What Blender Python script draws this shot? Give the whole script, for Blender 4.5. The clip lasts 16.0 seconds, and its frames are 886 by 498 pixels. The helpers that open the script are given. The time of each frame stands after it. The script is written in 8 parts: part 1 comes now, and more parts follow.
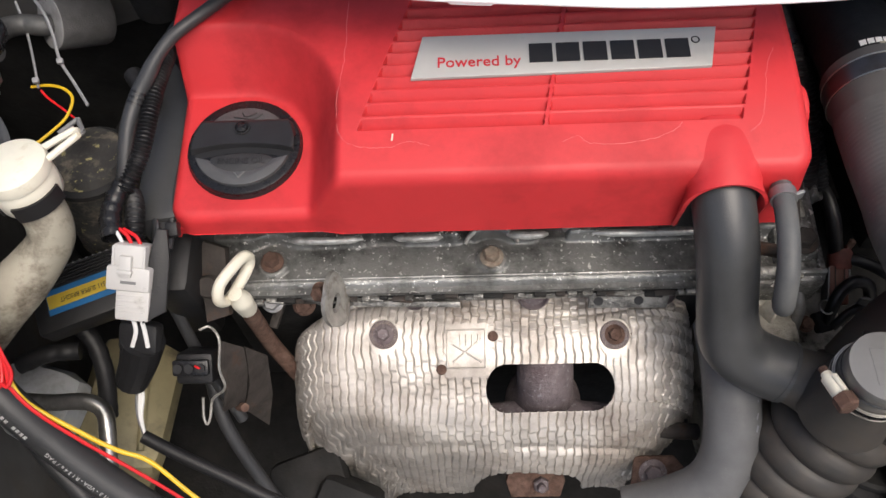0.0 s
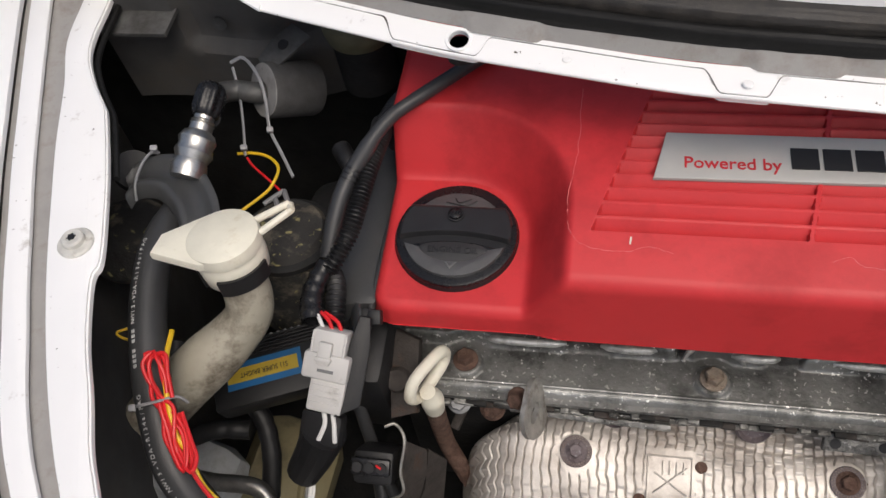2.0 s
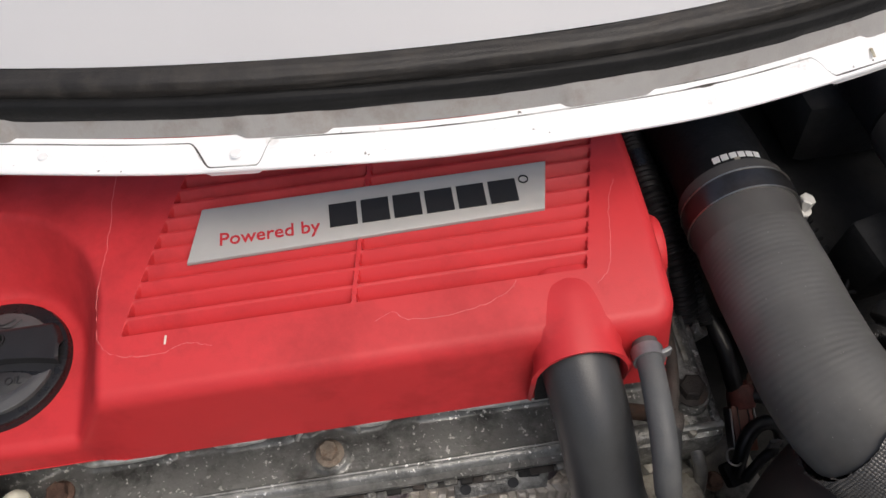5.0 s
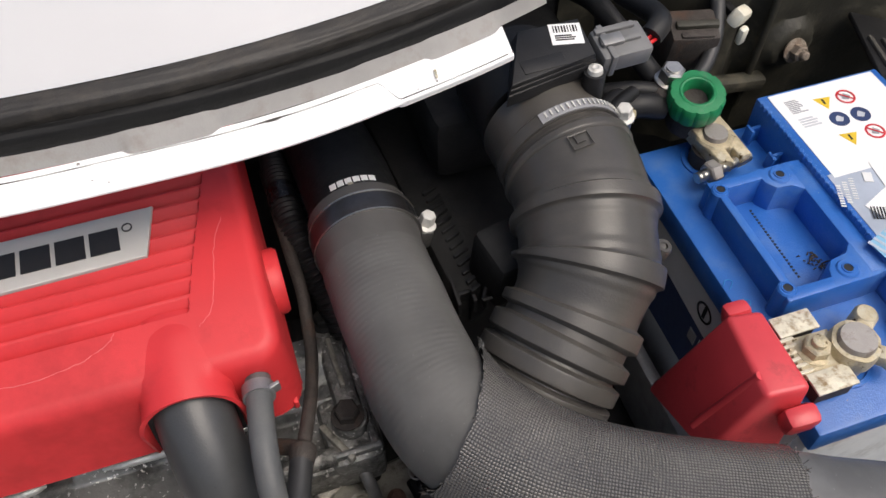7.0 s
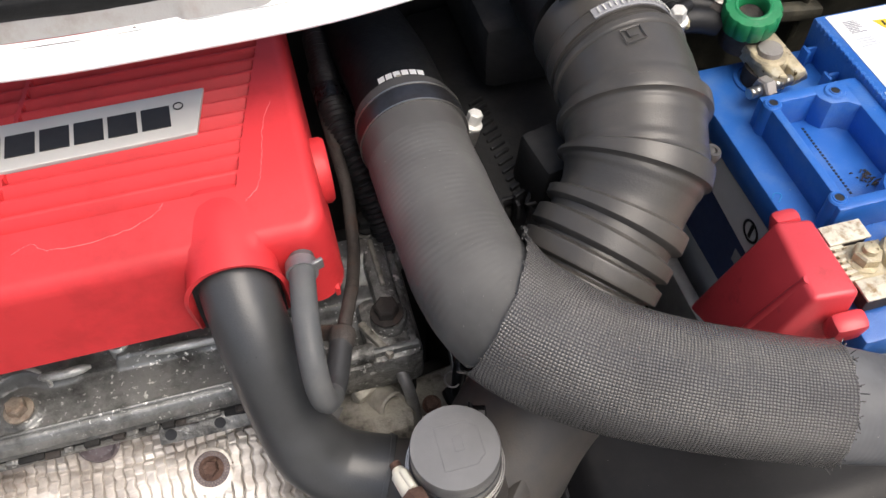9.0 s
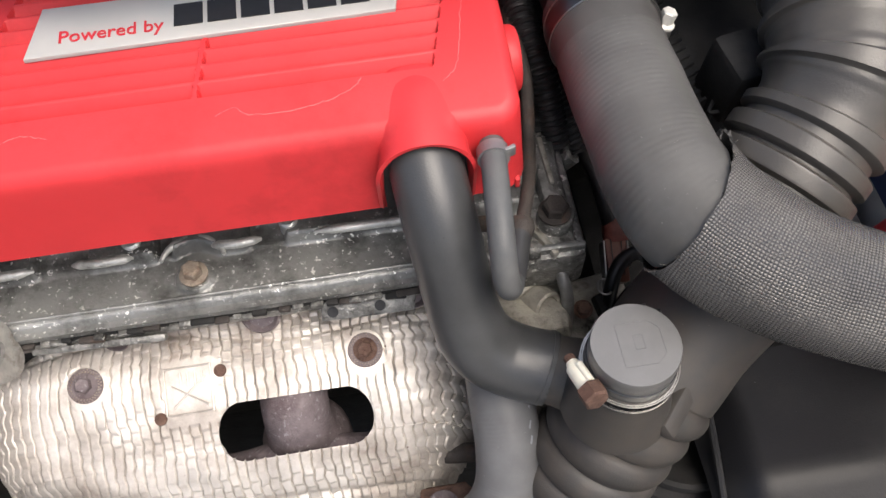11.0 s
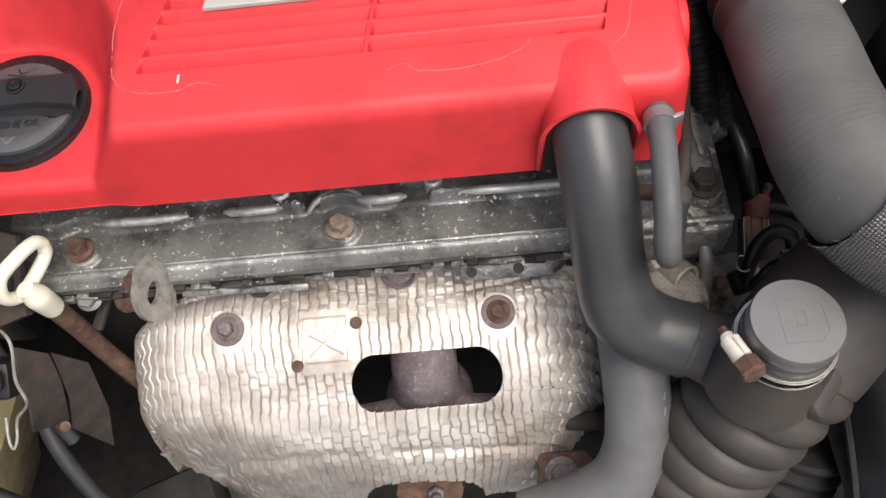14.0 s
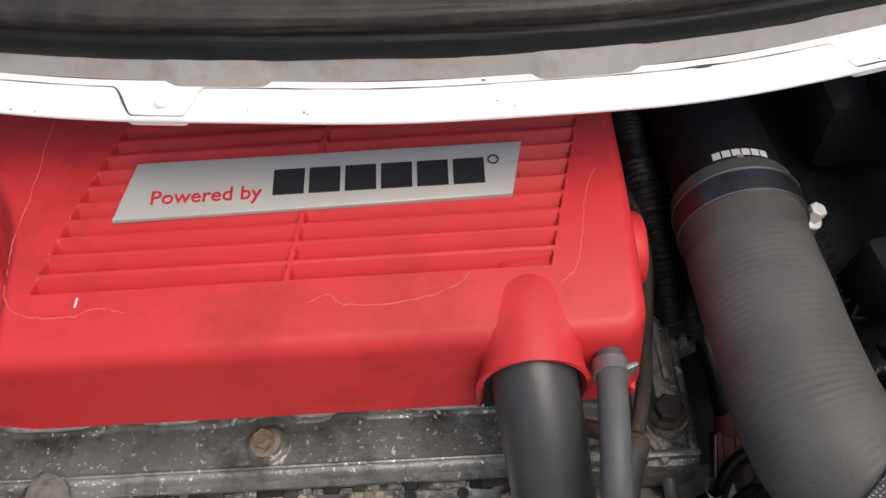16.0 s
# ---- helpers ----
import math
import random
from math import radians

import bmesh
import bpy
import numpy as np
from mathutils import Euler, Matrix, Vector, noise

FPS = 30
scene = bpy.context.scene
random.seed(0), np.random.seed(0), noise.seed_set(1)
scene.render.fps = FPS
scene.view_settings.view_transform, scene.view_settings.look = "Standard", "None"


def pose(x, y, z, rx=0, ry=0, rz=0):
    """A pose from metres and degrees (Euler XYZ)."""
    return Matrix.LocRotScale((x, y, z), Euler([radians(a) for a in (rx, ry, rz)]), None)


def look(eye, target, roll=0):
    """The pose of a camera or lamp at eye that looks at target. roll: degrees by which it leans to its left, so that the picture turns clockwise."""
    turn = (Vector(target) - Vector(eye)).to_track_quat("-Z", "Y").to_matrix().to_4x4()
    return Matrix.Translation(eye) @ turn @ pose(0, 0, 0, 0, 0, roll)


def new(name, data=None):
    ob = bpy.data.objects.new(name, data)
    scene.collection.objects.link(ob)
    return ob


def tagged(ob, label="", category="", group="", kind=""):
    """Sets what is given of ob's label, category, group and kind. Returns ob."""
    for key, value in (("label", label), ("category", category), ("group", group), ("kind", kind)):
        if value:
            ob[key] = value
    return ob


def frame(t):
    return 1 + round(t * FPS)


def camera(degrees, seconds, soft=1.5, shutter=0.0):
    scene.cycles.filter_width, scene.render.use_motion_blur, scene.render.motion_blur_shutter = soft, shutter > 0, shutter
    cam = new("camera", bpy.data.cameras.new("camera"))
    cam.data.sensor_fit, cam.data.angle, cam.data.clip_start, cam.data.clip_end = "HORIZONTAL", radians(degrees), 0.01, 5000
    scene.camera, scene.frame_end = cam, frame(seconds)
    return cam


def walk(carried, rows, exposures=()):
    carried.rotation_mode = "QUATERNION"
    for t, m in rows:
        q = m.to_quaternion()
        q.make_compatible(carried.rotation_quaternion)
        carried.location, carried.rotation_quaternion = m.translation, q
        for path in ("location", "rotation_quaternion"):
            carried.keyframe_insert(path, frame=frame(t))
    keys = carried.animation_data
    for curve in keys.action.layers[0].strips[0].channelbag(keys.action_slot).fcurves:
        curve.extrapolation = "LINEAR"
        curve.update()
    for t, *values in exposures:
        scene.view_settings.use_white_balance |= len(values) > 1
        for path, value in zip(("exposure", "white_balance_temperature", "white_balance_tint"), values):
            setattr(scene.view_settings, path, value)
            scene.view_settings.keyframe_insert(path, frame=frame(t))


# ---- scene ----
cam = camera(55.9, 16.0)
METRES, EYE, TILT, LEAN, TURN = 0.62, 1.25, -60.0, 3.0, 0.0
ROWS = [
    (0.0, 0.0, 0.0, 0.0, 0.0, 0.0, -0.0),
    (0.5, -0.0183, -0.0103, 0.0101, 1.05, 0.93, -1.04),
    (1.0, -0.0512, 0.0093, 0.0122, 2.8, 2.13, -2.51),
    (1.5, -0.076, 0.0151, 0.0247, 5.04, 3.53, -3.91),
    (2.0, -0.1015, 0.066, 0.0222, 7.19, 4.8, -5.61),
    (2.5, -0.1051, 0.0928, 0.0233, 8.02, 5.42, -5.8),
    (3.0, -0.0844, 0.1, 0.0379, 7.27, 5.65, -4.47),
    (3.5, -0.0447, 0.1111, 0.0513, 5.19, 6.01, -2.04),
    (4.0, 0.0034, 0.1141, 0.0594, 2.82, 6.38, 0.48),
    (4.5, 0.0569, 0.1226, 0.0634, -0.06, 6.72, 3.24),
    (5.0, 0.1141, 0.1285, 0.0667, -3.26, 6.89, 6.97),
    (7.5, 0.3105, 0.0956, 0.0302, -12.31, 6.59, 14.84),
    (8.0, 0.3085, 0.0921, 0.0075, -12.09, 7.0, 14.23),
    (8.5, 0.2934, 0.1076, -0.018, -10.94, 7.06, 13.05),
    (9.0, 0.2782, 0.1183, -0.025, -9.63, 6.25, 12.12),
    (9.5, 0.2629, 0.123, -0.0333, -8.59, 4.89, 11.16),
    (10.0, 0.239, 0.1304, -0.0345, -7.52, 3.7, 9.83),
    (12.5, 0.1323, 0.1388, -0.0429, -2.03, 0.85, 3.31),
    (13.0, 0.1205, 0.1385, -0.0446, -1.16, 0.53, 2.84),
    (13.5, 0.1214, 0.1382, -0.045, -0.83, 0.49, 2.98),
    (14.0, 0.125, 0.1357, -0.0425, -0.92, 0.81, 3.56),
    (14.5, 0.1378, 0.1395, -0.014, -1.11, 1.98, 4.32),
    (15.0, 0.149, 0.1603, 0.0366, -1.19, 3.52, 4.08),
    (15.5, 0.1607, 0.1783, 0.0627, -1.24, 4.77, 2.99),
    (16.0, 0.1763, 0.1923, 0.0675, -1.18, 6.14, 1.74),
]
walk(cam, [(t, pose(0, 0, EYE, TILT, LEAN, TURN) @ pose(METRES * x, METRES * y, METRES * z, 90 + pitch, roll, yaw)) for t, x, y, z, yaw, pitch, roll in ROWS],
     [(0.0, 0.25, 6500, 10), (1.0, 0.16, 6500, 10), (2.5, -0.38, 6500, 10), (3.5, -0.25, 6500, 10), (5.0, -0.16, 6500, 10), (7.5, 0.22, 6500, 10), (8.5, 0.45, 6500, 10), (10.0, 0.70, 6500, 10), (13.5, 0.64, 6500, 10), (14.5, 0.56, 6500, 10), (15.0, 0.39, 6500, 10), (15.5, 0.1, 6500, 10), (16.0, -0.02, 6500, 10)])


# ---- light ----
world = bpy.data.worlds.new("overcast_sky")
scene.world = world
world.use_nodes = True
wn, wl = world.node_tree.nodes, world.node_tree.links
sky = wn.new("ShaderNodeTexSky")
sky.sky_type, sky.sun_disc = "NISHITA", False
sky.sun_elevation, sky.sun_rotation = radians(63), radians(140)
sky.air_density, sky.dust_density, sky.ozone_density = 1.0, 6.0, 1.0
wl.new(sky.outputs[0], wn["Background"].inputs[0])
wn["Background"].inputs[1].default_value = 0.125
sun_lamp = new("sun", bpy.data.lights.new("sun", "SUN"))
sun_lamp.data.energy, sun_lamp.data.angle, sun_lamp.data.color = 1.5, radians(45), (1.0, 0.96, 0.9)
sun_lamp.matrix_world = look((0.70, -0.60, 3.0), (0.0, 0.25, 0.8))


# ---- materials ----
def nodes_of(name):
    m = bpy.data.materials.new(name)
    m.use_nodes = True
    return m, m.node_tree.nodes, m.node_tree.links, m.node_tree.nodes["Principled BSDF"]


def mix_colour(nt, fac, a, b):
    """Blend of two colours; a and b are sockets or colour values."""
    n = nt.nodes.new("ShaderNodeMix")
    n.data_type = "RGBA"
    for socket, value in ((n.inputs[0], fac), (n.inputs[6], a), (n.inputs[7], b)):
        if hasattr(value, "is_output"):
            nt.links.new(value, socket)
        else:
            socket.default_value = value if isinstance(value, float) else (*value, 1)
    return n.outputs[2]


def noise_value(nt, scale, low, high, detail=6.0, rough=0.6, vec=None):
    tex = nt.nodes.new("ShaderNodeTexNoise")
    tex.inputs["Scale"].default_value, tex.inputs["Detail"].default_value, tex.inputs["Roughness"].default_value = scale, detail, rough
    nt.links.new(vec if vec else coord(nt), tex.inputs["Vector"])
    ramp = nt.nodes.new("ShaderNodeMapRange")
    ramp.inputs[1].default_value, ramp.inputs[2].default_value = low, high
    nt.links.new(tex.outputs[0], ramp.inputs[0])
    return ramp.outputs[0]


def coord(nt):
    for n in nt.nodes:
        if n.bl_idname == "ShaderNodeTexCoord":
            return n.outputs["Object"]
    return nt.nodes.new("ShaderNodeTexCoord").outputs["Object"]


def math_node(nt, op, a, b=None):
    n = nt.nodes.new("ShaderNodeMath")
    n.operation = op
    for socket, value in zip(n.inputs, (a, b)):
        if value is None:
            continue
        if hasattr(value, "is_output"):
            nt.links.new(value, socket)
        else:
            socket.default_value = value
    return n.outputs[0]


def surface(name, colour, rough=0.5, metal=0.0, vary=0.15, scale=60, dirt=None, dirt_at=(0.55, 0.75), dirt_scale=25,
            specks=None, speck_scale=500, speck_at=(0.68, 0.72), speck_patch=None, bump=0.1, bump_scale=900, coat=0.0, spec=0.5):
    """A worn surface: base colour with soft variation, broad dirt, fine specks and grain relief."""
    m, n, l, b = nodes_of(name)
    nt = m.node_tree
    dark = tuple(c * (1 - vary) for c in colour)
    light = tuple(min(1, c * (1 + vary)) for c in colour)
    col = mix_colour(nt, noise_value(nt, scale, 0.3, 0.7), dark, light)
    rough_socket = None
    if dirt:
        f = noise_value(nt, dirt_scale, *dirt_at, detail=9, rough=0.68)
        col = mix_colour(nt, f, col, dirt)
        rough_socket = math_node(nt, "ADD", math_node(nt, "MULTIPLY", f, 0.25), rough)
    if specks:
        dots = noise_value(nt, speck_scale, *speck_at, detail=3)
        if speck_patch:
            dots = math_node(nt, "MULTIPLY", dots, noise_value(nt, *speck_patch, detail=4))
        col = mix_colour(nt, dots, col, specks)
    l.new(col, b.inputs["Base Color"])
    if rough_socket:
        l.new(rough_socket, b.inputs["Roughness"])
    else:
        l.new(math_node(nt, "ADD", math_node(nt, "MULTIPLY", noise_value(nt, scale * 3, 0.3, 0.7), 0.12), rough - 0.06), b.inputs["Roughness"])
    b.inputs["Metallic"].default_value = metal
    b.inputs["Coat Weight"].default_value = coat
    b.inputs["Specular IOR Level"].default_value = spec
    if bump:
        bn = n.new("ShaderNodeBump")
        bn.inputs["Strength"].default_value, bn.inputs["Distance"].default_value = bump, 0.001
        l.new(noise_value(nt, bump_scale, 0.2, 0.8, detail=3), bn.inputs["Height"])
        l.new(bn.outputs[0], b.inputs["Normal"])
    return m


def ribbed_rubber(name, colour, pitch, depth, rough=0.55, weave=False):
    """Rubber with fine rings along the tube's length, or a cloth weave, from the tube's own UV in metres."""
    m, n, l, b = nodes_of(name)
    nt = m.node_tree
    uv = n.new("ShaderNodeUVMap")
    uv.uv_map = "along"
    sep = n.new("ShaderNodeSeparateXYZ")
    l.new(uv.outputs[0], sep.inputs[0])
    wave_v = math_node(nt, "SINE", math_node(nt, "MULTIPLY", sep.outputs[1], 2 * math.pi / pitch))
    if weave:
        stray = math_node(nt, "MULTIPLY", noise_value(nt, 60, 0.2, 0.8, detail=3), 0.0014)
        along = math_node(nt, "ADD", sep.outputs[1], stray)
        around = math_node(nt, "ADD", sep.outputs[0], stray)
        warp = math_node(nt, "ABSOLUTE", math_node(nt, "SINE", math_node(nt, "MULTIPLY", along, math.pi / pitch)))
        weft = math_node(nt, "ABSOLUTE", math_node(nt, "SINE", math_node(nt, "MULTIPLY", around, math.pi / (pitch * 1.15))))
        height = math_node(nt, "MULTIPLY", math_node(nt, "POWER", warp, 0.6), math_node(nt, "POWER", weft, 0.7))
    else:
        patchy = noise_value(nt, 55, 0.38, 0.62, detail=3)
        height = math_node(nt, "MULTIPLY", math_node(nt, "ADD", math_node(nt, "MULTIPLY", wave_v, 0.5), 0.5), patchy)
    big = noise_value(nt, 22, 0.35, 0.7, detail=8)
    base = mix_colour(nt, big, tuple(c * 0.9 for c in colour), tuple(c * 1.55 for c in colour))
    base = mix_colour(nt, noise_value(nt, 900, 0.74, 0.78, detail=2), base, (0.45, 0.44, 0.42))
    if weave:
        # Darkening between the threads is put into the colour, by weave height.
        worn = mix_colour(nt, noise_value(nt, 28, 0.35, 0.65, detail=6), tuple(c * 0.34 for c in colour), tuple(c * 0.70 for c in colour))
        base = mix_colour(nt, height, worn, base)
    l.new(base, b.inputs["Base Color"])
    b.inputs["Roughness"].default_value = rough
    b.inputs["Specular IOR Level"].default_value = 0.75 if weave else 0.27
    bn = n.new("ShaderNodeBump")
    bn.inputs["Strength"].default_value, bn.inputs["Distance"].default_value = 1.0 if weave else 0.6, depth
    l.new(height, bn.inputs["Height"])
    l.new(bn.outputs[0], b.inputs["Normal"])
    return m


M_RED = surface("red_moulded_plastic", (0.60, 0.036, 0.041), 0.42, spec=0.4, vary=0.06, scale=30, dirt=(0.34, 0.017, 0.02), dirt_at=(0.50, 0.80),
                dirt_scale=16, bump=0.12, bump_scale=1600)
M_CAP = surface("black_cap_plastic", (0.011, 0.011, 0.012), 0.28, spec=0.4, vary=0.2, bump=0.1, specks=(0.12, 0.12, 0.12), speck_scale=1500, speck_at=(0.74, 0.78))
M_CAPDARK = surface("black_cap_inset", (0.032, 0.032, 0.033), 0.45, vary=0.2, bump=0.3, bump_scale=2500)
M_CAPGRIP = surface("black_cap_grip", (0.020, 0.020, 0.021), 0.34, vary=0.2, bump=0.15, bump_scale=2000, specks=(0.12, 0.12, 0.12), speck_scale=1500, speck_at=(0.74, 0.78))
M_CAPFACE = surface("black_cap_grained_face", (0.075, 0.076, 0.078), 0.42, vary=0.2, bump=0.25, bump_scale=2500)
M_BLACK = surface("black_plastic", (0.015, 0.015, 0.016), 0.46, vary=0.3, dirt=(0.036, 0.033, 0.028), dirt_at=(0.58, 0.95), dirt_scale=30, bump=0.15, spec=0.35)
# Near-black for deep parts of the bay: their shade is put into the colour.
M_SHADE = surface("deep_shade_black", (0.018, 0.018, 0.018), 0.7, vary=0.4, dirt=(0.040, 0.036, 0.032), dirt_at=(0.5, 0.9), bump=0.3, bump_scale=300, spec=0.25)
M_RUBBER = surface("black_rubber", (0.036, 0.037, 0.039), 0.42, vary=0.2, scale=25, dirt=(0.06, 0.06, 0.06), dirt_at=(0.5, 0.9), dirt_scale=18,
                   specks=(0.3, 0.3, 0.3), speck_scale=900, speck_at=(0.75, 0.8), bump=0.08)
M_CONDUIT = surface("matt_black_conduit", (0.011, 0.011, 0.012), 0.38, vary=0.3, scale=40, dirt=(0.032, 0.031, 0.029), dirt_at=(0.5, 0.85), dirt_scale=40, bump=0.05)
M_DUSTRUBBER = surface("dusty_brown_black_rubber", (0.047, 0.044, 0.041), 0.50, vary=0.25, scale=22, dirt=(0.095, 0.078, 0.062), dirt_at=(0.42, 0.78), dirt_scale=20,
                       specks=(0.3, 0.28, 0.25), speck_scale=800, speck_at=(0.75, 0.8), bump=0.1)
M_HOSEPRINT = surface("worn_white_hose_print", (0.50, 0.50, 0.49), 0.5, vary=0.35, scale=500, bump=0.0)
M_SHROUD = surface("dusty_black_shroud", (0.008, 0.008, 0.009), 0.42, vary=0.3, scale=15, dirt=(0.022, 0.021, 0.020), dirt_at=(0.5, 0.85), specks=(0.2, 0.2, 0.2), speck_scale=700, speck_at=(0.75, 0.79), bump=0.1, spec=0.3)
M_DUCT = surface("weathered_black_duct", (0.062, 0.058, 0.053), 0.30, vary=0.25, scale=20, dirt=(0.105, 0.094, 0.079), dirt_at=(0.46, 0.85),
                 dirt_scale=16, specks=(0.4, 0.38, 0.35), speck_scale=700, speck_at=(0.76, 0.8), bump=0.1)
M_HOSE = ribbed_rubber("ribbed_black_hose", (0.081, 0.079, 0.075), 0.0027, 0.00020, 0.42)
M_CUFF = surface("smooth_hose_cuff", (0.066, 0.063, 0.060), 0.46, vary=0.2, scale=25, dirt=(0.10, 0.095, 0.09), dirt_at=(0.5, 0.85), dirt_scale=24, bump=0.08)
M_BAND = surface("dark_bright_clamp_band", (0.11, 0.105, 0.105), 0.34, 0.9, vary=0.25, scale=40, dirt=(0.06, 0.05, 0.045), dirt_at=(0.5, 0.8), dirt_scale=50, bump=0.05)
M_HOSE_LOW = ribbed_rubber("wrapped_rubber_hose", (0.112, 0.113, 0.115), 0.0021, 0.00006, 0.45)
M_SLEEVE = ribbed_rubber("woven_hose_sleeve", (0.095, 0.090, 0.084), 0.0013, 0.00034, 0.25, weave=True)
M_ALU = surface("weathered_cast_aluminium", (0.262, 0.264, 0.253), 0.36, 0.5, vary=0.30, scale=26, dirt=(0.070, 0.070, 0.065), dirt_at=(0.46, 0.66),
                dirt_scale=38, specks=(0.82, 0.81, 0.78), speck_scale=360, speck_at=(0.620, 0.645), speck_patch=(26, 0.38, 0.54), bump=0.35, bump_scale=420)
# Paler aluminium for worn ridges and bosses, with their highlights in the colour.
M_ALU_BRIGHT = surface("worn_highlight_aluminium", (0.60, 0.60, 0.57), 0.36, 0.5, vary=0.2, scale=120, dirt=(0.15, 0.14, 0.12), dirt_at=(0.5, 0.75), dirt_scale=70, bump=0.3, bump_scale=700)
M_ALU_PALE = surface("dirty_pale_aluminium", (0.42, 0.40, 0.345), 0.55, 0.4, vary=0.3, scale=90, dirt=(0.06, 0.055, 0.045), dirt_at=(0.45, 0.65),
                     dirt_scale=45, bump=0.5, bump_scale=500)
M_FOIL = surface("aluminised_shield_foil", (0.64, 0.60, 0.55), 0.45, 0.48, vary=0.20, scale=40, dirt=(0.24, 0.195, 0.16), dirt_at=(0.46, 0.76),
                 dirt_scale=26, specks=(0.16, 0.11, 0.08), speck_scale=160, speck_at=(0.72, 0.78), bump=0.2, bump_scale=450)
M_STEEL = surface("scorched_manifold_iron", (0.17, 0.14, 0.145), 0.62, 0.35, vary=0.25, scale=120, dirt=(0.09, 0.06, 0.06), dirt_at=(0.5, 0.75),
                  specks=(0.30, 0.28, 0.29), speck_scale=330, speck_at=(0.60, 0.68), bump=0.6, bump_scale=420)
M_RUST = surface("rusty_steel", (0.105, 0.058, 0.042), 0.8, 0.2, vary=0.4, scale=200, dirt=(0.2, 0.13, 0.1), dirt_at=(0.45, 0.7), dirt_scale=150,
                 bump=0.6, bump_scale=900)
M_RUSTPALE = surface("pale_corroded_steel", (0.30, 0.25, 0.2), 0.65, 0.4, vary=0.3, scale=200, dirt=(0.16, 0.09, 0.05), dirt_at=(0.5, 0.72), dirt_scale=130, bump=0.5, bump_scale=900)
M_RUSTDARK = surface("dark_rusted_bracket", (0.055, 0.047, 0.042), 0.75, 0.3, vary=0.4, scale=90, dirt=(0.11, 0.065, 0.045), dirt_at=(0.55, 0.72),
                     dirt_scale=60, bump=0.4, bump_scale=700)
M_ZINC = surface("bright_zinc_steel", (0.55, 0.54, 0.51), 0.3, 0.95, vary=0.15, scale=200, dirt=(0.3, 0.27, 0.22), dirt_at=(0.55, 0.8), dirt_scale=120, bump=0.1)
M_EYESTEEL = surface("stained_bare_steel", (0.42, 0.41, 0.38), 0.42, 0.6, vary=0.25, scale=120, dirt=(0.15, 0.12, 0.09), dirt_at=(0.5, 0.75), dirt_scale=90, bump=0.25)
M_GREYSTEEL = surface("grey_stamped_steel", (0.28, 0.28, 0.28), 0.45, 0.7, vary=0.2, scale=80, dirt=(0.1, 0.08, 0.06), dirt_at=(0.55, 0.8), bump=0.2)
M_WHITE = surface("white_car_paint", (0.95, 0.95, 0.945), 0.3, vary=0.015, scale=20, dirt=(0.40, 0.36, 0.31), dirt_at=(0.63, 0.80), dirt_scale=48, specks=(0.12, 0.10, 0.08), speck_scale=260, speck_at=(0.70, 0.74), bump=0.0, coat=0.4)
# Dusty white paint greyed down; the cowl channel's shade is in this colour.
M_WHITEGREY = surface("greyed_dusty_paint", (0.36, 0.35, 0.335), 0.5, vary=0.12, scale=40, dirt=(0.2, 0.16, 0.13), dirt_at=(0.5, 0.8), dirt_scale=40, bump=0.1)
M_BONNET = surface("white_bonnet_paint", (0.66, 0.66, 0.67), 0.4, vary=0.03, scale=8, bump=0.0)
M_SEAL = surface("rubber_seal", (0.009, 0.009, 0.009), 0.55, vary=0.3, bump=0.15, bump_scale=500, spec=0.25)
M_SEALTOP = surface("dusty_seal_top", (0.022, 0.020, 0.018), 0.48, vary=0.3, dirt=(0.065, 0.056, 0.047), dirt_at=(0.48, 0.80), dirt_scale=70, bump=0.2)
M_CREAM = surface("aged_white_nylon", (0.76, 0.73, 0.61), 0.45, vary=0.07, scale=60, dirt=(0.46, 0.37, 0.22), dirt_at=(0.53, 0.80), dirt_scale=40, bump=0.08)
M_TANK = surface("grubby_translucent_tank", (0.35, 0.325, 0.26), 0.5, vary=0.18, scale=30, dirt=(0.085, 0.066, 0.045), dirt_at=(0.47, 0.66), dirt_scale=38, bump=0.1)
M_TANKPALE = surface("pale_tank_plastic", (0.46, 0.48, 0.49), 0.45, vary=0.12, scale=30, dirt=(0.2, 0.19, 0.17), dirt_at=(0.5, 0.75), dirt_scale=30, bump=0.1)
M_TANKOLD = surface("yellowed_tank_plastic", (0.29, 0.25, 0.14), 0.5, vary=0.2, scale=25, dirt=(0.1, 0.08, 0.05), dirt_at=(0.5, 0.75), dirt_scale=28, bump=0.1)
M_GREYCONN = surface("grey_connector_plastic", (0.50, 0.49, 0.47), 0.45, vary=0.06, dirt=(0.2, 0.18, 0.15), dirt_at=(0.6, 0.85), dirt_scale=60, bump=0.05)
M_MIDGREY = surface("mid_grey_plastic", (0.16, 0.16, 0.16), 0.5, vary=0.15, bump=0.1)
# One grey foam in two tones: shaded body here, lit end face below.
M_FOAMDARK = surface("shaded_foam", (0.080, 0.079, 0.078), 0.9, vary=0.2, scale=80, dirt=(0.05, 0.048, 0.046), dirt_at=(0.5, 0.8), bump=0.5, bump_scale=900)
M_FOAM = surface("lit_foam", (0.29, 0.285, 0.28), 0.9, vary=0.15, scale=80, dirt=(0.1, 0.095, 0.09), dirt_at=(0.5, 0.8), bump=0.5, bump_scale=900)
M_BLUE = surface("blue_battery_plastic", (0.027, 0.136, 0.47), 0.28, vary=0.14, scale=30, dirt=(0.13, 0.22, 0.40), dirt_at=(0.50, 0.85), dirt_scale=30,
                 specks=(0.3, 0.33, 0.36), speck_scale=420, speck_at=(0.72, 0.77), bump=0.18)
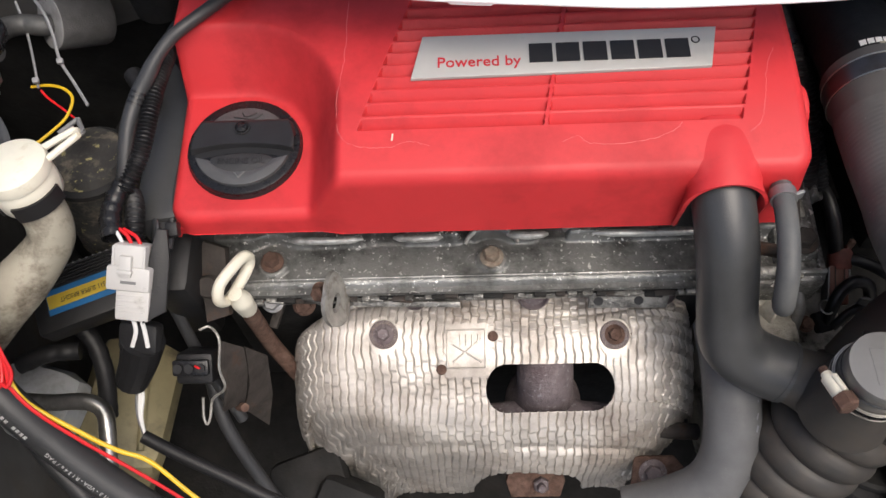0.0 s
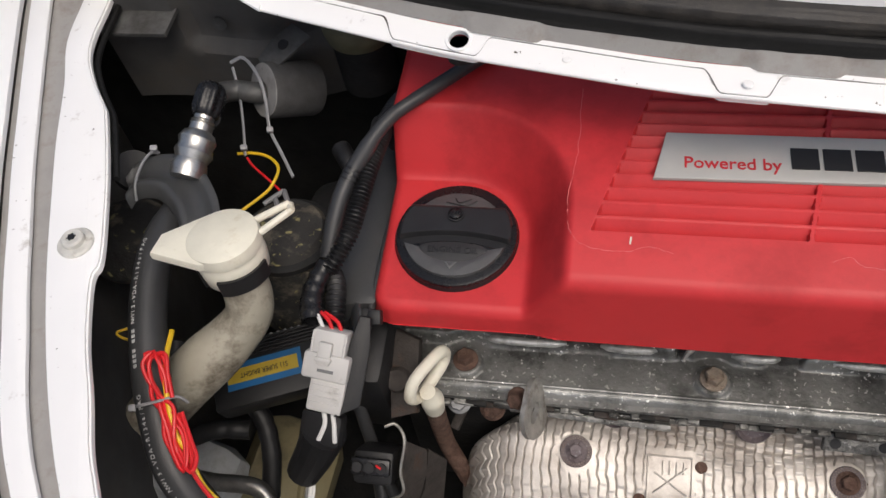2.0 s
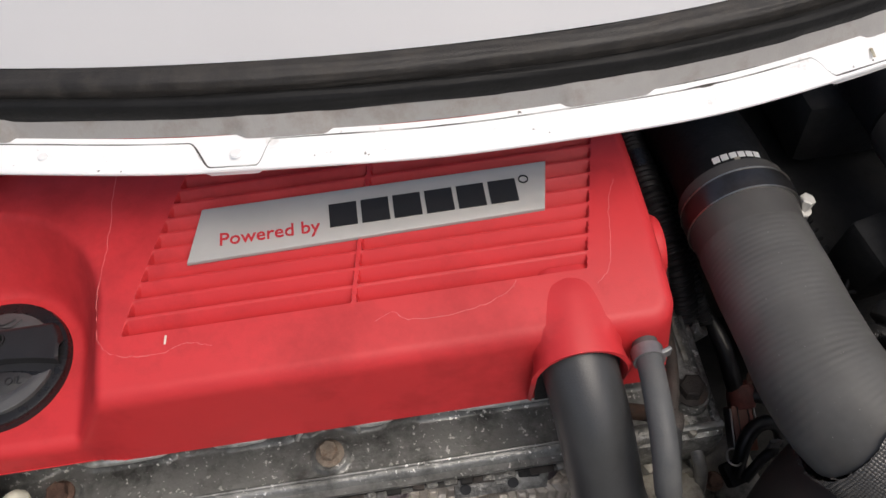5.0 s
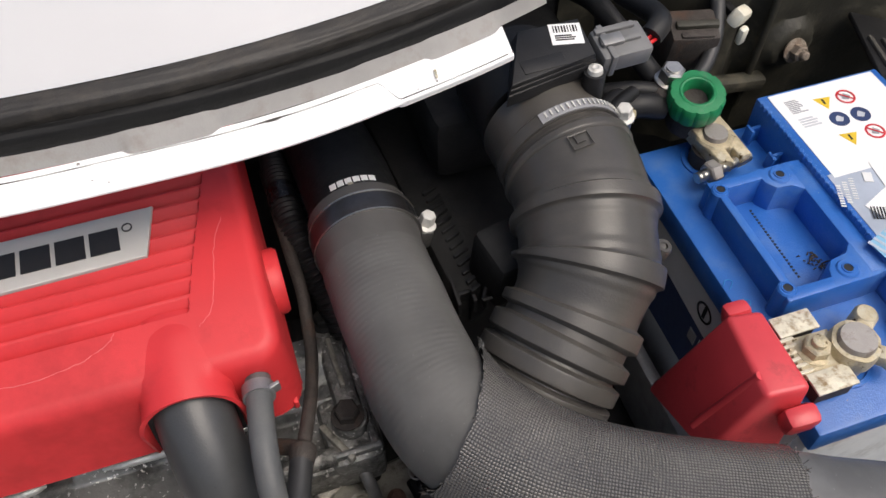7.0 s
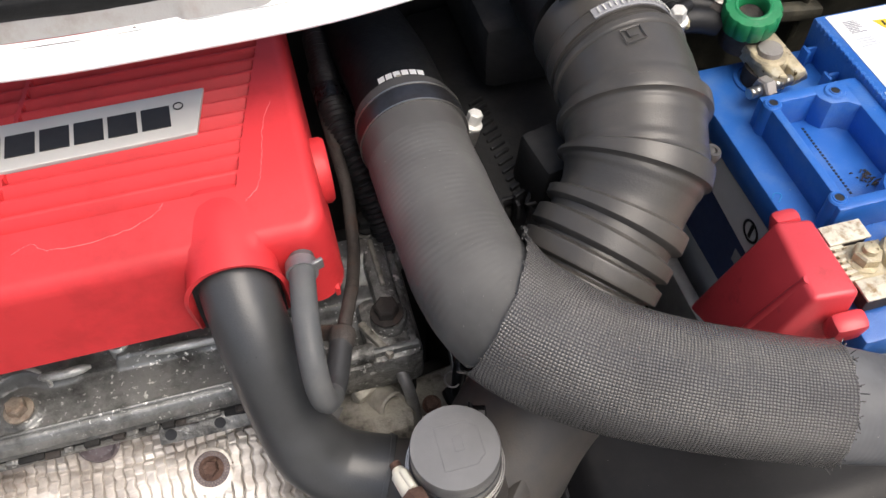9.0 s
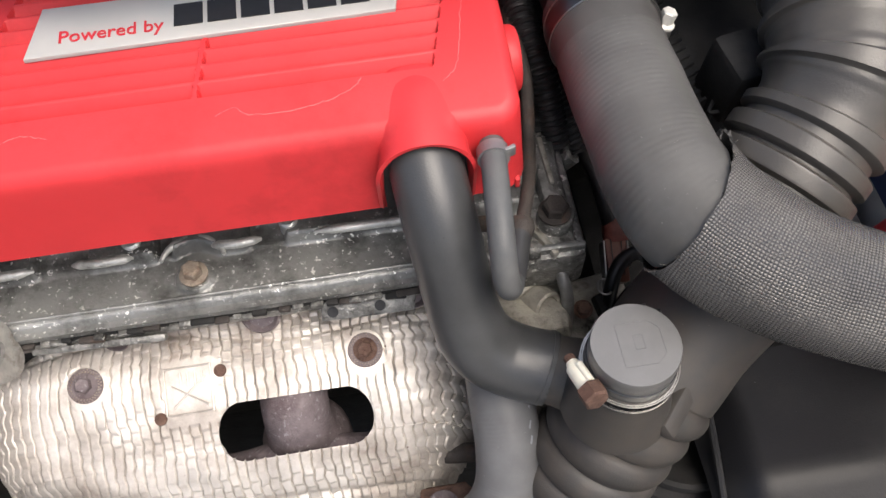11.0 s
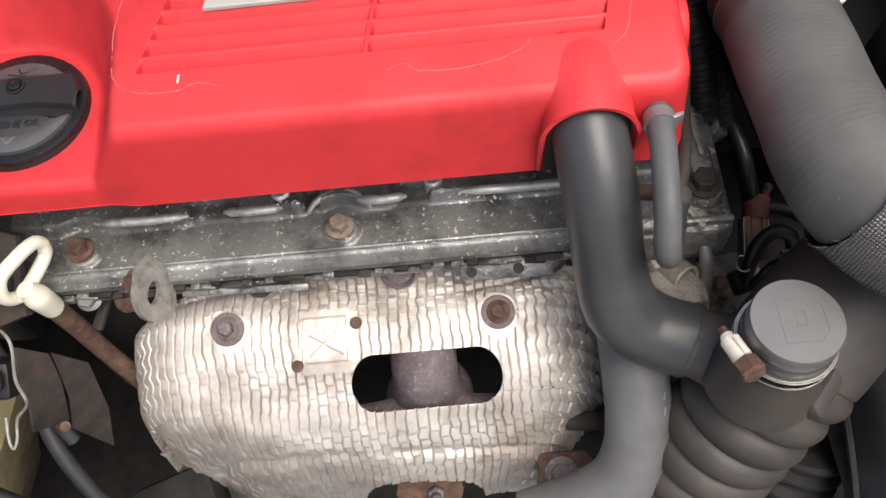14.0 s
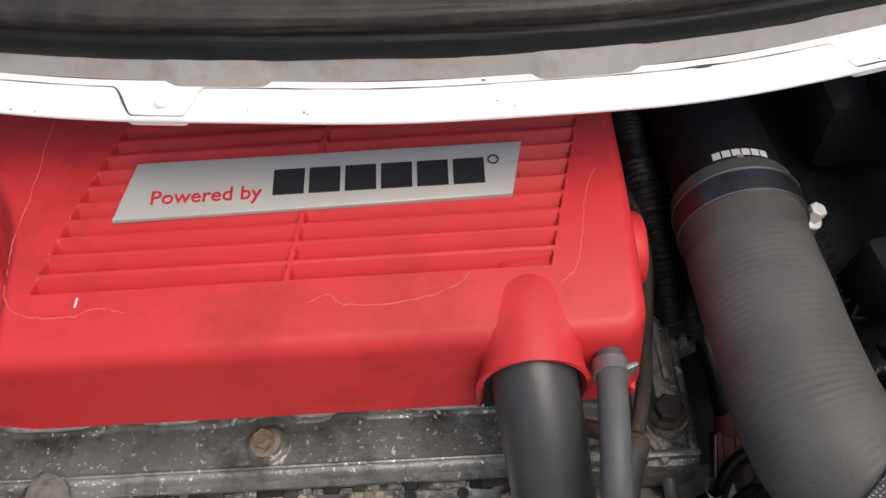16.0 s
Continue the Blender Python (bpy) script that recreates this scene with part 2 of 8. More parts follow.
M_BATWHITE = surface("pale_battery_case", (0.58, 0.60, 0.61), 0.4, vary=0.08, dirt=(0.25, 0.24, 0.22), dirt_at=(0.55, 0.8), bump=0.05)
M_LABEL = surface("white_label_paper", (0.84, 0.84, 0.83), 0.5, vary=0.03, bump=0.0)
M_INKPALE = surface("pale_grey_print", (0.52, 0.54, 0.57), 0.5, vary=0.1, bump=0.0)
M_LABELBLUE = surface("slate_blue_print", (0.10, 0.15, 0.28), 0.4, vary=0.15, bump=0.0)
M_LABELSKY = surface("sky_blue_print", (0.22, 0.45, 0.62), 0.4, vary=0.15, bump=0.0)
# Pale reservoir plastic dimmed: the shade under the cowl is in its colour.
M_TANKDIM = surface("shaded_reservoir_plastic", (0.12, 0.11, 0.065), 0.5, vary=0.2, bump=0.1)
M_GREYDIM = surface("soiled_grey_steel", (0.11, 0.11, 0.108), 0.55, 0.5, vary=0.3, scale=80, dirt=(0.05, 0.045, 0.04), dirt_at=(0.5, 0.75), bump=0.2)
M_PIPE = surface("matt_breather_rubber", (0.051, 0.0525, 0.054), 0.34, vary=0.25, scale=25, dirt=(0.068, 0.068, 0.066), dirt_at=(0.5, 0.85), dirt_scale=18, specks=(0.02, 0.02, 0.02), speck_scale=420, speck_at=(0.7, 0.76), bump=0.08)
M_GREYHOSE = surface("chalky_grey_hose", (0.085, 0.088, 0.089), 0.5, vary=0.2, scale=40, dirt=(0.13, 0.13, 0.125), dirt_at=(0.45, 0.8), dirt_scale=30, bump=0.1)
M_YELLOWDIM = surface("faded_yellow_print", (0.42, 0.30, 0.03), 0.5, vary=0.15, bump=0.0)
M_BLUEDIM = surface("faded_blue_print", (0.012, 0.11, 0.27), 0.5, vary=0.15, bump=0.0)
M_GRIMESHADE = surface("joint_grime_shade", (0.06, 0.055, 0.048), 0.8, vary=0.4, scale=200, bump=0.0)
M_ALUDARK = surface("grimy_cast_aluminium", (0.27, 0.266, 0.250), 0.36, 0.5, vary=0.35, scale=90, dirt=(0.035, 0.034, 0.031), dirt_at=(0.42, 0.66), dirt_scale=60, specks=(0.72, 0.71, 0.68), speck_scale=330, speck_at=(0.62, 0.66), speck_patch=(40, 0.40, 0.60), bump=0.9, bump_scale=330)
M_FUSE = surface("limed_fuse_metal", (0.66, 0.62, 0.50), 0.55, 0.3, vary=0.2, scale=160, dirt=(0.27, 0.17, 0.075), dirt_at=(0.50, 0.66), dirt_scale=120, bump=0.3)
M_STEELPALE = surface("pale_zinc_plate", (0.62, 0.61, 0.57), 0.5, 0.15, vary=0.15, scale=150, dirt=(0.28, 0.24, 0.19), dirt_at=(0.55, 0.75), dirt_scale=120, bump=0.15)
M_PANELDARK = surface("grimy_black_panel", (0.092, 0.090, 0.088), 0.6, vary=0.3, scale=18, dirt=(0.12, 0.105, 0.088), dirt_at=(0.48, 0.75), dirt_scale=16, bump=0.15, spec=0.3)
M_LABELNAVY = surface("navy_label_print", (0.03, 0.05, 0.13), 0.4, vary=0.1, bump=0.0)
M_LABELSILVER = surface("silver_blue_label", (0.45, 0.50, 0.58), 0.35, 0.2, vary=0.15, scale=30, bump=0.0)
M_INK = surface("black_print", (0.012, 0.012, 0.013), 0.5, vary=0.1, bump=0.0)
M_INKGREY = surface("faded_print", (0.3, 0.31, 0.33), 0.5, vary=0.1, bump=0.0)
M_REDINK = surface("red_print", (0.55, 0.02, 0.03), 0.5, vary=0.05, bump=0.0)
M_WHITEINK = surface("white_print", (0.75, 0.75, 0.74), 0.5, vary=0.05, bump=0.0)
M_YELLOW = surface("yellow_print", (0.72, 0.5, 0.03), 0.5, vary=0.06, bump=0.0)
M_BLUEINK = surface("bright_blue_print", (0.02, 0.22, 0.55), 0.45, vary=0.06, bump=0.0)
M_BADGE = surface("brushed_badge_metal", (0.50, 0.50, 0.475), 0.45, 0.2, vary=0.06, scale=25, dirt=(0.3, 0.3, 0.27), dirt_at=(0.6, 0.85), dirt_scale=30, bump=0.1, bump_scale=1800)
M_LIDGREY = surface("anodised_valve_lid", (0.205, 0.203, 0.200), 0.38, 0.5, vary=0.08, scale=60, bump=0.15, bump_scale=1600)
M_GREEN = surface("green_knob_plastic", (0.01, 0.20, 0.07), 0.45, vary=0.2, dirt=(0.12, 0.22, 0.14), dirt_at=(0.58, 0.8), dirt_scale=80, bump=0.1)
M_BRASS = surface("corroded_terminal_brass", (0.50, 0.43, 0.29), 0.5, 0.55, vary=0.25, scale=160, dirt=(0.62, 0.58, 0.46), dirt_at=(0.5, 0.65), dirt_scale=90,
                  specks=(0.12, 0.08, 0.03), speck_scale=220, speck_at=(0.64, 0.7), bump=0.5, bump_scale=800)
M_LEAD = surface("dull_lead", (0.36, 0.335, 0.31), 0.5, 0.5, vary=0.15, dirt=(0.16, 0.12, 0.1), dirt_at=(0.5, 0.75), dirt_scale=120, bump=0.2)
M_REDCAP = surface("red_terminal_cover", (0.62, 0.055, 0.068), 0.34, vary=0.08, scale=30, dirt=(0.26, 0.03, 0.035), dirt_at=(0.58, 0.8), dirt_scale=40, bump=0.08)
M_WIRERED = surface("red_wire", (0.62, 0.015, 0.02), 0.4, vary=0.05, bump=0.0)
M_WIREYELLOW = surface("yellow_wire", (0.72, 0.47, 0.02), 0.4, vary=0.05, bump=0.0)
M_WIREWHITE = surface("white_wire", (0.7, 0.7, 0.68), 0.45, vary=0.05, bump=0.0)
M_NYLON = surface("cloudy_nylon_tie", (0.30, 0.30, 0.31), 0.4, vary=0.08, bump=0.0)
M_BROWN = surface("brown_sensor_plastic", (0.17, 0.065, 0.042), 0.5, vary=0.2, bump=0.1)
M_REDDUST = surface("rusty_red_brown_plastic", (0.14, 0.040, 0.030), 0.55, vary=0.35, scale=120, dirt=(0.06, 0.03, 0.024), dirt_at=(0.45, 0.7), dirt_scale=90, bump=0.3)
M_WALL = surface("dusty_inner_panel", (0.05, 0.047, 0.042), 0.6, vary=0.25, scale=14, dirt=(0.16, 0.13, 0.10), dirt_at=(0.5, 0.8), dirt_scale=12, bump=0.15)
M_WALLGREEN = surface("mossy_painted_panel", (0.036, 0.034, 0.025), 0.6, vary=0.4, scale=25, dirt=(0.11, 0.10, 0.07), dirt_at=(0.50, 0.72), dirt_scale=30, bump=0.3, bump_scale=300)
M_SCRATCH = surface("scuffed_pink_scratch", (0.70, 0.20, 0.19), 0.6, vary=0.1, bump=0.0)
M_DUSTCAP = surface("dusty_round_cover", (0.028, 0.027, 0.025), 0.75, vary=0.3, specks=(0.30, 0.27, 0.12), speck_scale=160, speck_at=(0.62, 0.70), dirt=(0.22, 0.19, 0.14), dirt_at=(0.48, 0.66), dirt_scale=34, bump=0.5, bump_scale=300)


# ---- builders ----
def shape(name, bm, material, parent=None, label="", sharp=38, at=None):
    """Links a bmesh as one mesh object."""
    me = bpy.data.meshes.new(name)
    bm.normal_update()
    bm.to_mesh(me)
    bm.free()
    me.polygons.foreach_set("use_smooth", [True] * len(me.polygons))
    me.set_sharp_from_angle(angle=radians(sharp))
    me.materials.append(material)
    ob = new(name, me)
    if parent:
        ob.parent = parent
    if at:
        ob.matrix_basis = at
    if label:
        ob["label"] = label
    return ob


def part(name, bm, material, parent, label="", sharp=38):
    return shape(name, bm, material, parent, label, sharp)


def thing(name, label, category, group="", kind=""):
    return tagged(new(name), label, category, group, kind)


def box(size, centre, turn=(0, 0, 0), bevel=0.001, bm=None, seg=2):
    """A bevelled box; several may go into one bmesh."""
    b = bmesh.new()
    bmesh.ops.create_cube(b, size=1.0, matrix=Matrix.Diagonal((*size, 1)))
    if bevel:
        bmesh.ops.bevel(b, geom=b.edges[:], offset=bevel, segments=seg, affect="EDGES", profile=0.5)
    b.transform(pose(*centre, *turn))
    return join(bm, b)


def join(bm, b):
    if bm is None:
        return b
    me = bpy.data.meshes.new("tmp")
    b.to_mesh(me)
    b.free()
    bm.from_mesh(me)
    bpy.data.meshes.remove(me)
    return bm


def facing(centre, normal, spin=0.0):
    """A pose at centre whose z axis points along normal."""
    z = Vector(normal).normalized()
    up = Vector((0, 1, 0)) if abs(z.y) < 0.9 else Vector((0, 0, 1))
    y = (up - z * up.dot(z)).normalized()
    return Matrix.Translation(centre) @ Matrix((y.cross(z), y, z)).transposed().to_4x4() @ pose(0, 0, 0, 0, 0, spin)


def lathe(profile, m=None, seg=32, bm=None, wobble=None):
    """A turned solid from (radius, height) pairs."""
    b = bmesh.new()
    rings = []
    for r, z in profile:
        if r < 1e-6:
            rings.append([b.verts.new((0, 0, z))])
        else:
            rings.append([b.verts.new((r * (wobble(k, seg) if wobble else 1) * math.cos(2 * math.pi * k / seg),
                                       r * (wobble(k, seg) if wobble else 1) * math.sin(2 * math.pi * k / seg), z)) for k in range(seg)])
    for lo, hi in zip(rings, rings[1:]):
        for k in range(seg):
            j = (k + 1) % seg
            vs = [lo[k % len(lo)], lo[j % len(lo)], hi[j % len(hi)], hi[k % len(hi)]]
            vs = list(dict.fromkeys(vs))
            if len(vs) > 2:
                b.faces.new(vs)
    for ring, flip in ((rings[0], True), (rings[-1], False)):
        if len(ring) > 2:
            b.faces.new(ring[::-1] if flip else ring)
    bmesh.ops.recalc_face_normals(b, faces=b.faces[:])
    if m:
        b.transform(m)
    return join(bm, b)


def opened(bm):
    """The same ring without the discs that close its ends."""
    bmesh.ops.delete(bm, geom=[f for f in bm.faces if len(f.verts) > 4], context="FACES")
    return bm


def moved(bm, m):
    bm.transform(m)
    return bm


def moved_into(bm, b, m):
    b.transform(m)
    return join(bm, b)


def cut_by(bm, point, way, front=True):
    """Cuts a mesh by a plane and keeps the side towards way, or the side behind it."""
    bmesh.ops.bisect_plane(bm, geom=bm.verts[:] + bm.edges[:] + bm.faces[:], plane_co=Vector(point), plane_no=Vector(way), clear_inner=front, clear_outer=not front)
    return bm


def curve_through(points, n=12):
    """A smooth line through points (Catmull-Rom)."""
    pts = [Vector(p) for p in points]
    pts = [2 * pts[0] - pts[1], *pts, 2 * pts[-1] - pts[-2]]
    out = []
    for a, b, c, d in zip(pts, pts[1:], pts[2:], pts[3:]):
        for k in range(n):
            t = k / n
            out.append(0.5 * (2 * b + (c - a) * t + (2 * a - 5 * b + 4 * c - d) * t * t + (3 * b - a - 3 * c + d) * t ** 3))
    return [*out, pts[-2]]


def even(line, step):
    """The same line with points at an even spacing."""
    length = sum((b - a).length for a, b in zip(line, line[1:]))
    count = max(2, round(length / step))
    out, k, gone = [line[0]], 0, 0.0
    for i in range(1, count):
        want = length * i / count
        while gone + (line[k + 1] - line[k]).length < want:
            gone += (line[k + 1] - line[k]).length
            k += 1
        out.append(line[k].lerp(line[k + 1], (want - gone) / max(1e-9, (line[k + 1] - line[k]).length)))
    return [*out, line[-1]]


def tube(points, radius, seg=16, step=0.003, smooth=12, caps=True, bm=None, flat=1.0, frayed=0.0):
    """A tube along a smooth line. radius: metres, or a function of the share (0 to 1) and the metres gone. UV 'along' is in metres."""
    line = even(curve_through(points, smooth) if smooth else [Vector(p) for p in points], step)
    b = bmesh.new()
    uv = b.loops.layers.uv.new("along")
    ways = [(line[min(i + 1, len(line) - 1)] - line[max(i - 1, 0)]).normalized() for i in range(len(line))]
    side = ways[0].orthogonal().normalized()
    rings, gone, marks = [], 0.0, []
    total = sum((q - p).length for p, q in zip(line, line[1:]))
    for i, (p, w) in enumerate(zip(line, ways)):
        if i:
            side = (side - w * side.dot(w)).normalized()
            gone += (p - line[i - 1]).length
        r = radius(gone / total, gone) if callable(radius) else radius
        up = w.cross(side)
        end = frayed if i in (0, len(line) - 1) else 0
        rings.append([b.verts.new(p + (side * math.cos(a) + up * math.sin(a) * flat) * r + w * random.uniform(-end, end))
                      for a in (2 * math.pi * k / seg for k in range(seg))])
        marks.append((gone, r))
    for i in range(len(rings) - 1):
        for k in range(seg):
            j = (k + 1) % seg
            f = b.faces.new((rings[i][k], rings[i][j], rings[i + 1][j], rings[i + 1][k]))
            round_mm = 2 * math.pi * marks[0][1] / seg
            for loop, (u, v) in zip(f.loops, ((k, i), (k + 1, i), (k + 1, i + 1), (k, i + 1))):
                loop[uv].uv = (u * round_mm, marks[v][0])
    if caps:
        b.faces.new(rings[0][::-1])
        b.faces.new(rings[-1])
    if bm is None:
        return b
    return join(bm, b)


def plate(outline, thick, m, bevel=0.0, bm=None, holes=()):
    """A flat outline (x, y) given thickness upwards along z, laid at pose m."""
    b = bmesh.new()
    f = b.faces.new([b.verts.new((x, y, 0)) for x, y in outline])
    ext = bmesh.ops.extrude_face_region(b, geom=[f])
    bmesh.ops.translate(b, verts=[v for v in ext["geom"] if isinstance(v, bmesh.types.BMVert)], vec=(0, 0, thick))
    bmesh.ops.recalc_face_normals(b, faces=b.faces[:])
    if bevel:
        top = [e for e in b.edges if all(v.co.z > thick * 0.9 for v in e.verts)]
        bmesh.ops.bevel(b, geom=top, offset=bevel, segments=2, affect="EDGES", profile=0.5)
    b.transform(m)
    return join(bm, b)


def sheet(xs, ys, height, keep=None, flip=False):
    """A relief over a grid of x and y lines: height(x, y) gives z or a whole place."""
    b = bmesh.new()
    rows = []
    for y in ys:
        row = []
        for x in xs:
            h = height(x, y)
            row.append(b.verts.new((x, y, h) if isinstance(h, float) else h))
        rows.append(row)
    for j in range(len(ys) - 1):
        for i in range(len(xs) - 1):
            if keep and not keep((xs[i] + xs[i + 1]) / 2, (ys[j] + ys[j + 1]) / 2):
                continue
            vs = (rows[j][i], rows[j][i + 1], rows[j + 1][i + 1], rows[j + 1][i])
            b.faces.new(vs[::-1] if flip else vs)
    loose = [v for v in b.verts if not v.link_faces]
    bmesh.ops.delete(b, geom=loose, context="VERTS")
    return b


def lines(*stretches):
    """Grid lines from (start, end, spacing) stretches laid end to end."""
    out = []
    for a, b, s in stretches:
        n = max(1, round((b - a) / s))
        out += [a + (b - a) * k / n for k in range(n)]
    return [*out, stretches[-1][1]]


def step(t, a, b):
    t = min(1.0, max(0.0, (t - a) / (b - a)))
    return t * t * (3 - 2 * t)


def lettering(text, size, depth, m, material, parent, name="lettering", label="", stretch=1.0):
    cu = bpy.data.curves.new("type", "FONT")
    cu.body, cu.size, cu.extrude, cu.align_x, cu.align_y = text, size, depth, "CENTER", "CENTER"
    cu.resolution_u = 3
    cu.offset = size * 0.008
    tmp = new("type", cu)
    me = bpy.data.meshes.new_from_object(tmp.evaluated_get(bpy.context.evaluated_depsgraph_get()))
    bpy.data.objects.remove(tmp)
    bpy.data.curves.remove(cu)
    me.transform(m @ Matrix.Diagonal((stretch, 1, 1, 1)))
    me.name = name
    me.materials.clear()
    me.materials.append(material)
    ob = new(name, me)
    ob.parent = parent
    if label:
        ob["label"] = label
    return ob


def hex_head(r, h, m, bm=None, flange=0.0, stud=0.0):
    """A hexagon bolt head with a chamfer, on a washer flange, with a stud end if asked for."""
    if flange:
        bm = lathe([(0, 0), (flange, 0), (flange, h * 0.16), (r * 0.9, h * 0.3), (0, h * 0.3)], m, 24, bm)
    b = bmesh.new()
    bmesh.ops.create_cone(b, cap_ends=True, segments=6, radius1=r, radius2=r, depth=h, matrix=Matrix.Translation((0, 0, h / 2 + (h * 0.2 if flange else 0))))
    top = [e for e in b.edges if all(v.co.z > h * 0.8 for v in e.verts)]
    bmesh.ops.bevel(b, geom=top, offset=r * 0.14, segments=1, affect="EDGES")
    b.transform(m)
    bm = join(bm, b)
    if stud:
        bm = lathe([(0, h), (r * 0.55, h), (r * 0.55, h + stud), (r * 0.4, h + stud * 1.15), (0, h + stud * 1.15)], m, 12, bm)
    return bm


def bolt(name, label, centre, normal, r, h, material, flange=0.0, stud=0.0, group=""):
    ob = shape(name, hex_head(r, h, Matrix(), None, flange, stud), material, at=facing(centre, normal, 17))
    return tagged(ob, label, "bolt", group)


def bars(parent, m, width, height, count, material, name="print_bar", thick=0.0003, seed=3, vertical=False):
    """Unreadable print as one small block of plain bars."""
    rnd = random.Random(seed)
    bm = None
    for k in range(count):
        if vertical:
            w = width / count * rnd.uniform(0.25, 0.7)
            bm = box((w, height, thick), (-width / 2 + width * (k + 0.5) / count, 0, thick / 2), bevel=0, bm=bm)
        else:
            w = width * rnd.uniform(0.55, 1.0)
            bm = box((w, height / count * 0.5, thick), (-(width - w) / 2, height / 2 - height * (k + 0.5) / count, thick / 2), bevel=0, bm=bm)
    bm.transform(m)
    return part(name, bm, material, parent)


def word_blocks(parent, m, width, height, count, material, name="wordmark_block", depth=0.0006):
    """A brand mark as a row of plain blocks, one each."""
    w = width / count
    for k in range(count):
        bm = box((w * 0.86, height, depth), (0, 0, depth / 2), bevel=min(height, w) * 0.08, bm=None, seg=1) if depth > 0.002 else box(
            (w * 0.86, height, depth), (0, 0, depth / 2), bevel=0)
        bm.transform(m @ Matrix.Translation((-width / 2 + w * (k + 0.5), 0, 0)))
        part(name, bm, material, parent)


# ---- the engine bay's shell ----
def bay_wall(name, bm, material, label):
    return tagged(shape(name, bm, material), label, "panel", "", "structure")


ground = bay_wall("ground", sheet(lines((-30, 30, 5)), lines((-30, 30, 5)), lambda x, y: 0.0),
                  surface("pale_concrete", (0.30, 0.29, 0.27), 0.85, bump=0.4, bump_scale=120), "pale concrete ground under the car")
# Bulkhead and undertray carry the bay's deep shade as a near-black colour.
bay_wall("wall_north", box((1.24, 0.012, 0.64), (0.06, 0.478, 0.64), (0, 0, 0), 0.004), M_SHADE, "bulkhead panel behind the engine, darkened for its shade")
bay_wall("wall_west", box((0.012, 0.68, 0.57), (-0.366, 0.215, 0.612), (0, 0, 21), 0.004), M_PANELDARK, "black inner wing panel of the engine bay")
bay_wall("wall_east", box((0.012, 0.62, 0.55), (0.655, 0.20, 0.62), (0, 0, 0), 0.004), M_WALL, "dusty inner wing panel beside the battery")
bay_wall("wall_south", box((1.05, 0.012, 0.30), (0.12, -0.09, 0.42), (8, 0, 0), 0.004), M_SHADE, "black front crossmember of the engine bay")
bay_wall("floor", box((1.40, 0.66, 0.012), (0.06, 0.19, 0.33), (0, 0, 0), 0.003), M_SHADE, "undertray below the engine, coloured near-black for deep shade")


def lip_y(x):
    d = x - 0.14
    return 0.3065 + (0.46 if d < 0 else 0.92) * d * d


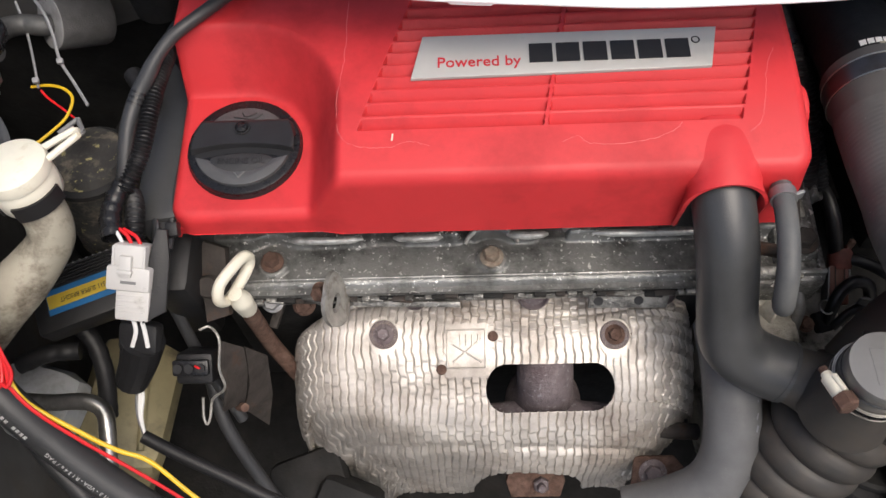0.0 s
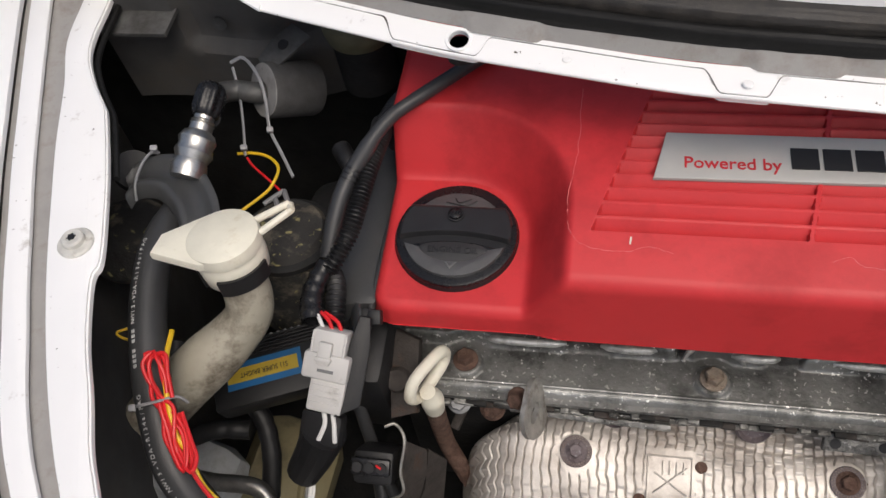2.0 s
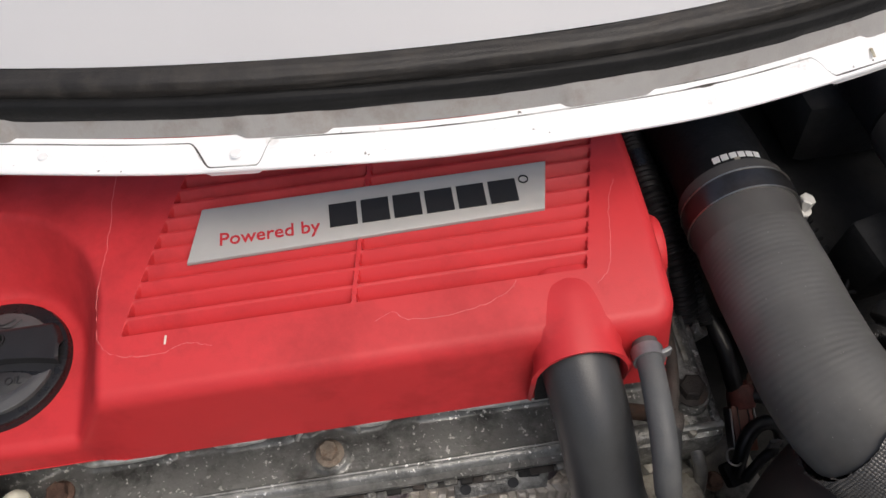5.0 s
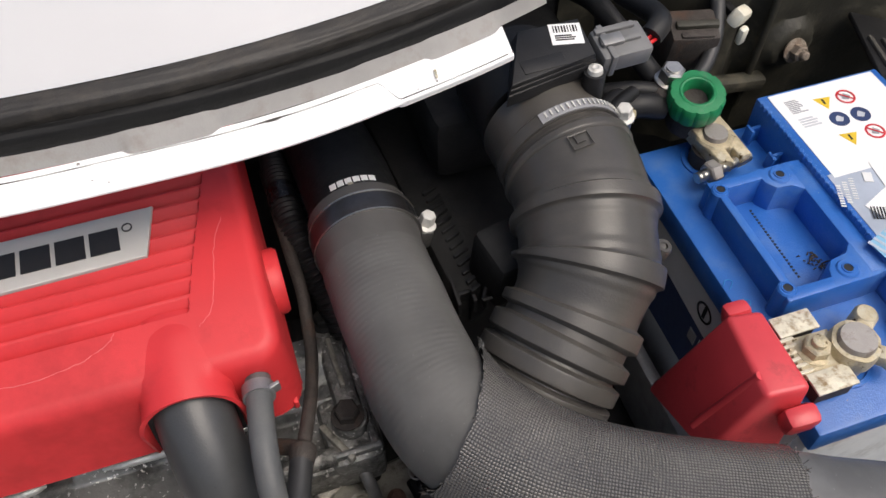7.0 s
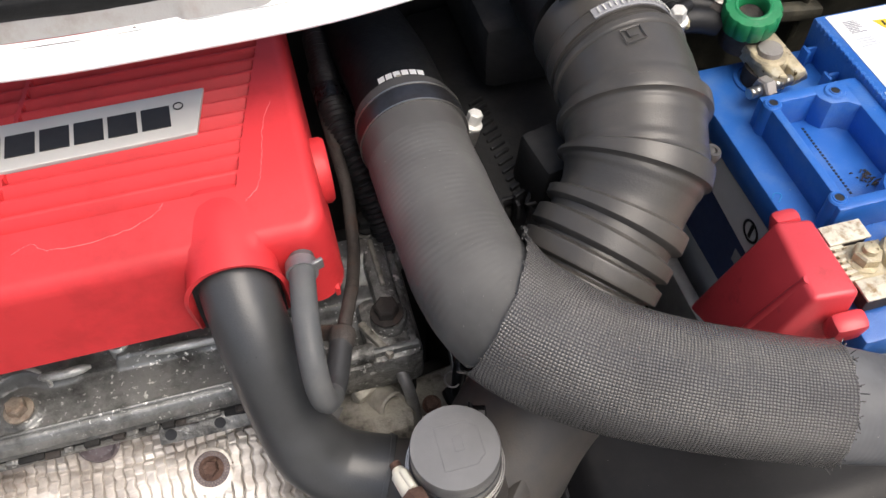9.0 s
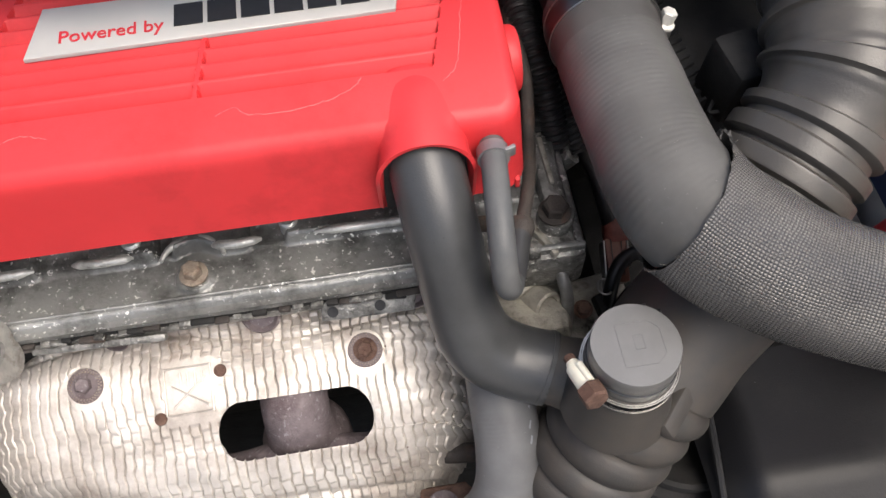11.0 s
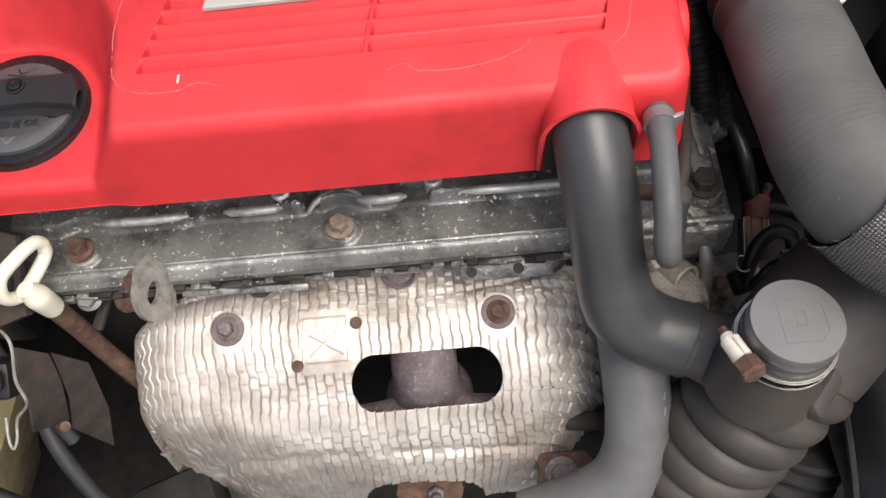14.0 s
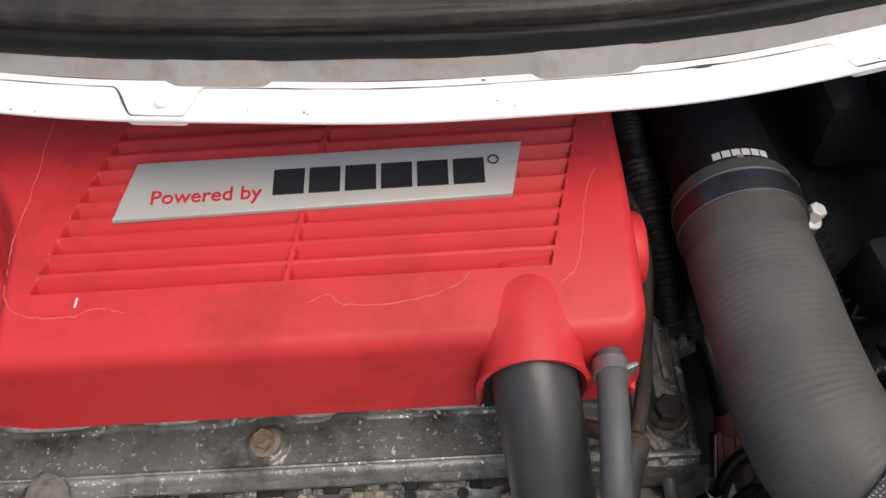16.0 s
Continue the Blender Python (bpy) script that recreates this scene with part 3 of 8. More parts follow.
def build_cowl():
    """Pressed white cowl edge: rolled lip, bright flange with a crease and drop tabs, dusty channel greyed for its
    shade, rubber seal, raised bonnet behind.
    """
    cowl = thing("cowl_panel", "white painted cowl edge with pressed tabs over the engine", "panel", "", "structure")
    xs = lines((-0.25, 0.309, 0.0012))
    tabs = ((-0.147, 0.021), (-0.002, 0.0095), (0.262, 0))

    def crease(x):
        """How far the flange's crease lies behind the lip; it drops forward at the tabs."""
        near = max(1 - step(abs(x - t), w, w + 0.008) if t < 0.2 else step(x, 0.243, 0.252) for t, w in tabs)
        return 0.0126 - 0.0113 * near


    section = [(-0.6, 0.0016, -0.0024), (-0.4, 0.0004, -0.0014), (-0.2, 0.0, -0.0004), (0.0, 0.0004, 0.0004)]

    def place(x, s):
        """Rows follow the crease: a folded hem in front of it, a narrow open joint, the sheet behind."""
        y0, c = lip_y(x), crease(x)
        dz = 0.0004 * math.sin(x * 55)
        for at, dy, h in section:
            if s == at:
                return (x, y0 + dy, 0.9500 + h + dz)
        if s <= 1.0:
            y = 0.0004 + (c - 0.0004) * s
            h = 0.0006 + 0.28 * y
        elif s <= 1.3:
            y, h = c + 0.0003, 0.28 * c - 0.0016
        elif s <= 1.6:
            y, h = c + 0.0008, 0.28 * c - 0.0014
        else:
            k = (s - 1.9) / 1.1
            y = c + 0.0010 + (0.0160 - c - 0.0010) * max(0.0, k)
            h = 0.28 * y + 0.0002
        return (x, y0 + y, 0.9500 + h + dz)

    fine = [-0.6, -0.4, -0.2, 0.0, 0.2, 0.5, 0.8, 1.0, 1.3, 1.6] + [1.9 + 0.11 * k for k in range(11)]
    bm = sheet(xs, fine, place)
    r = 0.0050
    hole = (-0.1345, lip_y(-0.1345) + 0.0088)
    doomed = [f for f in bm.faces if (Vector((f.calc_center_median().x, f.calc_center_median().y)) - Vector(hole)).length < r + 0.0006]
    bmesh.ops.delete(bm, geom=doomed, context="FACES")
    bmesh.ops.solidify(bm, geom=bm.faces[:], thickness=0.0012)
    part("flange", bm, M_WHITE, cowl, sharp=50)
    # Dark tube for the joint's grime and for shade the groove itself lacks.
    joint = [Vector(place(x, 1.3)) + Vector((0, 0.0002, 0.0013)) for x in xs[2:-2]]
    part("joint_grime_shade", tube(joint, lambda s, g: max(0.00025, 0.00065 + 0.0010 * noise.noise((g * 45, 0, 0))), 6, 0.0015, 0), M_GRIMESHADE, cowl, "thin dark line in the folded joint, for grime and the gap's shade")

    rim_m = facing((hole[0], hole[1], 0.9500 + 0.28 * 0.0088 + 0.0006 + 0.0004 * math.sin(hole[0] * 55)), (0, -0.28, 1))
    collar = lathe([(r, -0.003), (r, 0.0002), (r + 0.0003, 0.0005), (r + 0.0016, 0.0005), (r + 0.0018, 0.0), (r + 0.0018, -0.001)], rim_m, 40)
    part("hole_collar", opened(collar), M_WHITE, cowl)
    # Black cup added below the hole to give it a shaded inside.
    part("hole_backing", lathe([(0.0062, 0.0), (0.0066, 0.0), (0.0066, -0.008), (0, -0.008), (0, -0.0076), (0.0062, -0.0076), (0.0062, 0.0)], pose(hole[0], hole[1], 0.9495), 24), M_SHADE, cowl, "added black cup that keeps the cowl hole dark")

    def back(x, s):
        y0 = lip_y(x) + 0.0162
        wav = 0.0026 * step(math.sin(x * 47 + 0.6), 0.55, 0.75)
        if s == 0:
            return (x, y0 - wav, 0.9546)
        return (x, y0 + 0.0030 * s + 0.0004 - wav * (1 - s), 0.9550 + 0.0100 * s)
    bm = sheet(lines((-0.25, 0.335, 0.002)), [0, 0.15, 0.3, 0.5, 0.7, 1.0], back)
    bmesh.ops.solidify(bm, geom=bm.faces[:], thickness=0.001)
    # The upright channel's shade is put in as grey paint.
    part("channel", bm, M_WHITEGREY, cowl, "dusty painted channel behind the flange, greyed for its shade")
    for x, dy, rr in ((0.0, 0.0065, 0.0026), (-0.081, 0.007, 0.0022)):
        part("weld_dimple", lathe([(rr, 0), (rr * 0.8, 0.0006), (0, 0.0009)], pose(x, lip_y(x) + dy, 0.9532), 16), M_WHITE, cowl)
    part("rust_stain", box((0.0012, 0.0055, 0.0006), (0.270, lip_y(0.270) + 0.006, 0.9535), (0, 0, -8), 0.0002), M_BRASS, cowl, "brown rust run on the flange")
    # left corner ear with its bolt
    ear = [(-0.246, 0.373), (-0.262, 0.384), (-0.285, 0.388), (-0.300, 0.385), (-0.309, 0.391), (-0.311, 0.402), (-0.303, 0.411), (-0.285, 0.412), (-0.262, 0.405), (-0.246, 0.397)]
    part("corner_ear", plate(ear, 0.0014, pose(0, 0, 0.950), 0.0004), M_WHITE, cowl)
    ear_bolt = lathe([(0, 0), (0.0088, 0), (0.0085, 0.002), (0.006, 0.0035), (0.0058, 0.006), (0.004, 0.0065), (0.0035, 0.004), (0, 0.004)], pose(-0.299, 0.399, 0.9515), 20)
    part("corner_bolt", ear_bolt, M_GREYSTEEL, cowl)
    # seal in two tiers, swept along the cowl
    seal = thing("bonnet_seal", "black rubber bonnet seal along the cowl, dusty on top", "seal")
    xs2 = lines((-0.33, 0.42, 0.006))

    def swept(name, section, material, label=""):
        rows2 = curve_through([(0, d, z) for d, z in section], 4)
        wave = lambda x, k: 0.0004 * noise.noise((x * 22, k * 0.5, 3)) + 0.00025 * noise.noise((x * 90, k * 0.9, 5))
        b = sheet(xs2, list(range(len(rows2))), lambda x, k: (x, lip_y(x) + rows2[k].y + wave(x, k), rows2[k].z + wave(x + 7, k)))
        bmesh.ops.recalc_face_normals(b, faces=b.faces[:])
        part(name, b, material, seal, label, sharp=70)
    swept("lower_tier", [(0.0225, 0.9570), (0.0196, 0.9600), (0.0184, 0.9645), (0.0190, 0.9690), (0.0206, 0.9708), (0.0236, 0.9712)], M_SEAL)
    swept("upper_tier", [(0.0236, 0.9690), (0.0228, 0.9722), (0.0229, 0.9755), (0.0242, 0.9778), (0.0268, 0.9790), (0.0300, 0.9798), (0.0316, 0.9790), (0.0318, 0.9700)], M_SEALTOP, "dusty brown-black top tier")
    bonnet = thing("bonnet", "white painted bonnet standing raised behind the seal", "bonnet")

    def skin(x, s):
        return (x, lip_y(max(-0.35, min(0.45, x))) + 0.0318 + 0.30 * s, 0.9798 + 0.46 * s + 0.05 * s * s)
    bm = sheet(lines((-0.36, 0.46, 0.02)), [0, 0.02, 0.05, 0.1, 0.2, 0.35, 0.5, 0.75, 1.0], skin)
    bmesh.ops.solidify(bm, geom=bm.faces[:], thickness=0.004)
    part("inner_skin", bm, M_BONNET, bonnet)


build_cowl()


def strip_between(a, b, thick, z, bevel=0.0):
    """A flat strip between two edges given in the same order."""
    return plate(list(a) + list(b)[::-1], thick, pose(0, 0, z), bevel)


def build_fender():
    """White front wing: inner flange with its bolt, grey drain groove, outer rail, shut line and outer skin."""
    wing = thing("front_wing", "white painted front wing edge with a torx bolt", "car body panel")
    soft = lambda pts: [(p.x, p.y) for p in curve_through([(x, y, 0) for x, y in pts], 5)]
    inner = soft([(-0.389, 0.475), (-0.3815, 0.438), (-0.3785, 0.405), (-0.373, 0.384), (-0.360, 0.362), (-0.348, 0.346), (-0.3425, 0.337), (-0.325, 0.296), (-0.311, 0.258), (-0.3055, 0.241),
                  (-0.3042, 0.234), (-0.3045, 0.225), (-0.293, 0.193), (-0.280, 0.166), (-0.269, 0.141), (-0.258, 0.122), (-0.240, 0.090), (-0.195, 0.0)])
    rim = soft([(-0.404, 0.475), (-0.399, 0.438), (-0.393, 0.397), (-0.378, 0.359), (-0.363, 0.314), (-0.348, 0.275), (-0.335, 0.242), (-0.324, 0.216), (-0.313, 0.192), (-0.299, 0.164), (-0.285, 0.139), (-0.273, 0.120), (-0.254, 0.090), (-0.208, 0.0)])
    rail = soft([(-0.434, 0.475), (-0.422, 0.437), (-0.402, 0.383), (-0.384, 0.336), (-0.367, 0.293), (-0.351, 0.256), (-0.336, 0.221), (-0.322, 0.191), (-0.309, 0.163), (-0.295, 0.138), (-0.282, 0.119), (-0.262, 0.090), (-0.216, 0.0)])
    gap = [(x - 0.0135 - 0.010 * max(0.0, y - 0.33), y) for x, y in rail]
    part("inner_flange", strip_between(inner, rim, 0.0015, 0.9055, 0.0006), M_WHITE, wing)
    part("turned_lip", strip_between([(x + 0.001, y) for x, y in inner], [(x - 0.002, y) for x, y in inner], 0.0035, 0.9022, 0.0005), M_WHITE, wing)
    part("rubber_edge", tube([(x + 0.0026, y, 0.8985) for x, y in inner[2:36]], 0.0020, 8, 0.004, 0), M_SEAL, wing, "black rubber strip under the lip")
    part("drain_groove", strip_between([(x + 0.001, y) for x, y in rim], [(x - 0.001, y) for x, y in rail], 0.002, 0.9005), M_WHITEGREY, wing, "grey dusty drain groove")
    part("outer_rail", strip_between(rail, gap, 0.003, 0.9045, 0.0009), M_WHITE, wing)
    part("shut_line", strip_between([(x + 0.0005, y) for x, y in gap], [(x - 0.0075, y) for x, y in gap], 0.002, 0.8990), M_WHITEGREY, wing, "grey shut line between rail and skin")
    part("outer_panel", strip_between([(x - 0.0070, y) for x, y in gap], [(x - 0.25, y) for x, y in gap], 0.004, 0.9042, 0.0015), M_WHITE, wing)
    b = thing("wing_bolt", "dull zinc torx bolt with a wide washer on the wing", "bolt")
    m = pose(-0.3204, 0.246, 0.907)
    part("washer", lathe([(0, 0), (0.0092, 0), (0.0094, 0.0012), (0.0085, 0.0022), (0.0062, 0.0026), (0, 0.0026)], m, 28), M_STEELPALE, b)
    part("head", lathe([(0.0058, 0.0026), (0.0058, 0.0052), (0.0050, 0.0060), (0.0030, 0.0060), (0.0027, 0.0056), (0, 0.0056)], m, 24), M_STEELPALE, b)
    star = [((0.0025 if k % 2 else 0.0016) * math.cos(math.pi * k / 6), (0.0025 if k % 2 else 0.0016) * math.sin(math.pi * k / 6)) for k in range(12)]
    part("torx_socket", plate(star, 0.0004, m @ Matrix.Translation((0, 0, 0.0058)), 0), M_INK, b)


build_fender()


# ---- engine cover ----
def cover_top(y):
    return 0.8862 + 0.0145 * math.tanh((y - 0.255) / 0.05)


def grille_edge(y):
    """Left, middle and right limits of the louvred field at y."""
    t = (y - 0.2815) / 0.0835
    return -0.0655 + 0.0265 * t, 0.0365 + 0.016 * t, 0.1405 + 0.0215 * t


def cover_height(x, y):
    high = cover_top(y)
    low = 0.853 + 0.10 * (y - 0.253)
    d = math.hypot(max(x + 0.138, 0.0), max(y - 0.296, 0.0))
    ramp = sum(min(1.0, max(0.0, (d - 0.0415) / 0.0200 + o)) for o in (-0.11, -0.05, 0.0, 0.05, 0.11)) / 5
    z = low + (high - low) * ramp
    # louvres
    left, mid, right = grille_edge(y)
    if 0.2812 < y < 0.3745 and left < x < right and abs(x - mid) > 0.0013:
        k = ((y - 0.2815) / 0.00835) % 1.0
        depth = 0.0068 * min(1.0, max(0.0, (0.86 - k) / 0.76)) if k > 0.10 else 0.0068 * k / 0.10
        fade = min(step(x, left, left + 0.0007), step(right, x, x + 0.0007) if right - x < 0.0007 else 1.0)
        z -= depth * fade
    # walls: rounded shoulder, then a slight draft
    cx, cy = max(abs(x + 0.0015) - (0.1775 - 0.012), 0.0), max(0.2535 + 0.012 - y, 0.0)
    off = math.hypot(cx, cy) - 0.012
    rad = 0.0065
    if off > -rad:
        if off <= 0:
            z -= rad - math.sqrt(max(0.0, rad * rad - (off + rad) ** 2))
        else:
            z = z - rad - off * 12
    floor_z = 0.838
    return max(z, floor_z)


def build_engine_cover():
    cover = thing("engine_cover", "red moulded plastic engine cover with louvres and a metal badge", "engine cover")
    xs = lines((-0.1845, -0.170, 0.0005), (-0.170, -0.10, 0.0016), (-0.10, -0.07, 0.001), (-0.07, -0.036, 0.0006), (-0.036, 0.033, 0.003), (0.033, 0.056, 0.0006),
               (0.056, 0.104, 0.003), (0.104, 0.166, 0.0006), (0.166, 0.1805, 0.0005))
    ys = lines((0.2485, 0.268, 0.0005), (0.268, 0.281, 0.0006), (0.281, 0.375, 0.00042), (0.375, 0.43, 0.003))

    def keep(x, y):
        cx, cy = max(abs(x + 0.0015) - (0.1775 - 0.012), 0.0), max(0.2535 + 0.012 - y, 0.0)
        d = math.hypot(max(x + 0.138, 0.0), max(y - 0.296, 0.0))
        return math.hypot(cx, cy) - 0.012 < 0.0013 + 0.0024 * step(d, 0.0405, 0.0625)
    bm = sheet(xs, ys, cover_height, keep)
    part("shell", bm, M_RED, cover, sharp=30)
    # skirt that gives the edge its thickness
    skirt = box((0.352, 0.0025, 0.006), (-0.0015, 0.2556, 0.8385), (0, 0, 0), 0.0008)
    skirt = box((0.0025, 0.15, 0.006), (-0.1768, 0.327, 0.8385), bevel=0.0008, bm=skirt)
    skirt = box((0.0025, 0.15, 0.006), (0.1745, 0.327, 0.8385), bevel=0.0008, bm=skirt)
    part("lower_edge", skirt, M_RED, cover)
    # neck over the breather pipe
    cx = 0.131

    def neck(a, s):
        """A tapering arch that sinks into the cover's top; a runs from one foot over the crown to the other."""
        y = 0.2436 + 0.0414 * s
        wide = 0.0220 + 0.0006 * step(0.2455 - y, 0.0, 0.002) - 0.0120 * s
        top = 0.8868 + 0.0068 * (1 - (1 - s) ** 1.6) - 0.0012 * step(s, 0.65, 1.0)
        side = 1 if a > 0.5 else -1
        if a < 0.15 or a > 0.85:
            k = (0.15 - min(a, 1 - a)) / 0.15
            low = top - wide * 0.98
            return (cx + side * wide, y + 0.006 * k * (1 - s), low + (0.8392 - low) * k)
        ang = math.pi * (a - 0.15) / 0.70
        z = top - wide * 0.98 * (1 - math.sin(ang) ** 0.92)
        # soft fillet where it meets the cover
        over = max(0.0, z - cover_top(y) + 0.0004)
        flare = 0.0042 * math.exp(-over / 0.0013) * step(y, 0.2500, 0.2600) * step(abs(math.cos(ang)), 0.05, 0.4)
        return (cx - wide * math.cos(ang) + side * flare, y, z)
    bm = sheet([k / 80 for k in range(81)], [k / 40 for k in range(41)], neck, flip=False)
    bmesh.ops.recalc_face_normals(bm, faces=bm.faces[:])
    bmesh.ops.solidify(bm, geom=bm.faces[:], thickness=0.0020)
    part("pipe_neck", bm, M_RED, cover, sharp=50)
    # Black arch plate covers the red wall, in place of the neck's inner shade.
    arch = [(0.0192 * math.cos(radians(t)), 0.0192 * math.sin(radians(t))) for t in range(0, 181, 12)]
    part("neck_shadow", plate(arch + [(-0.0192, -0.0255), (0.0192, -0.0255)], 0.0012, facing((cx, 0.2494, 0.8650), (0, -1, 0)), 0), M_SHADE, cover, "black plate in place of the shade round the pipe")
    boss = lathe([(0, 0), (0.0165, 0), (0.0165, 0.006), (0.015, 0.008), (0, 0.008)], facing((0.1755, 0.306, 0.866), (1, 0, 0)), 28)
    part("side_boss", boss, M_RED, cover)
    part("parting_mark", box((0.0005, 0.0005, 0.026), (0.093, 0.2527, 0.858), (-5, 0, 0), 0), M_REDCAP, cover)
    # badge: skewed brushed plate
    slope = math.degrees(math.atan2(cover_top(0.340) - cover_top(0.3115), 0.0285))
    m = pose(0.049, 0.3262, cover_top(0.3262) - 0.0006, slope, 0, 0)
    badge = part("badge", plate([(-0.0853, -0.0146), (0.0792, -0.0128), (0.0850, 0.0143), (-0.0790, 0.0146)], 0.0022, m, 0.0004), M_BADGE, cover, "brushed metal badge plate")
    top = m @ Matrix.Translation((0, 0, 0.0023))
    lettering("Powered by", 0.0098, 0.00025, top @ Matrix.Translation((-0.0475, -0.0048, 0)), M_REDINK, badge, "lettering", "red lettering", 0.98)
    word_blocks(badge, top @ Matrix.Translation((0.0245, -0.0002, 0)), 0.0900, 0.0128, 6, M_INK, "wordmark_block")
    part("mark_ring", opened(lathe([(0.0018, 0), (0.0024, 0), (0.0024, 0.0003), (0.0018, 0.0003), (0.0018, 0)], top @ Matrix.Translation((0.0725, 0.0052, 0)), 20)), M_INK, badge)
    # scuffs along the raised rim
    rnd = random.Random(5)
    for name, pts in (("scuff", [(-0.0745, 0.372), (-0.0745, 0.330), (-0.078, 0.300), (-0.0762, 0.281), (-0.068, 0.2735), (-0.050, 0.2715), (-0.036, 0.2745), (-0.026, 0.2715)]),
                      ("scuff", [(0.045, 0.2715), (0.053, 0.2745), (0.060, 0.2705), (0.085, 0.2705), (0.103, 0.276), (0.110, 0.283)]),
                      ("scuff", [(0.143, 0.274), (0.150, 0.281), (0.1535, 0.292), (0.158, 0.312), (0.162, 0.325)])):
        pts3 = [(x + rnd.uniform(-0.001, 0.001), y, cover_height(x, y) + 0.0001) for x, y in pts]
        line = curve_through(pts3, 10)
        line = [Vector((p.x + rnd.uniform(-0.0005, 0.0005), p.y + rnd.uniform(-0.0005, 0.0005), cover_height(p.x, p.y) - 0.00005)) for p in line]
        part(name, tube(line, 0.00016, 5, 0.0012, 0, flat=1), M_SCRATCH, cover, "thin pale scuff line")
    part("chip", box((0.0009, 0.0042, 0.0004), (-0.0462, 0.2772, cover_height(-0.0462, 0.2772) + 0.0001), (8, 0, -6), 0.0001), M_CREAM, cover, "cream paint chip")
    return cover


build_engine_cover()


def build_oil_cap():
    cap = thing("oil_filler_cap", "round black plastic engine oil cap with a grip bar", "oil cap")
    m = pose(-0.1378, 0.2990, 0.8540, 3.0, 0, 0) @ Matrix.Diagonal((0.985, 0.97, 1, 1))
    part("collar", lathe([(0, 0), (0.0350, 0), (0.0350, 0.004), (0.034, 0.0055), (0, 0.0055)], m, 56), M_INK, cap)
    rim = lathe([(0.034, 0.003), (0.0345, 0.0052), (0.0338, 0.0069), (0.0322, 0.0074), (0, 0.0074)], m, 64)
    part("disc", rim, M_CAP, cap)
    # grip: a bar across the middle, arched at its front face
    xs = [-0.031 + 0.062 * k / 60 for k in range(61)]
    ts = [-0.0030, -0.0022, -0.0020, -0.0014, -0.0009, -0.0006] + [-0.0004 + 0.0012 * k for k in range(19)]

    def grip(x, t):
        """Rows run along the arched front edge; the back edge is straight."""
        y = min(t - 4.5 * x * x * step(0.012 - t, 0.0, 0.012), 0.0172)
        rise = step(t, -0.0022, -0.0006) * step(0.0170 - y, 0.0, 0.0008)
        side = step(0.0322 - math.hypot(x, y), 0.0, 0.0014)
        return (x, y, 0.0067 + 0.0046 * rise * side)
    bm = sheet(xs, ts, grip, lambda x, t: math.hypot(x, t - 4.5 * x * x * step(0.012 - t, 0.0, 0.012)) < 0.0320)
    bm.transform(m)
    part("grip_bar", bm, M_CAPGRIP, cap, sharp=45)
    # raised panels above and below the bar
    gap_x = [-0.0285 + 0.057 * k / 24 for k in range(25)]
    # Flat black crescent stands in for the shade below the grip bar.
    part("grip_slot_shade", plate([(x, -0.0055 - 6.5 * x * x) for x in gap_x] + [(x, -0.0008 - 4.4 * x * x) for x in gap_x[::-1]], 0.0004, m @ Matrix.Translation((0, 0, 0.0073)), 0), M_INK, cap, "black plate in place of the slot's shade under the grip")
    arc = [(0.0292 * math.cos(math.radians(a)), 0.0292 * math.sin(math.radians(a))) for a in range(198, 343, 8)]
    inner = [(0.0205 * math.cos(math.radians(a)), -0.0065 + 0.0135 * math.sin(math.radians(a))) for a in range(340, 199, -10)]
    part("lower_face", plate(arc + inner, 0.0030, m @ Matrix.Translation((0, 0, 0.0068)), 0.0005), M_CAPFACE, cap)
    part("lettered_face", plate([(x * 0.985, y - 0.0002) for x, y in inner] + [(0.0188 * math.cos(radians(a)), -0.0110 + 0.0042 * math.sin(radians(a))) for a in range(170, 9, -20)], 0.0024, m @ Matrix.Translation((0, 0, 0.0068)), 0.0003), M_CAPDARK, cap)
    arc = [(0.0275 * math.cos(math.radians(a)), 0.0275 * math.sin(math.radians(a))) for a in range(40, 141, 10)]
    part("upper_face", plate(arc, 0.0012, m @ Matrix.Translation((0, 0, 0.0070)), 0.0004), M_CAPFACE, cap)
    lettering("ENGINE OIL", 0.0058, 0.0003, m @ Matrix.Translation((0.0, -0.0125, 0.0093)), M_INK, cap, "lettering", "raised black lettering", 0.92)
    tri = [(-0.0034, -0.0206), (0, -0.0249), (0.0034, -0.0206)]
    part("arrow", plate(tri, 0.0006, m @ Matrix.Translation((0, 0, 0.0098)), 0.0001), M_MIDGREY, cap)
    part("arrow_face", plate([(x * 0.7, -0.0219 + (y + 0.0219) * 0.7) for x, y in tri], 0.0004, m @ Matrix.Translation((0, 0, 0.0104)), 0), M_CAPFACE, cap)
    # screw
    part("screw", lathe([(0, 0.0125), (0.0050, 0.0125), (0.0050, 0.0137), (0.0042, 0.0138), (0.0040, 0.0128), (0, 0.0128)], m @ Matrix.Translation((-0.001, 0.0100, -0.0015)), 20), M_INK, cap)
    part("screw_head", lathe([(0.0036, 0.0126), (0.0034, 0.0142), (0.0014, 0.0148), (0, 0.0140)], m @ Matrix.Translation((-0.001, 0.0100, -0.0015)), 18), M_CAP, cap)
    for turn in (35, 125):
        part("screw_slot", moved(box((0.0046, 0.0008, 0.0006), (-0.001, 0.0100, 0.0132), (0, 0, turn), 0), m), M_INK, cap)
    # oil can sign, in relief
    sign = tube([m @ Vector(p) for p in ((-0.008, 0.0205, 0.0082), (-0.003, 0.0195, 0.0082), (0.004, 0.0185, 0.0082), (0.0095, 0.0222, 0.0082))], 0.0005, 6, 0.001, 4)
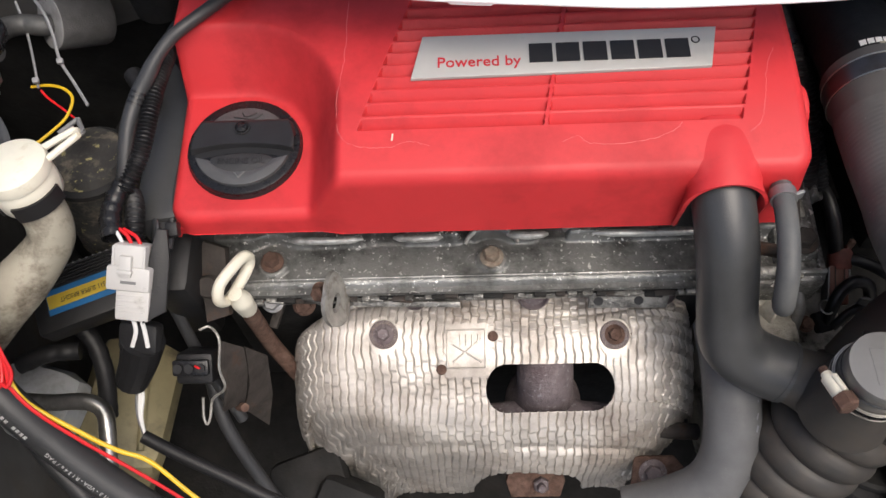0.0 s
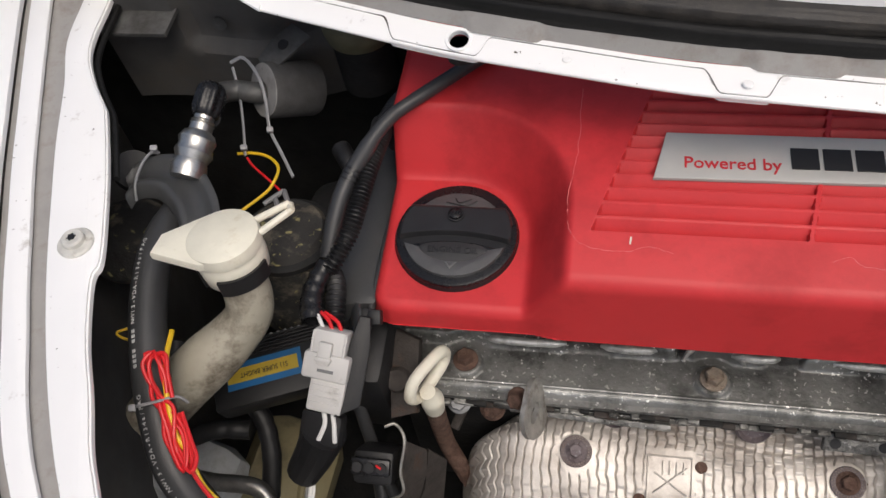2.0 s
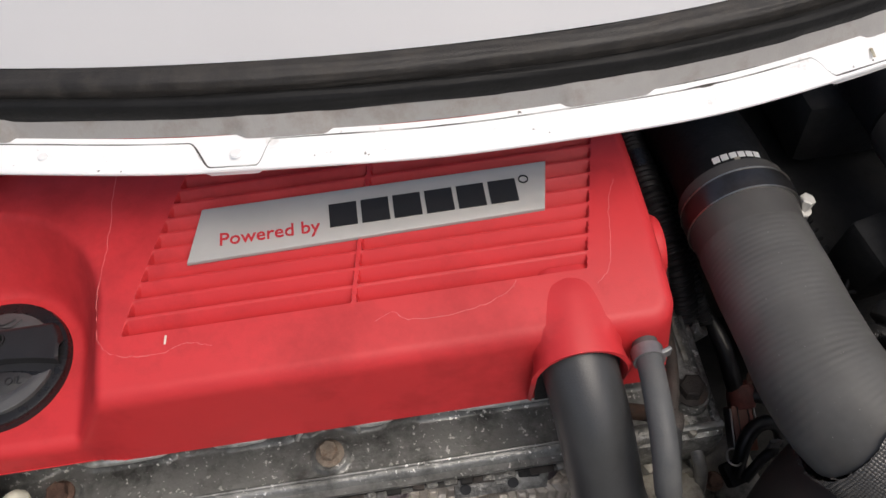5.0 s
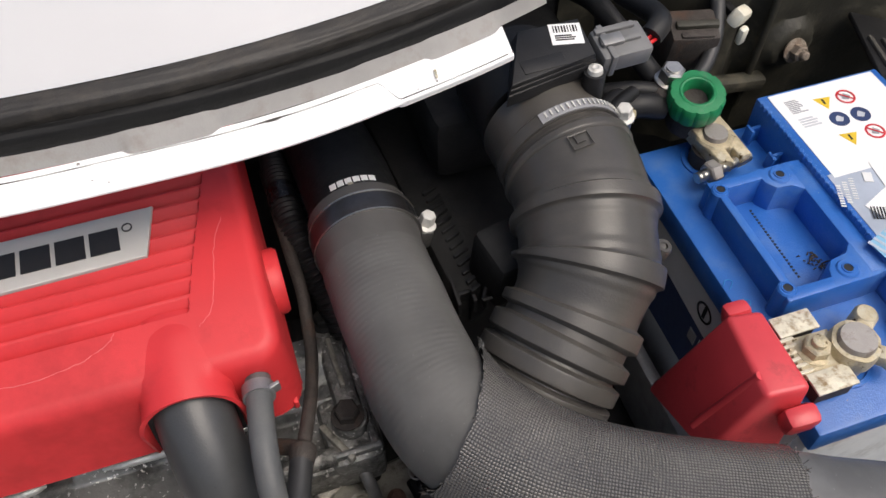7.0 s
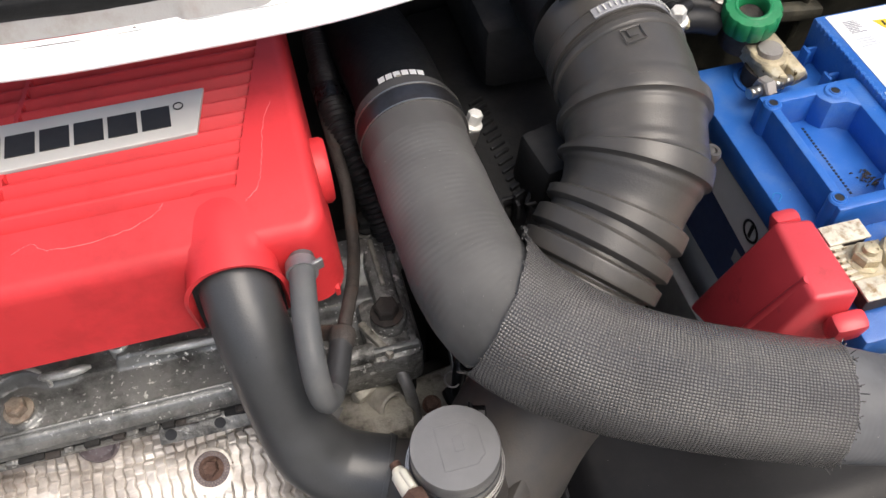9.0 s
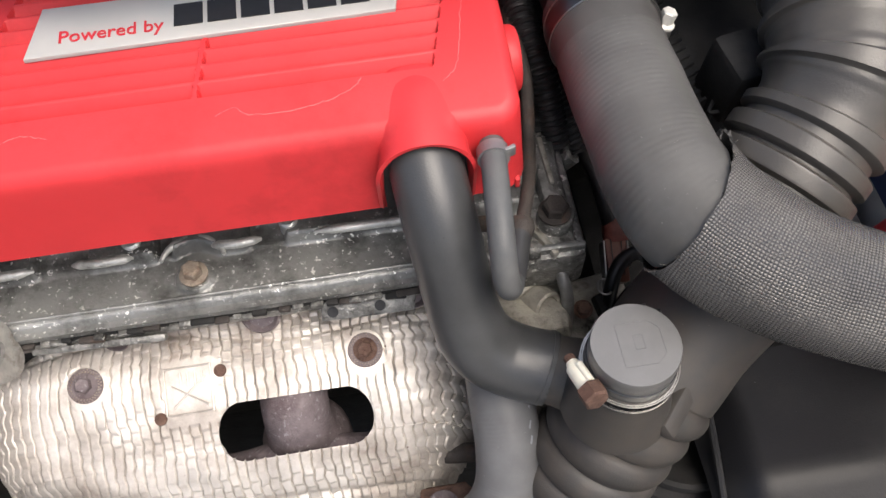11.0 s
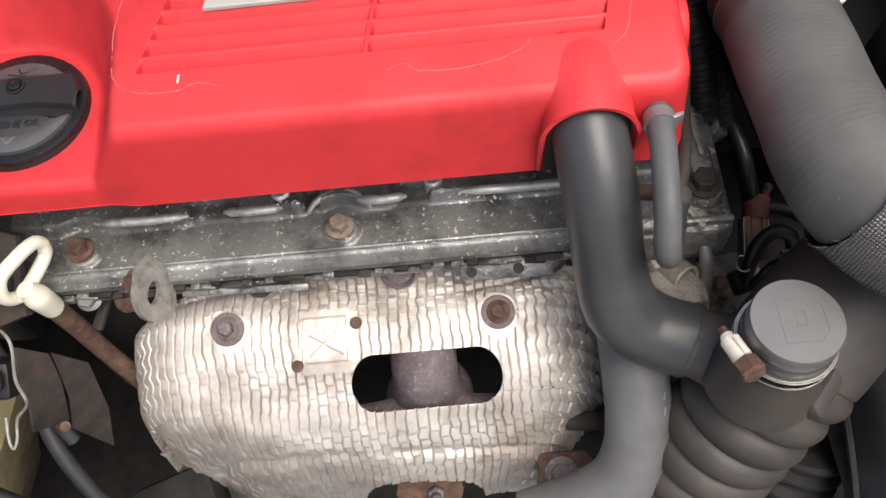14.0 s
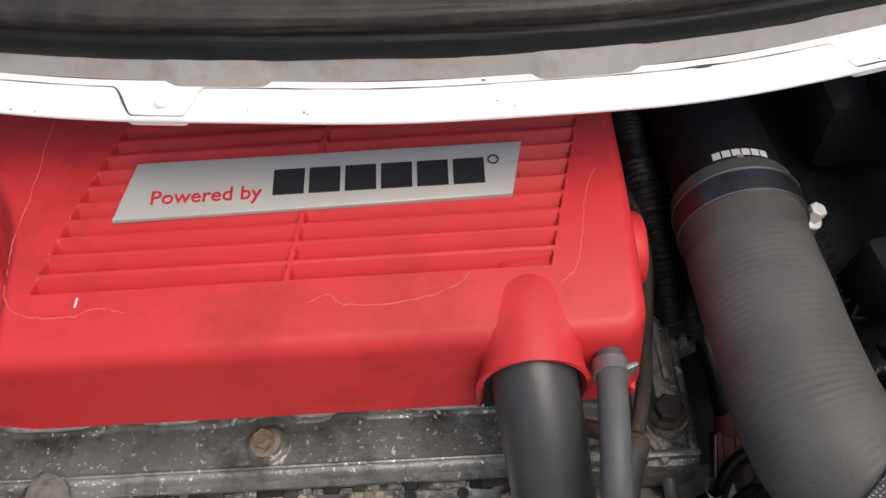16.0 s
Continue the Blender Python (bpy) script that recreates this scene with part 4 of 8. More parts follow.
    sign = tube([m @ Vector(p) for p in ((-0.003, 0.0235, 0.0082), (-0.001, 0.0205, 0.0082), (0.003, 0.0215, 0.0082), (0.006, 0.0232, 0.0082))], 0.0005, 6, 0.001, 4, bm=sign)
    part("oil_can_sign", sign, M_INK, cap)


build_oil_cap()


# ---- cam cover, head and manifold ----
BOLTS = (-0.134, 0.0068, 0.148)


def cam_height(x, y):
    z = 0.784
    boss = min(math.hypot((x - b) / 1.05, max(0.0, 0.2605 - y) if y < 0.2605 else y - 0.2605) for b in BOLTS)
    shelf = step(y, 0.2715, 0.2755)
    arch = step(boss, 0.0155, 0.0185)
    z += 0.0085 * shelf * arch
    # sunk pockets between the ribs
    for a, b in ((-0.075, -0.050), (0.036, 0.054), (-0.012, -0.006)):
        z -= 0.0075 * step(x, a - 0.003, a) * (1 - step(x, b, b + 0.003)) * shelf
    z += 0.010 * step(y, 0.2835, 0.300)
    z += 0.0028 * (1 - step(boss, 0.0088, 0.0105))
    off = 0.2445 - y + 0.004
    if off > 0:
        z -= 0.004 - math.sqrt(max(0.0, 0.004 ** 2 - min(off, 0.004) ** 2))
    return z + 0.0004 * noise.noise((x * 90, y * 90, 0))


def build_cam_cover():
    cam_cover = thing("cam_cover", "weathered grey cast aluminium cam cover, speckled with corrosion", "cam cover")
    bm = sheet(lines((-0.178, 0.205, 0.0013)), lines((0.2405, 0.247, 0.0006), (0.247, 0.31, 0.001)), cam_height)
    part("casting", bm, M_ALU, cam_cover, sharp=50)
    for k, (z, y, h, material) in enumerate(((0.7765, 0.2425, 0.006, M_ALU), (0.7705, 0.2435, 0.004, M_SHADE), (0.765, 0.2435, 0.006, M_ALUDARK))):
        part(("joint_flange", "gasket", "head_flange")[k], box((0.383, 0.012, h), (0.0135, y + 0.005, z), (0, 0, 0), 0.0012), material, cam_cover)
    for x in BOLTS:
        part("cover_bolt", hex_head(0.0052, 0.006, pose(x, 0.2605, 0.7875, 0, 0, 11), None, 0.0075), M_RUST if x != BOLTS[1] else M_RUSTPALE, cam_cover, "rusty flange bolt")
    # Tubes of brighter metal put the highlight along the worn ridges.
    for a, b in ((-0.121, -0.078), (-0.053, -0.026), (0.020, 0.041), (0.074, 0.150)):
        part("bright_ridge", tube([(a - 0.003, 0.2752, 0.7900), (a + 0.003, 0.2738, 0.7916), ((a + b) / 2, 0.2728, 0.7922), (b - 0.003, 0.2738, 0.7916), (b + 0.002, 0.2752, 0.7900)], lambda s, g: 0.0010 + 0.0016 * step(min(s, 1 - s), 0.0, 0.16) + 0.0002 * noise.noise((g * 200, a, 3)), 12, 0.0015, 5), M_ALU_BRIGHT, cam_cover, "worn casting ridge, its highlight put into brighter metal")
    arch = [(0.0068 + 0.0172 * math.cos(math.radians(t)), 0.2645 + 0.0172 * math.sin(math.radians(t)), 0.7905) for t in range(14, 167, 10)]
    part("bright_ridge", tube(arch, lambda s, g: 0.0012 + 0.0010 * step(min(s, 1 - s), 0.0, 0.3), 12, 0.002, 3), M_ALU_BRIGHT, cam_cover)
    for x, y in ((-0.025, 0.283), (0.058, 0.2825)):
        part("small_boss", lathe([(0.0055, 0.776), (0.0052, 0.7935), (0.004, 0.7945), (0, 0.7935)], pose(x, y, 0), 18), M_ALU_BRIGHT, cam_cover)
    part("ridge_bead", tube([(-0.178, 0.249, 0.7848), (0.205, 0.249, 0.7848)], 0.0011, 8, 0.01, 1), M_ALU, cam_cover)
    rnd = random.Random(31)
    for k in range(44):
        x = -0.170 + 0.0084 * k + rnd.uniform(-0.003, 0.003)
        part("gasket_tab", box((rnd.uniform(0.004, 0.014), 0.006, rnd.uniform(0.0015, 0.004)), (x, 0.2418 + rnd.uniform(0, 0.0015), 0.7705 + rnd.uniform(-0.002, 0.002)), (rnd.uniform(-8, 8), 0, rnd.uniform(-6, 6)), 0.0008),
             (M_ALUDARK, M_SHADE, M_RUSTDARK, M_ALUDARK)[k % 4], cam_cover)
    strap = plate([(-0.026, -0.005), (0.024, -0.006), (0.026, 0.004), (0.010, 0.006), (-0.006, 0.004), (-0.025, 0.006)], 0.004, facing((0.0940, 0.2420, 0.7620), (0, -0.75, 0.65)), 0.001)
    part("gasket_strap", strap, M_ALUDARK, cam_cover, "corroded strap with two holes")
    for x in (0.0745, 0.1000):
        part("strap_hole", lathe([(0, 0.0040), (0.0030, 0.0040), (0.0030, 0.0046), (0.0018, 0.0046), (0, 0.0042)], facing((x, 0.2420, 0.7620), (0, -0.75, 0.65)), 16), M_INK, cam_cover)
    part("edge_strip", box((0.070, 0.004, 0.006), (-0.0490, 0.2410, 0.7640), (40, 0, -2), 0.001), M_ALUDARK, cam_cover)
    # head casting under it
    head = thing("cylinder_head", "grimy cast aluminium cylinder head, casting near-black for its shade", "cylinder head")
    # Casting coloured near-black to hold the shade under the cam cover.
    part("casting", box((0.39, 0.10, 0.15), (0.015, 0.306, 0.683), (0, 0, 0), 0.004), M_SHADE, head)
    rnd = random.Random(8)
    for k in range(15):
        x = -0.155 + k * 0.0235 + rnd.uniform(-0.004, 0.004)
        part("lug", box((rnd.uniform(0.010, 0.019), 0.012, rnd.uniform(0.008, 0.02)), (x, 0.262, 0.749 + rnd.uniform(-0.006, 0.003)), (rnd.uniform(-10, 10), 0, 0), 0.002),
             M_ALU if k % 3 else M_RUSTDARK, head)
    for x, r in ((0.034, 0.011), (-0.045, 0.009), (0.118, 0.010)):
        part("core_plug", lathe([(0, 0), (r, 0), (r, 0.004), (r * 0.85, 0.006), (r * 0.7, 0.003), (0, 0.003)], facing((x, 0.2525, 0.752), (0, -1, 0.7)), 24), M_STEEL, head)


build_cam_cover()


def shield_profile(s):
    """(y, z) down the shield from its upper edge."""
    keys = [(0.2585, 0.744), (0.246, 0.7405), (0.232, 0.736), (0.214, 0.7275), (0.198, 0.7165), (0.184, 0.704), (0.172, 0.686), (0.164, 0.664), (0.160, 0.640), (0.158, 0.615)]
    t = min(max(s, 0.0), 0.9999) * (len(keys) - 1)
    k, f = int(t), t - int(t)
    a, b, c, d = (Vector(keys[min(max(j, 0), len(keys) - 1)]) for j in (k - 1, k, k + 1, k + 2))
    return 0.5 * (2 * b + (c - a) * f + (2 * a - 5 * b + 4 * c - d) * f * f + (3 * b - a - 3 * c + d) * f ** 3)


def shield_width(s):
    left = -0.121 - 0.027 * step(s, 0.0, 0.20) + 0.060 * step(s, 0.38, 0.96)
    right = 0.139 + 0.009 * step(s, 0.0, 0.30) - 0.040 * step(s, 0.45, 0.98)
    return left, right


def shield_form(u, s):
    left, right = shield_width(s)
    c, h = (left + right) / 2, (right - left) / 2
    x = c + h * u
    y, z = shield_profile(s)
    drop = (0.045 * abs(u) ** 8 * (0.30 + 0.70 * step(s, 0.0, 0.35)) if u > 0 else 0.125 * abs(u) ** 13) + 0.008 * u * u * step(s, 0.3, 0.8)
    corner = step(s - 0.29 * u, 0.70, 1.06) * step(-u, -0.10, 0.35)
    z -= drop + 0.052 * corner
    y += 0.010 * corner
    y += 0.010 * abs(u) ** 5 * (1 if s > 0.5 else 0.3)
    z += 0.0042 * math.sin(x * 34 + 1.2) * (1 - step(s, 0.0, 0.2)) + 0.0032 * (1 - step(s, 0.0, 0.045))
    y -= 0.0030 * (1 - step(s, 0.0, 0.045))
    return Vector((x, y, z))


def shield_relief(u, s):
    """Height of the pressed pattern over the shield's smooth form: thin wavy upright creases, and bands of overlapping pads."""
    left, right = shield_width(s)
    x = (left + right) / 2 + (right - left) / 2 * u
    flat = 1.0
    for bx, bs, br in ((-0.067, 0.225, 0.0122), (0.0875, 0.245, 0.0122)):
        flat *= step(math.hypot(x - bx, (s - bs) * 0.135), br * 0.86, br)
    flat *= step(max(abs(x + 0.0115), abs(s - 0.287) * 0.135), 0.0140, 0.0160)
    band = 0.95 * (1 - step(s, 0.20, 0.30)) * step(x, -0.03, 0.0) * (1 - step(x, 0.070, 0.078)) + 1.0 * step(s, 0.56, 0.66) + 0.45 * (1 - step(s, 0.05, 0.10))
    band = min(1.0, band + 0.40 * step(noise.noise((x * 13, s * 3.4, 9)), 0.05, 0.45) + 0.06)
    flank = step(abs(u), 0.66, 0.94)
    zig = abs(((s * 0.15 / 0.0088) % 1.0) * 2 - 1) * 2 - 1
    p = (x + zig * (0.0004 + 0.0015 * flank) + 0.0030 * noise.noise((x * 25, s * 6, 5)) + 0.0007 * noise.noise((x * 90, s * 40, 8))) / 0.0056
    col = int(math.floor(p))
    pf = p - col
    groove = math.exp(-((pf - 0.5) / 0.056) ** 2)
    q = s * 0.15 / 0.0064 + (0.42 if (col + (pf > 0.5)) % 2 else 0.0) + 0.45 * noise.noise((x * 20, s * 4, 7))
    qf = q - math.floor(q)
    pad = qf / 0.86 if qf < 0.86 else (1 - qf) / 0.14
    cell = (math.floor(p + 0.5) + 0.5, math.floor(q) + 0.5, 2.5)
    tilt = 0.0010 * noise.cell((cell[1], cell[0], 7.5)) * (((p + 0.5) % 1.0) - 0.5) + 0.0009 * noise.cell((cell[0], cell[1], 11.5)) * (qf - 0.5)
    rim = step(s, 0.012, 0.03)
    h = -0.0020 * groove * max(0.45, 0.95 + 0.9 * noise.noise((x * 40, s * 9, 4))) * (1 + 0.4 * flank)
    h += 0.00135 * (pad - 0.55) * band * (1 - 0.5 * flank) * (1 - 0.6 * groove) + 0.0006 * flank * zig
    h += tilt * (1 - groove) * (0.30 + 0.45 * band)
    h = flat * rim * h + flat * 0.0017 * noise.noise((x * 26, s * 4.4, 1))
    h -= 0.0026 * math.exp(-((s - 0.70 - 0.03 * u) / 0.018) ** 2) * step(abs(u), 0.0, 0.15)
    return h - 0.0015 * math.exp(-((s - 0.10 - 0.05 * math.sin(x * 30)) / 0.012) ** 2) + 0.0012 * (1 - rim) * noise.noise((x * 70, 0, 12))


def shield_place(u, s):
    p = shield_form(u, s)
    n = (shield_form(u + 0.004, s) - shield_form(u - 0.004, s)).cross(shield_form(u, s - 0.004) - shield_form(u, s + 0.004)).normalized()
    return p + n * shield_relief(u, s)


def slot_field(x, s):
    """Signed distances to the two openings (negative inside), in metres along the surface."""
    p = (s - 0.443) * 0.140
    d1 = math.hypot(max(abs(x - 0.0440) - 0.0292, 0.0), p) - 0.0138
    p2 = (s - 0.985) * 0.14
    d2 = math.hypot(max(abs(x - 0.030) - 0.024, 0.0), p2) - 0.0165
    return min(d1, d2)


def build_heat_shield():
    shield = thing("heat_shield", "dimpled aluminised exhaust heat shield with stains and rusty bolts", "heat shield")
    us = [-1 + 2 * k / 720 for k in range(721)]
    ss = [k / 240 for k in range(241)]
    bm = bmesh.new()
    rows = []
    for s in ss:
        row = []
        for u in us:
            s2 = s
            for _ in range(2):
                left, right = shield_width(s2)
                x = (left + right) / 2 + (right - left) / 2 * u
                d = slot_field(x, s2)
                if abs(d) < 0.0007:
                    g = (slot_field(x, s2 + 1e-4) - slot_field(x, s2 - 1e-4)) / 2e-4
                    if abs(g) > 0.05:
                        s2 -= max(-0.006, min(0.006, d / g))
            u2 = u
            left, right = shield_width(s2)
            x = (left + right) / 2 + (right - left) / 2 * u
            d = slot_field(x, s2)
            if abs(d) < 0.0007:
                g = (slot_field(x + 1e-4, s2) - slot_field(x - 1e-4, s2)) / 2e-4
                if abs(g) > 0.6:
                    u2 = u - max(-0.0012, min(0.0012, d / g)) / ((right - left) / 2)
            row.append(bm.verts.new(shield_place(u2, s2)))
        rows.append(row)
    for j in range(len(ss) - 1):
        for i in range(len(us) - 1):
            left, right = shield_width((ss[j] + ss[j + 1]) / 2)
            x = (left + right) / 2 + (right - left) / 2 * (us[i] + us[i + 1]) / 2
            if slot_field(x, (ss[j] + ss[j + 1]) / 2) > 0:
                bm.faces.new((rows[j][i], rows[j + 1][i], rows[j + 1][i + 1], rows[j][i + 1]))
    bmesh.ops.delete(bm, geom=[v for v in bm.verts if not v.link_faces], context="VERTS")
    rim = bmesh.ops.extrude_edge_only(bm, edges=[e for e in bm.edges if e.is_boundary])
    bmesh.ops.translate(bm, verts=[v for v in rim["geom"] if isinstance(v, bmesh.types.BMVert)], vec=(0, 0.0004, -0.0013))
    part("shell", bm, M_FOIL, shield, sharp=60)
    for x, s, material in ((-0.067, 0.225, M_STEEL), (0.0875, 0.245, M_RUST)):
        y, z = shield_profile(s)
        z += 0.0004
        ring = lathe([(0.0065, 0), (0.0097, 0), (0.0097, 0.0010), (0.0086, 0.0014), (0.0065, 0.001)], facing((x, y, z - 0.0004), (0, -0.38, 1)), 40)
        washer = part("mesh_washer", ring, M_STEEL, shield, "dark knitted wire washer")
        knit = None
        for k in range(60):
            a, r = 2 * math.pi * (k // 2) / 30 + 0.1 * (k % 2), 0.0077 + 0.0012 * (k % 2)
            knit = moved_into(knit, box((0.0009, 0.0005, 0.0005), (r * math.cos(a), r * math.sin(a), 0.0015), (0, 0, math.degrees(a) + (38 if k % 2 else -38)), 0), facing((x, y, z - 0.0004), (0, -0.38, 1)))
        part("wire_knit", knit, M_RUSTPALE, washer)
        part("bolt", hex_head(0.0044, 0.005, facing((x, y, z), (0, -0.38, 1), 8), None, 0.0068), material, shield, "rust-brown flange bolt")
    for x, s in ((0.0065, 0.240), (-0.0285, 0.36)):
        y, z = shield_profile(s)
        part("rivet", lathe([(0.0036, 0), (0.0034, 0.001), (0.0018, 0.0018), (0, 0.0016)], facing((x, y, z), (0, -0.4, 1)), 16), M_RUST, shield)
    # embossed warning square
    m = facing((-0.0115, *shield_profile(0.287)), (0, -0.42, 1))
    m = Matrix.Translation((0, 0, 0.0008)) @ m
    sq = 0.0128
    frame_line = [(-sq, -sq), (sq, -sq), (sq, sq), (-sq, sq), (-sq, -sq)]
    for a, b in list(zip(frame_line, frame_line[1:])) + [((-0.009, -0.009), (0.010, 0.007)), ((-0.009, 0.003), (0.010, -0.009)), ((-0.004, 0.002), (-0.004, 0.010)), ((0, 0.002), (0, 0.010)), ((0.004, 0.002), (0.004, 0.010)), ((0.008, 0.003), (0.008, 0.010))]:
        part("embossed_line", tube([m @ Vector((*a, 0)), m @ Vector((*b, 0))], 0.0006, 6, 0.004, 1), M_FOIL, shield)
    # manifold behind the openings
    man = thing("exhaust_manifold", "scorched grey cast iron exhaust manifold behind the shield", "manifold")
    part("runner", tube([(0.042, 0.236, 0.715), (0.042, 0.214, 0.704), (0.042, 0.206, 0.682), (0.042, 0.210, 0.656), (0.040, 0.210, 0.62)], lambda s, g: 0.0195 + 0.008 * step(s, 0.34, 0.60), 28, 0.003), M_STEEL, man)
    part("collector", tube([(-0.05, 0.196, 0.668), (0.0, 0.1925, 0.672), (0.042, 0.191, 0.674), (0.084, 0.1925, 0.672), (0.125, 0.196, 0.668)], lambda s, g: 0.0105 + 0.0065 * math.exp(-((s - 0.52) / 0.16) ** 2), 24, 0.003), M_STEEL, man)
    part("outlet_flange", plate([(-0.018, -0.012), (0.018, -0.012), (0.022, 0.0), (0.018, 0.012), (-0.018, 0.012), (-0.022, 0)], 0.008, facing((0.036, 0.165, 0.618), (0, -0.6, 0.8)), 0.001), M_RUST, man)
    part("outlet_nut", hex_head(0.006, 0.006, facing((0.040, 0.160, 0.622), (0, -0.6, 0.8)), None, 0.008, 0.006), M_STEEL, man)


build_heat_shield()


# ---- pipes and hoses on the engine ----
def build_breather_pipe():
    pipe = thing("breather_pipe", "matt black rubber breather elbow leaving the red cover", "pipe")
    pts = [(0.131, 0.262, 0.868), (0.1315, 0.249, 0.8645), (0.1340, 0.231, 0.851), (0.1370, 0.2175, 0.830), (0.1402, 0.2075, 0.808), (0.1455, 0.1995, 0.790), (0.155, 0.1935, 0.780), (0.167, 0.1885, 0.7755), (0.179, 0.1845, 0.7735)]
    part("elbow", tube(pts, lambda s, g: 0.0170 + 0.0018 * step(s, 0.5, 0.8), 32, 0.002, 10), M_PIPE, pipe)
    part("end_lip", tube([(0.1765, 0.1855, 0.774), (0.1785, 0.1847, 0.7735)], 0.0193, 32, 0.002, 1), M_PIPE, pipe)
    part("end_seam", tube([(0.1788, 0.1846, 0.7735), (0.1800, 0.1841, 0.7733)], 0.0188, 32, 0.001, 1), M_INK, pipe, "dark seam where the elbow ends")
    part("moulding_pip", lathe([(0.0014, 0), (0.0012, 0.0008), (0.0005, 0.001), (0, 0.0004)], facing((0.1452, 0.1835, 0.7962), (-0.2, -0.5, 1)), 12), M_INK, pipe)
    small = thing("vacuum_hose", "thin grey-black rubber hose looping off the cover", "hose")
    part("hose", tube([(0.1615, 0.2540, 0.870), (0.1600, 0.238, 0.873), (0.1580, 0.218, 0.872), (0.1570, 0.203, 0.865), (0.1572, 0.1950, 0.853), (0.1590, 0.1945, 0.844), (0.1615, 0.200, 0.838)], 0.0058, 16, 0.002, 10), M_GREYHOSE, small)
    # Same hose; the hidden leg's shade is put in as darker rubber.
    part("return_leg", tube([(0.1606, 0.198, 0.8395), (0.1640, 0.206, 0.8355), (0.1675, 0.217, 0.8350), (0.1705, 0.2265, 0.8355)], 0.0055, 16, 0.002, 8), M_RUBBER, small, "return leg of the hose, coloured darker for its shade")
    part("spring_clip", lathe([(0.0064, -0.003), (0.0072, -0.003), (0.0072, 0.003), (0.0064, 0.003)], facing((0.1607, 0.2455, 0.8718), (0.05, 1, -0.12)), 20), M_GREYSTEEL, small)
    part("clip_ear", box((0.005, 0.002, 0.006), (0.1680, 0.2445, 0.8740), (0, 0, 20), 0.0004), M_GREYSTEEL, small)
    part("barb", lathe([(0, 0), (0.0056, 0), (0.0062, 0.003), (0.0066, 0.006), (0.0060, 0.0085), (0.0040, 0.0100), (0, 0.0100)], facing((0.1700, 0.2245, 0.8350), (0.3, 1, 0.05)), 20), M_RUSTDARK, small)
    part("cross_tube", tube([(0.1720, 0.2320, 0.8330), (0.1640, 0.2400, 0.8250), (0.1500, 0.2490, 0.8150)], 0.0040, 14, 0.003, 6), M_RUSTDARK, small)
    fitting = thing("metal_coolant_pipe", "thin corroded metal pipe along the cover's end", "pipe")
    part("pipe", tube([(0.1725, 0.2320, 0.8350), (0.1770, 0.2440, 0.8345), (0.1825, 0.262, 0.830), (0.187, 0.283, 0.826), (0.1895, 0.300, 0.833), (0.191, 0.316, 0.842), (0.190, 0.345, 0.846), (0.189, 0.40, 0.845)], 0.0034, 12, 0.003), M_RUSTDARK, fitting)
    low = thing("coolant_hose", "grey-black reinforced coolant hose bending under the breather pipe", "hose")
    part("hose", tube([(0.158, 0.235, 0.735), (0.1575, 0.207, 0.738), (0.157, 0.187, 0.735), (0.157, 0.166, 0.722), (0.154, 0.150, 0.706), (0.144, 0.138, 0.692), (0.124, 0.131, 0.682), (0.094, 0.126, 0.672)], 0.0178, 28, 0.0025, 10), M_HOSE_LOW, low)
    part("stretch_band", tube([(0.1572, 0.190, 0.7355), (0.1571, 0.1875, 0.7352)], 0.0182, 28, 0.001, 1), M_HOSE_LOW, low)
    for k in range(3):
        part("print_bar", box((0.0012, 0.0042, 0.0003), (0.1690 - 0.0004 * k, 0.176 - 0.007 * k, 0.7440 - 0.0035 * k), (24, 42, 0), 0), M_INKGREY, low)


build_breather_pipe()


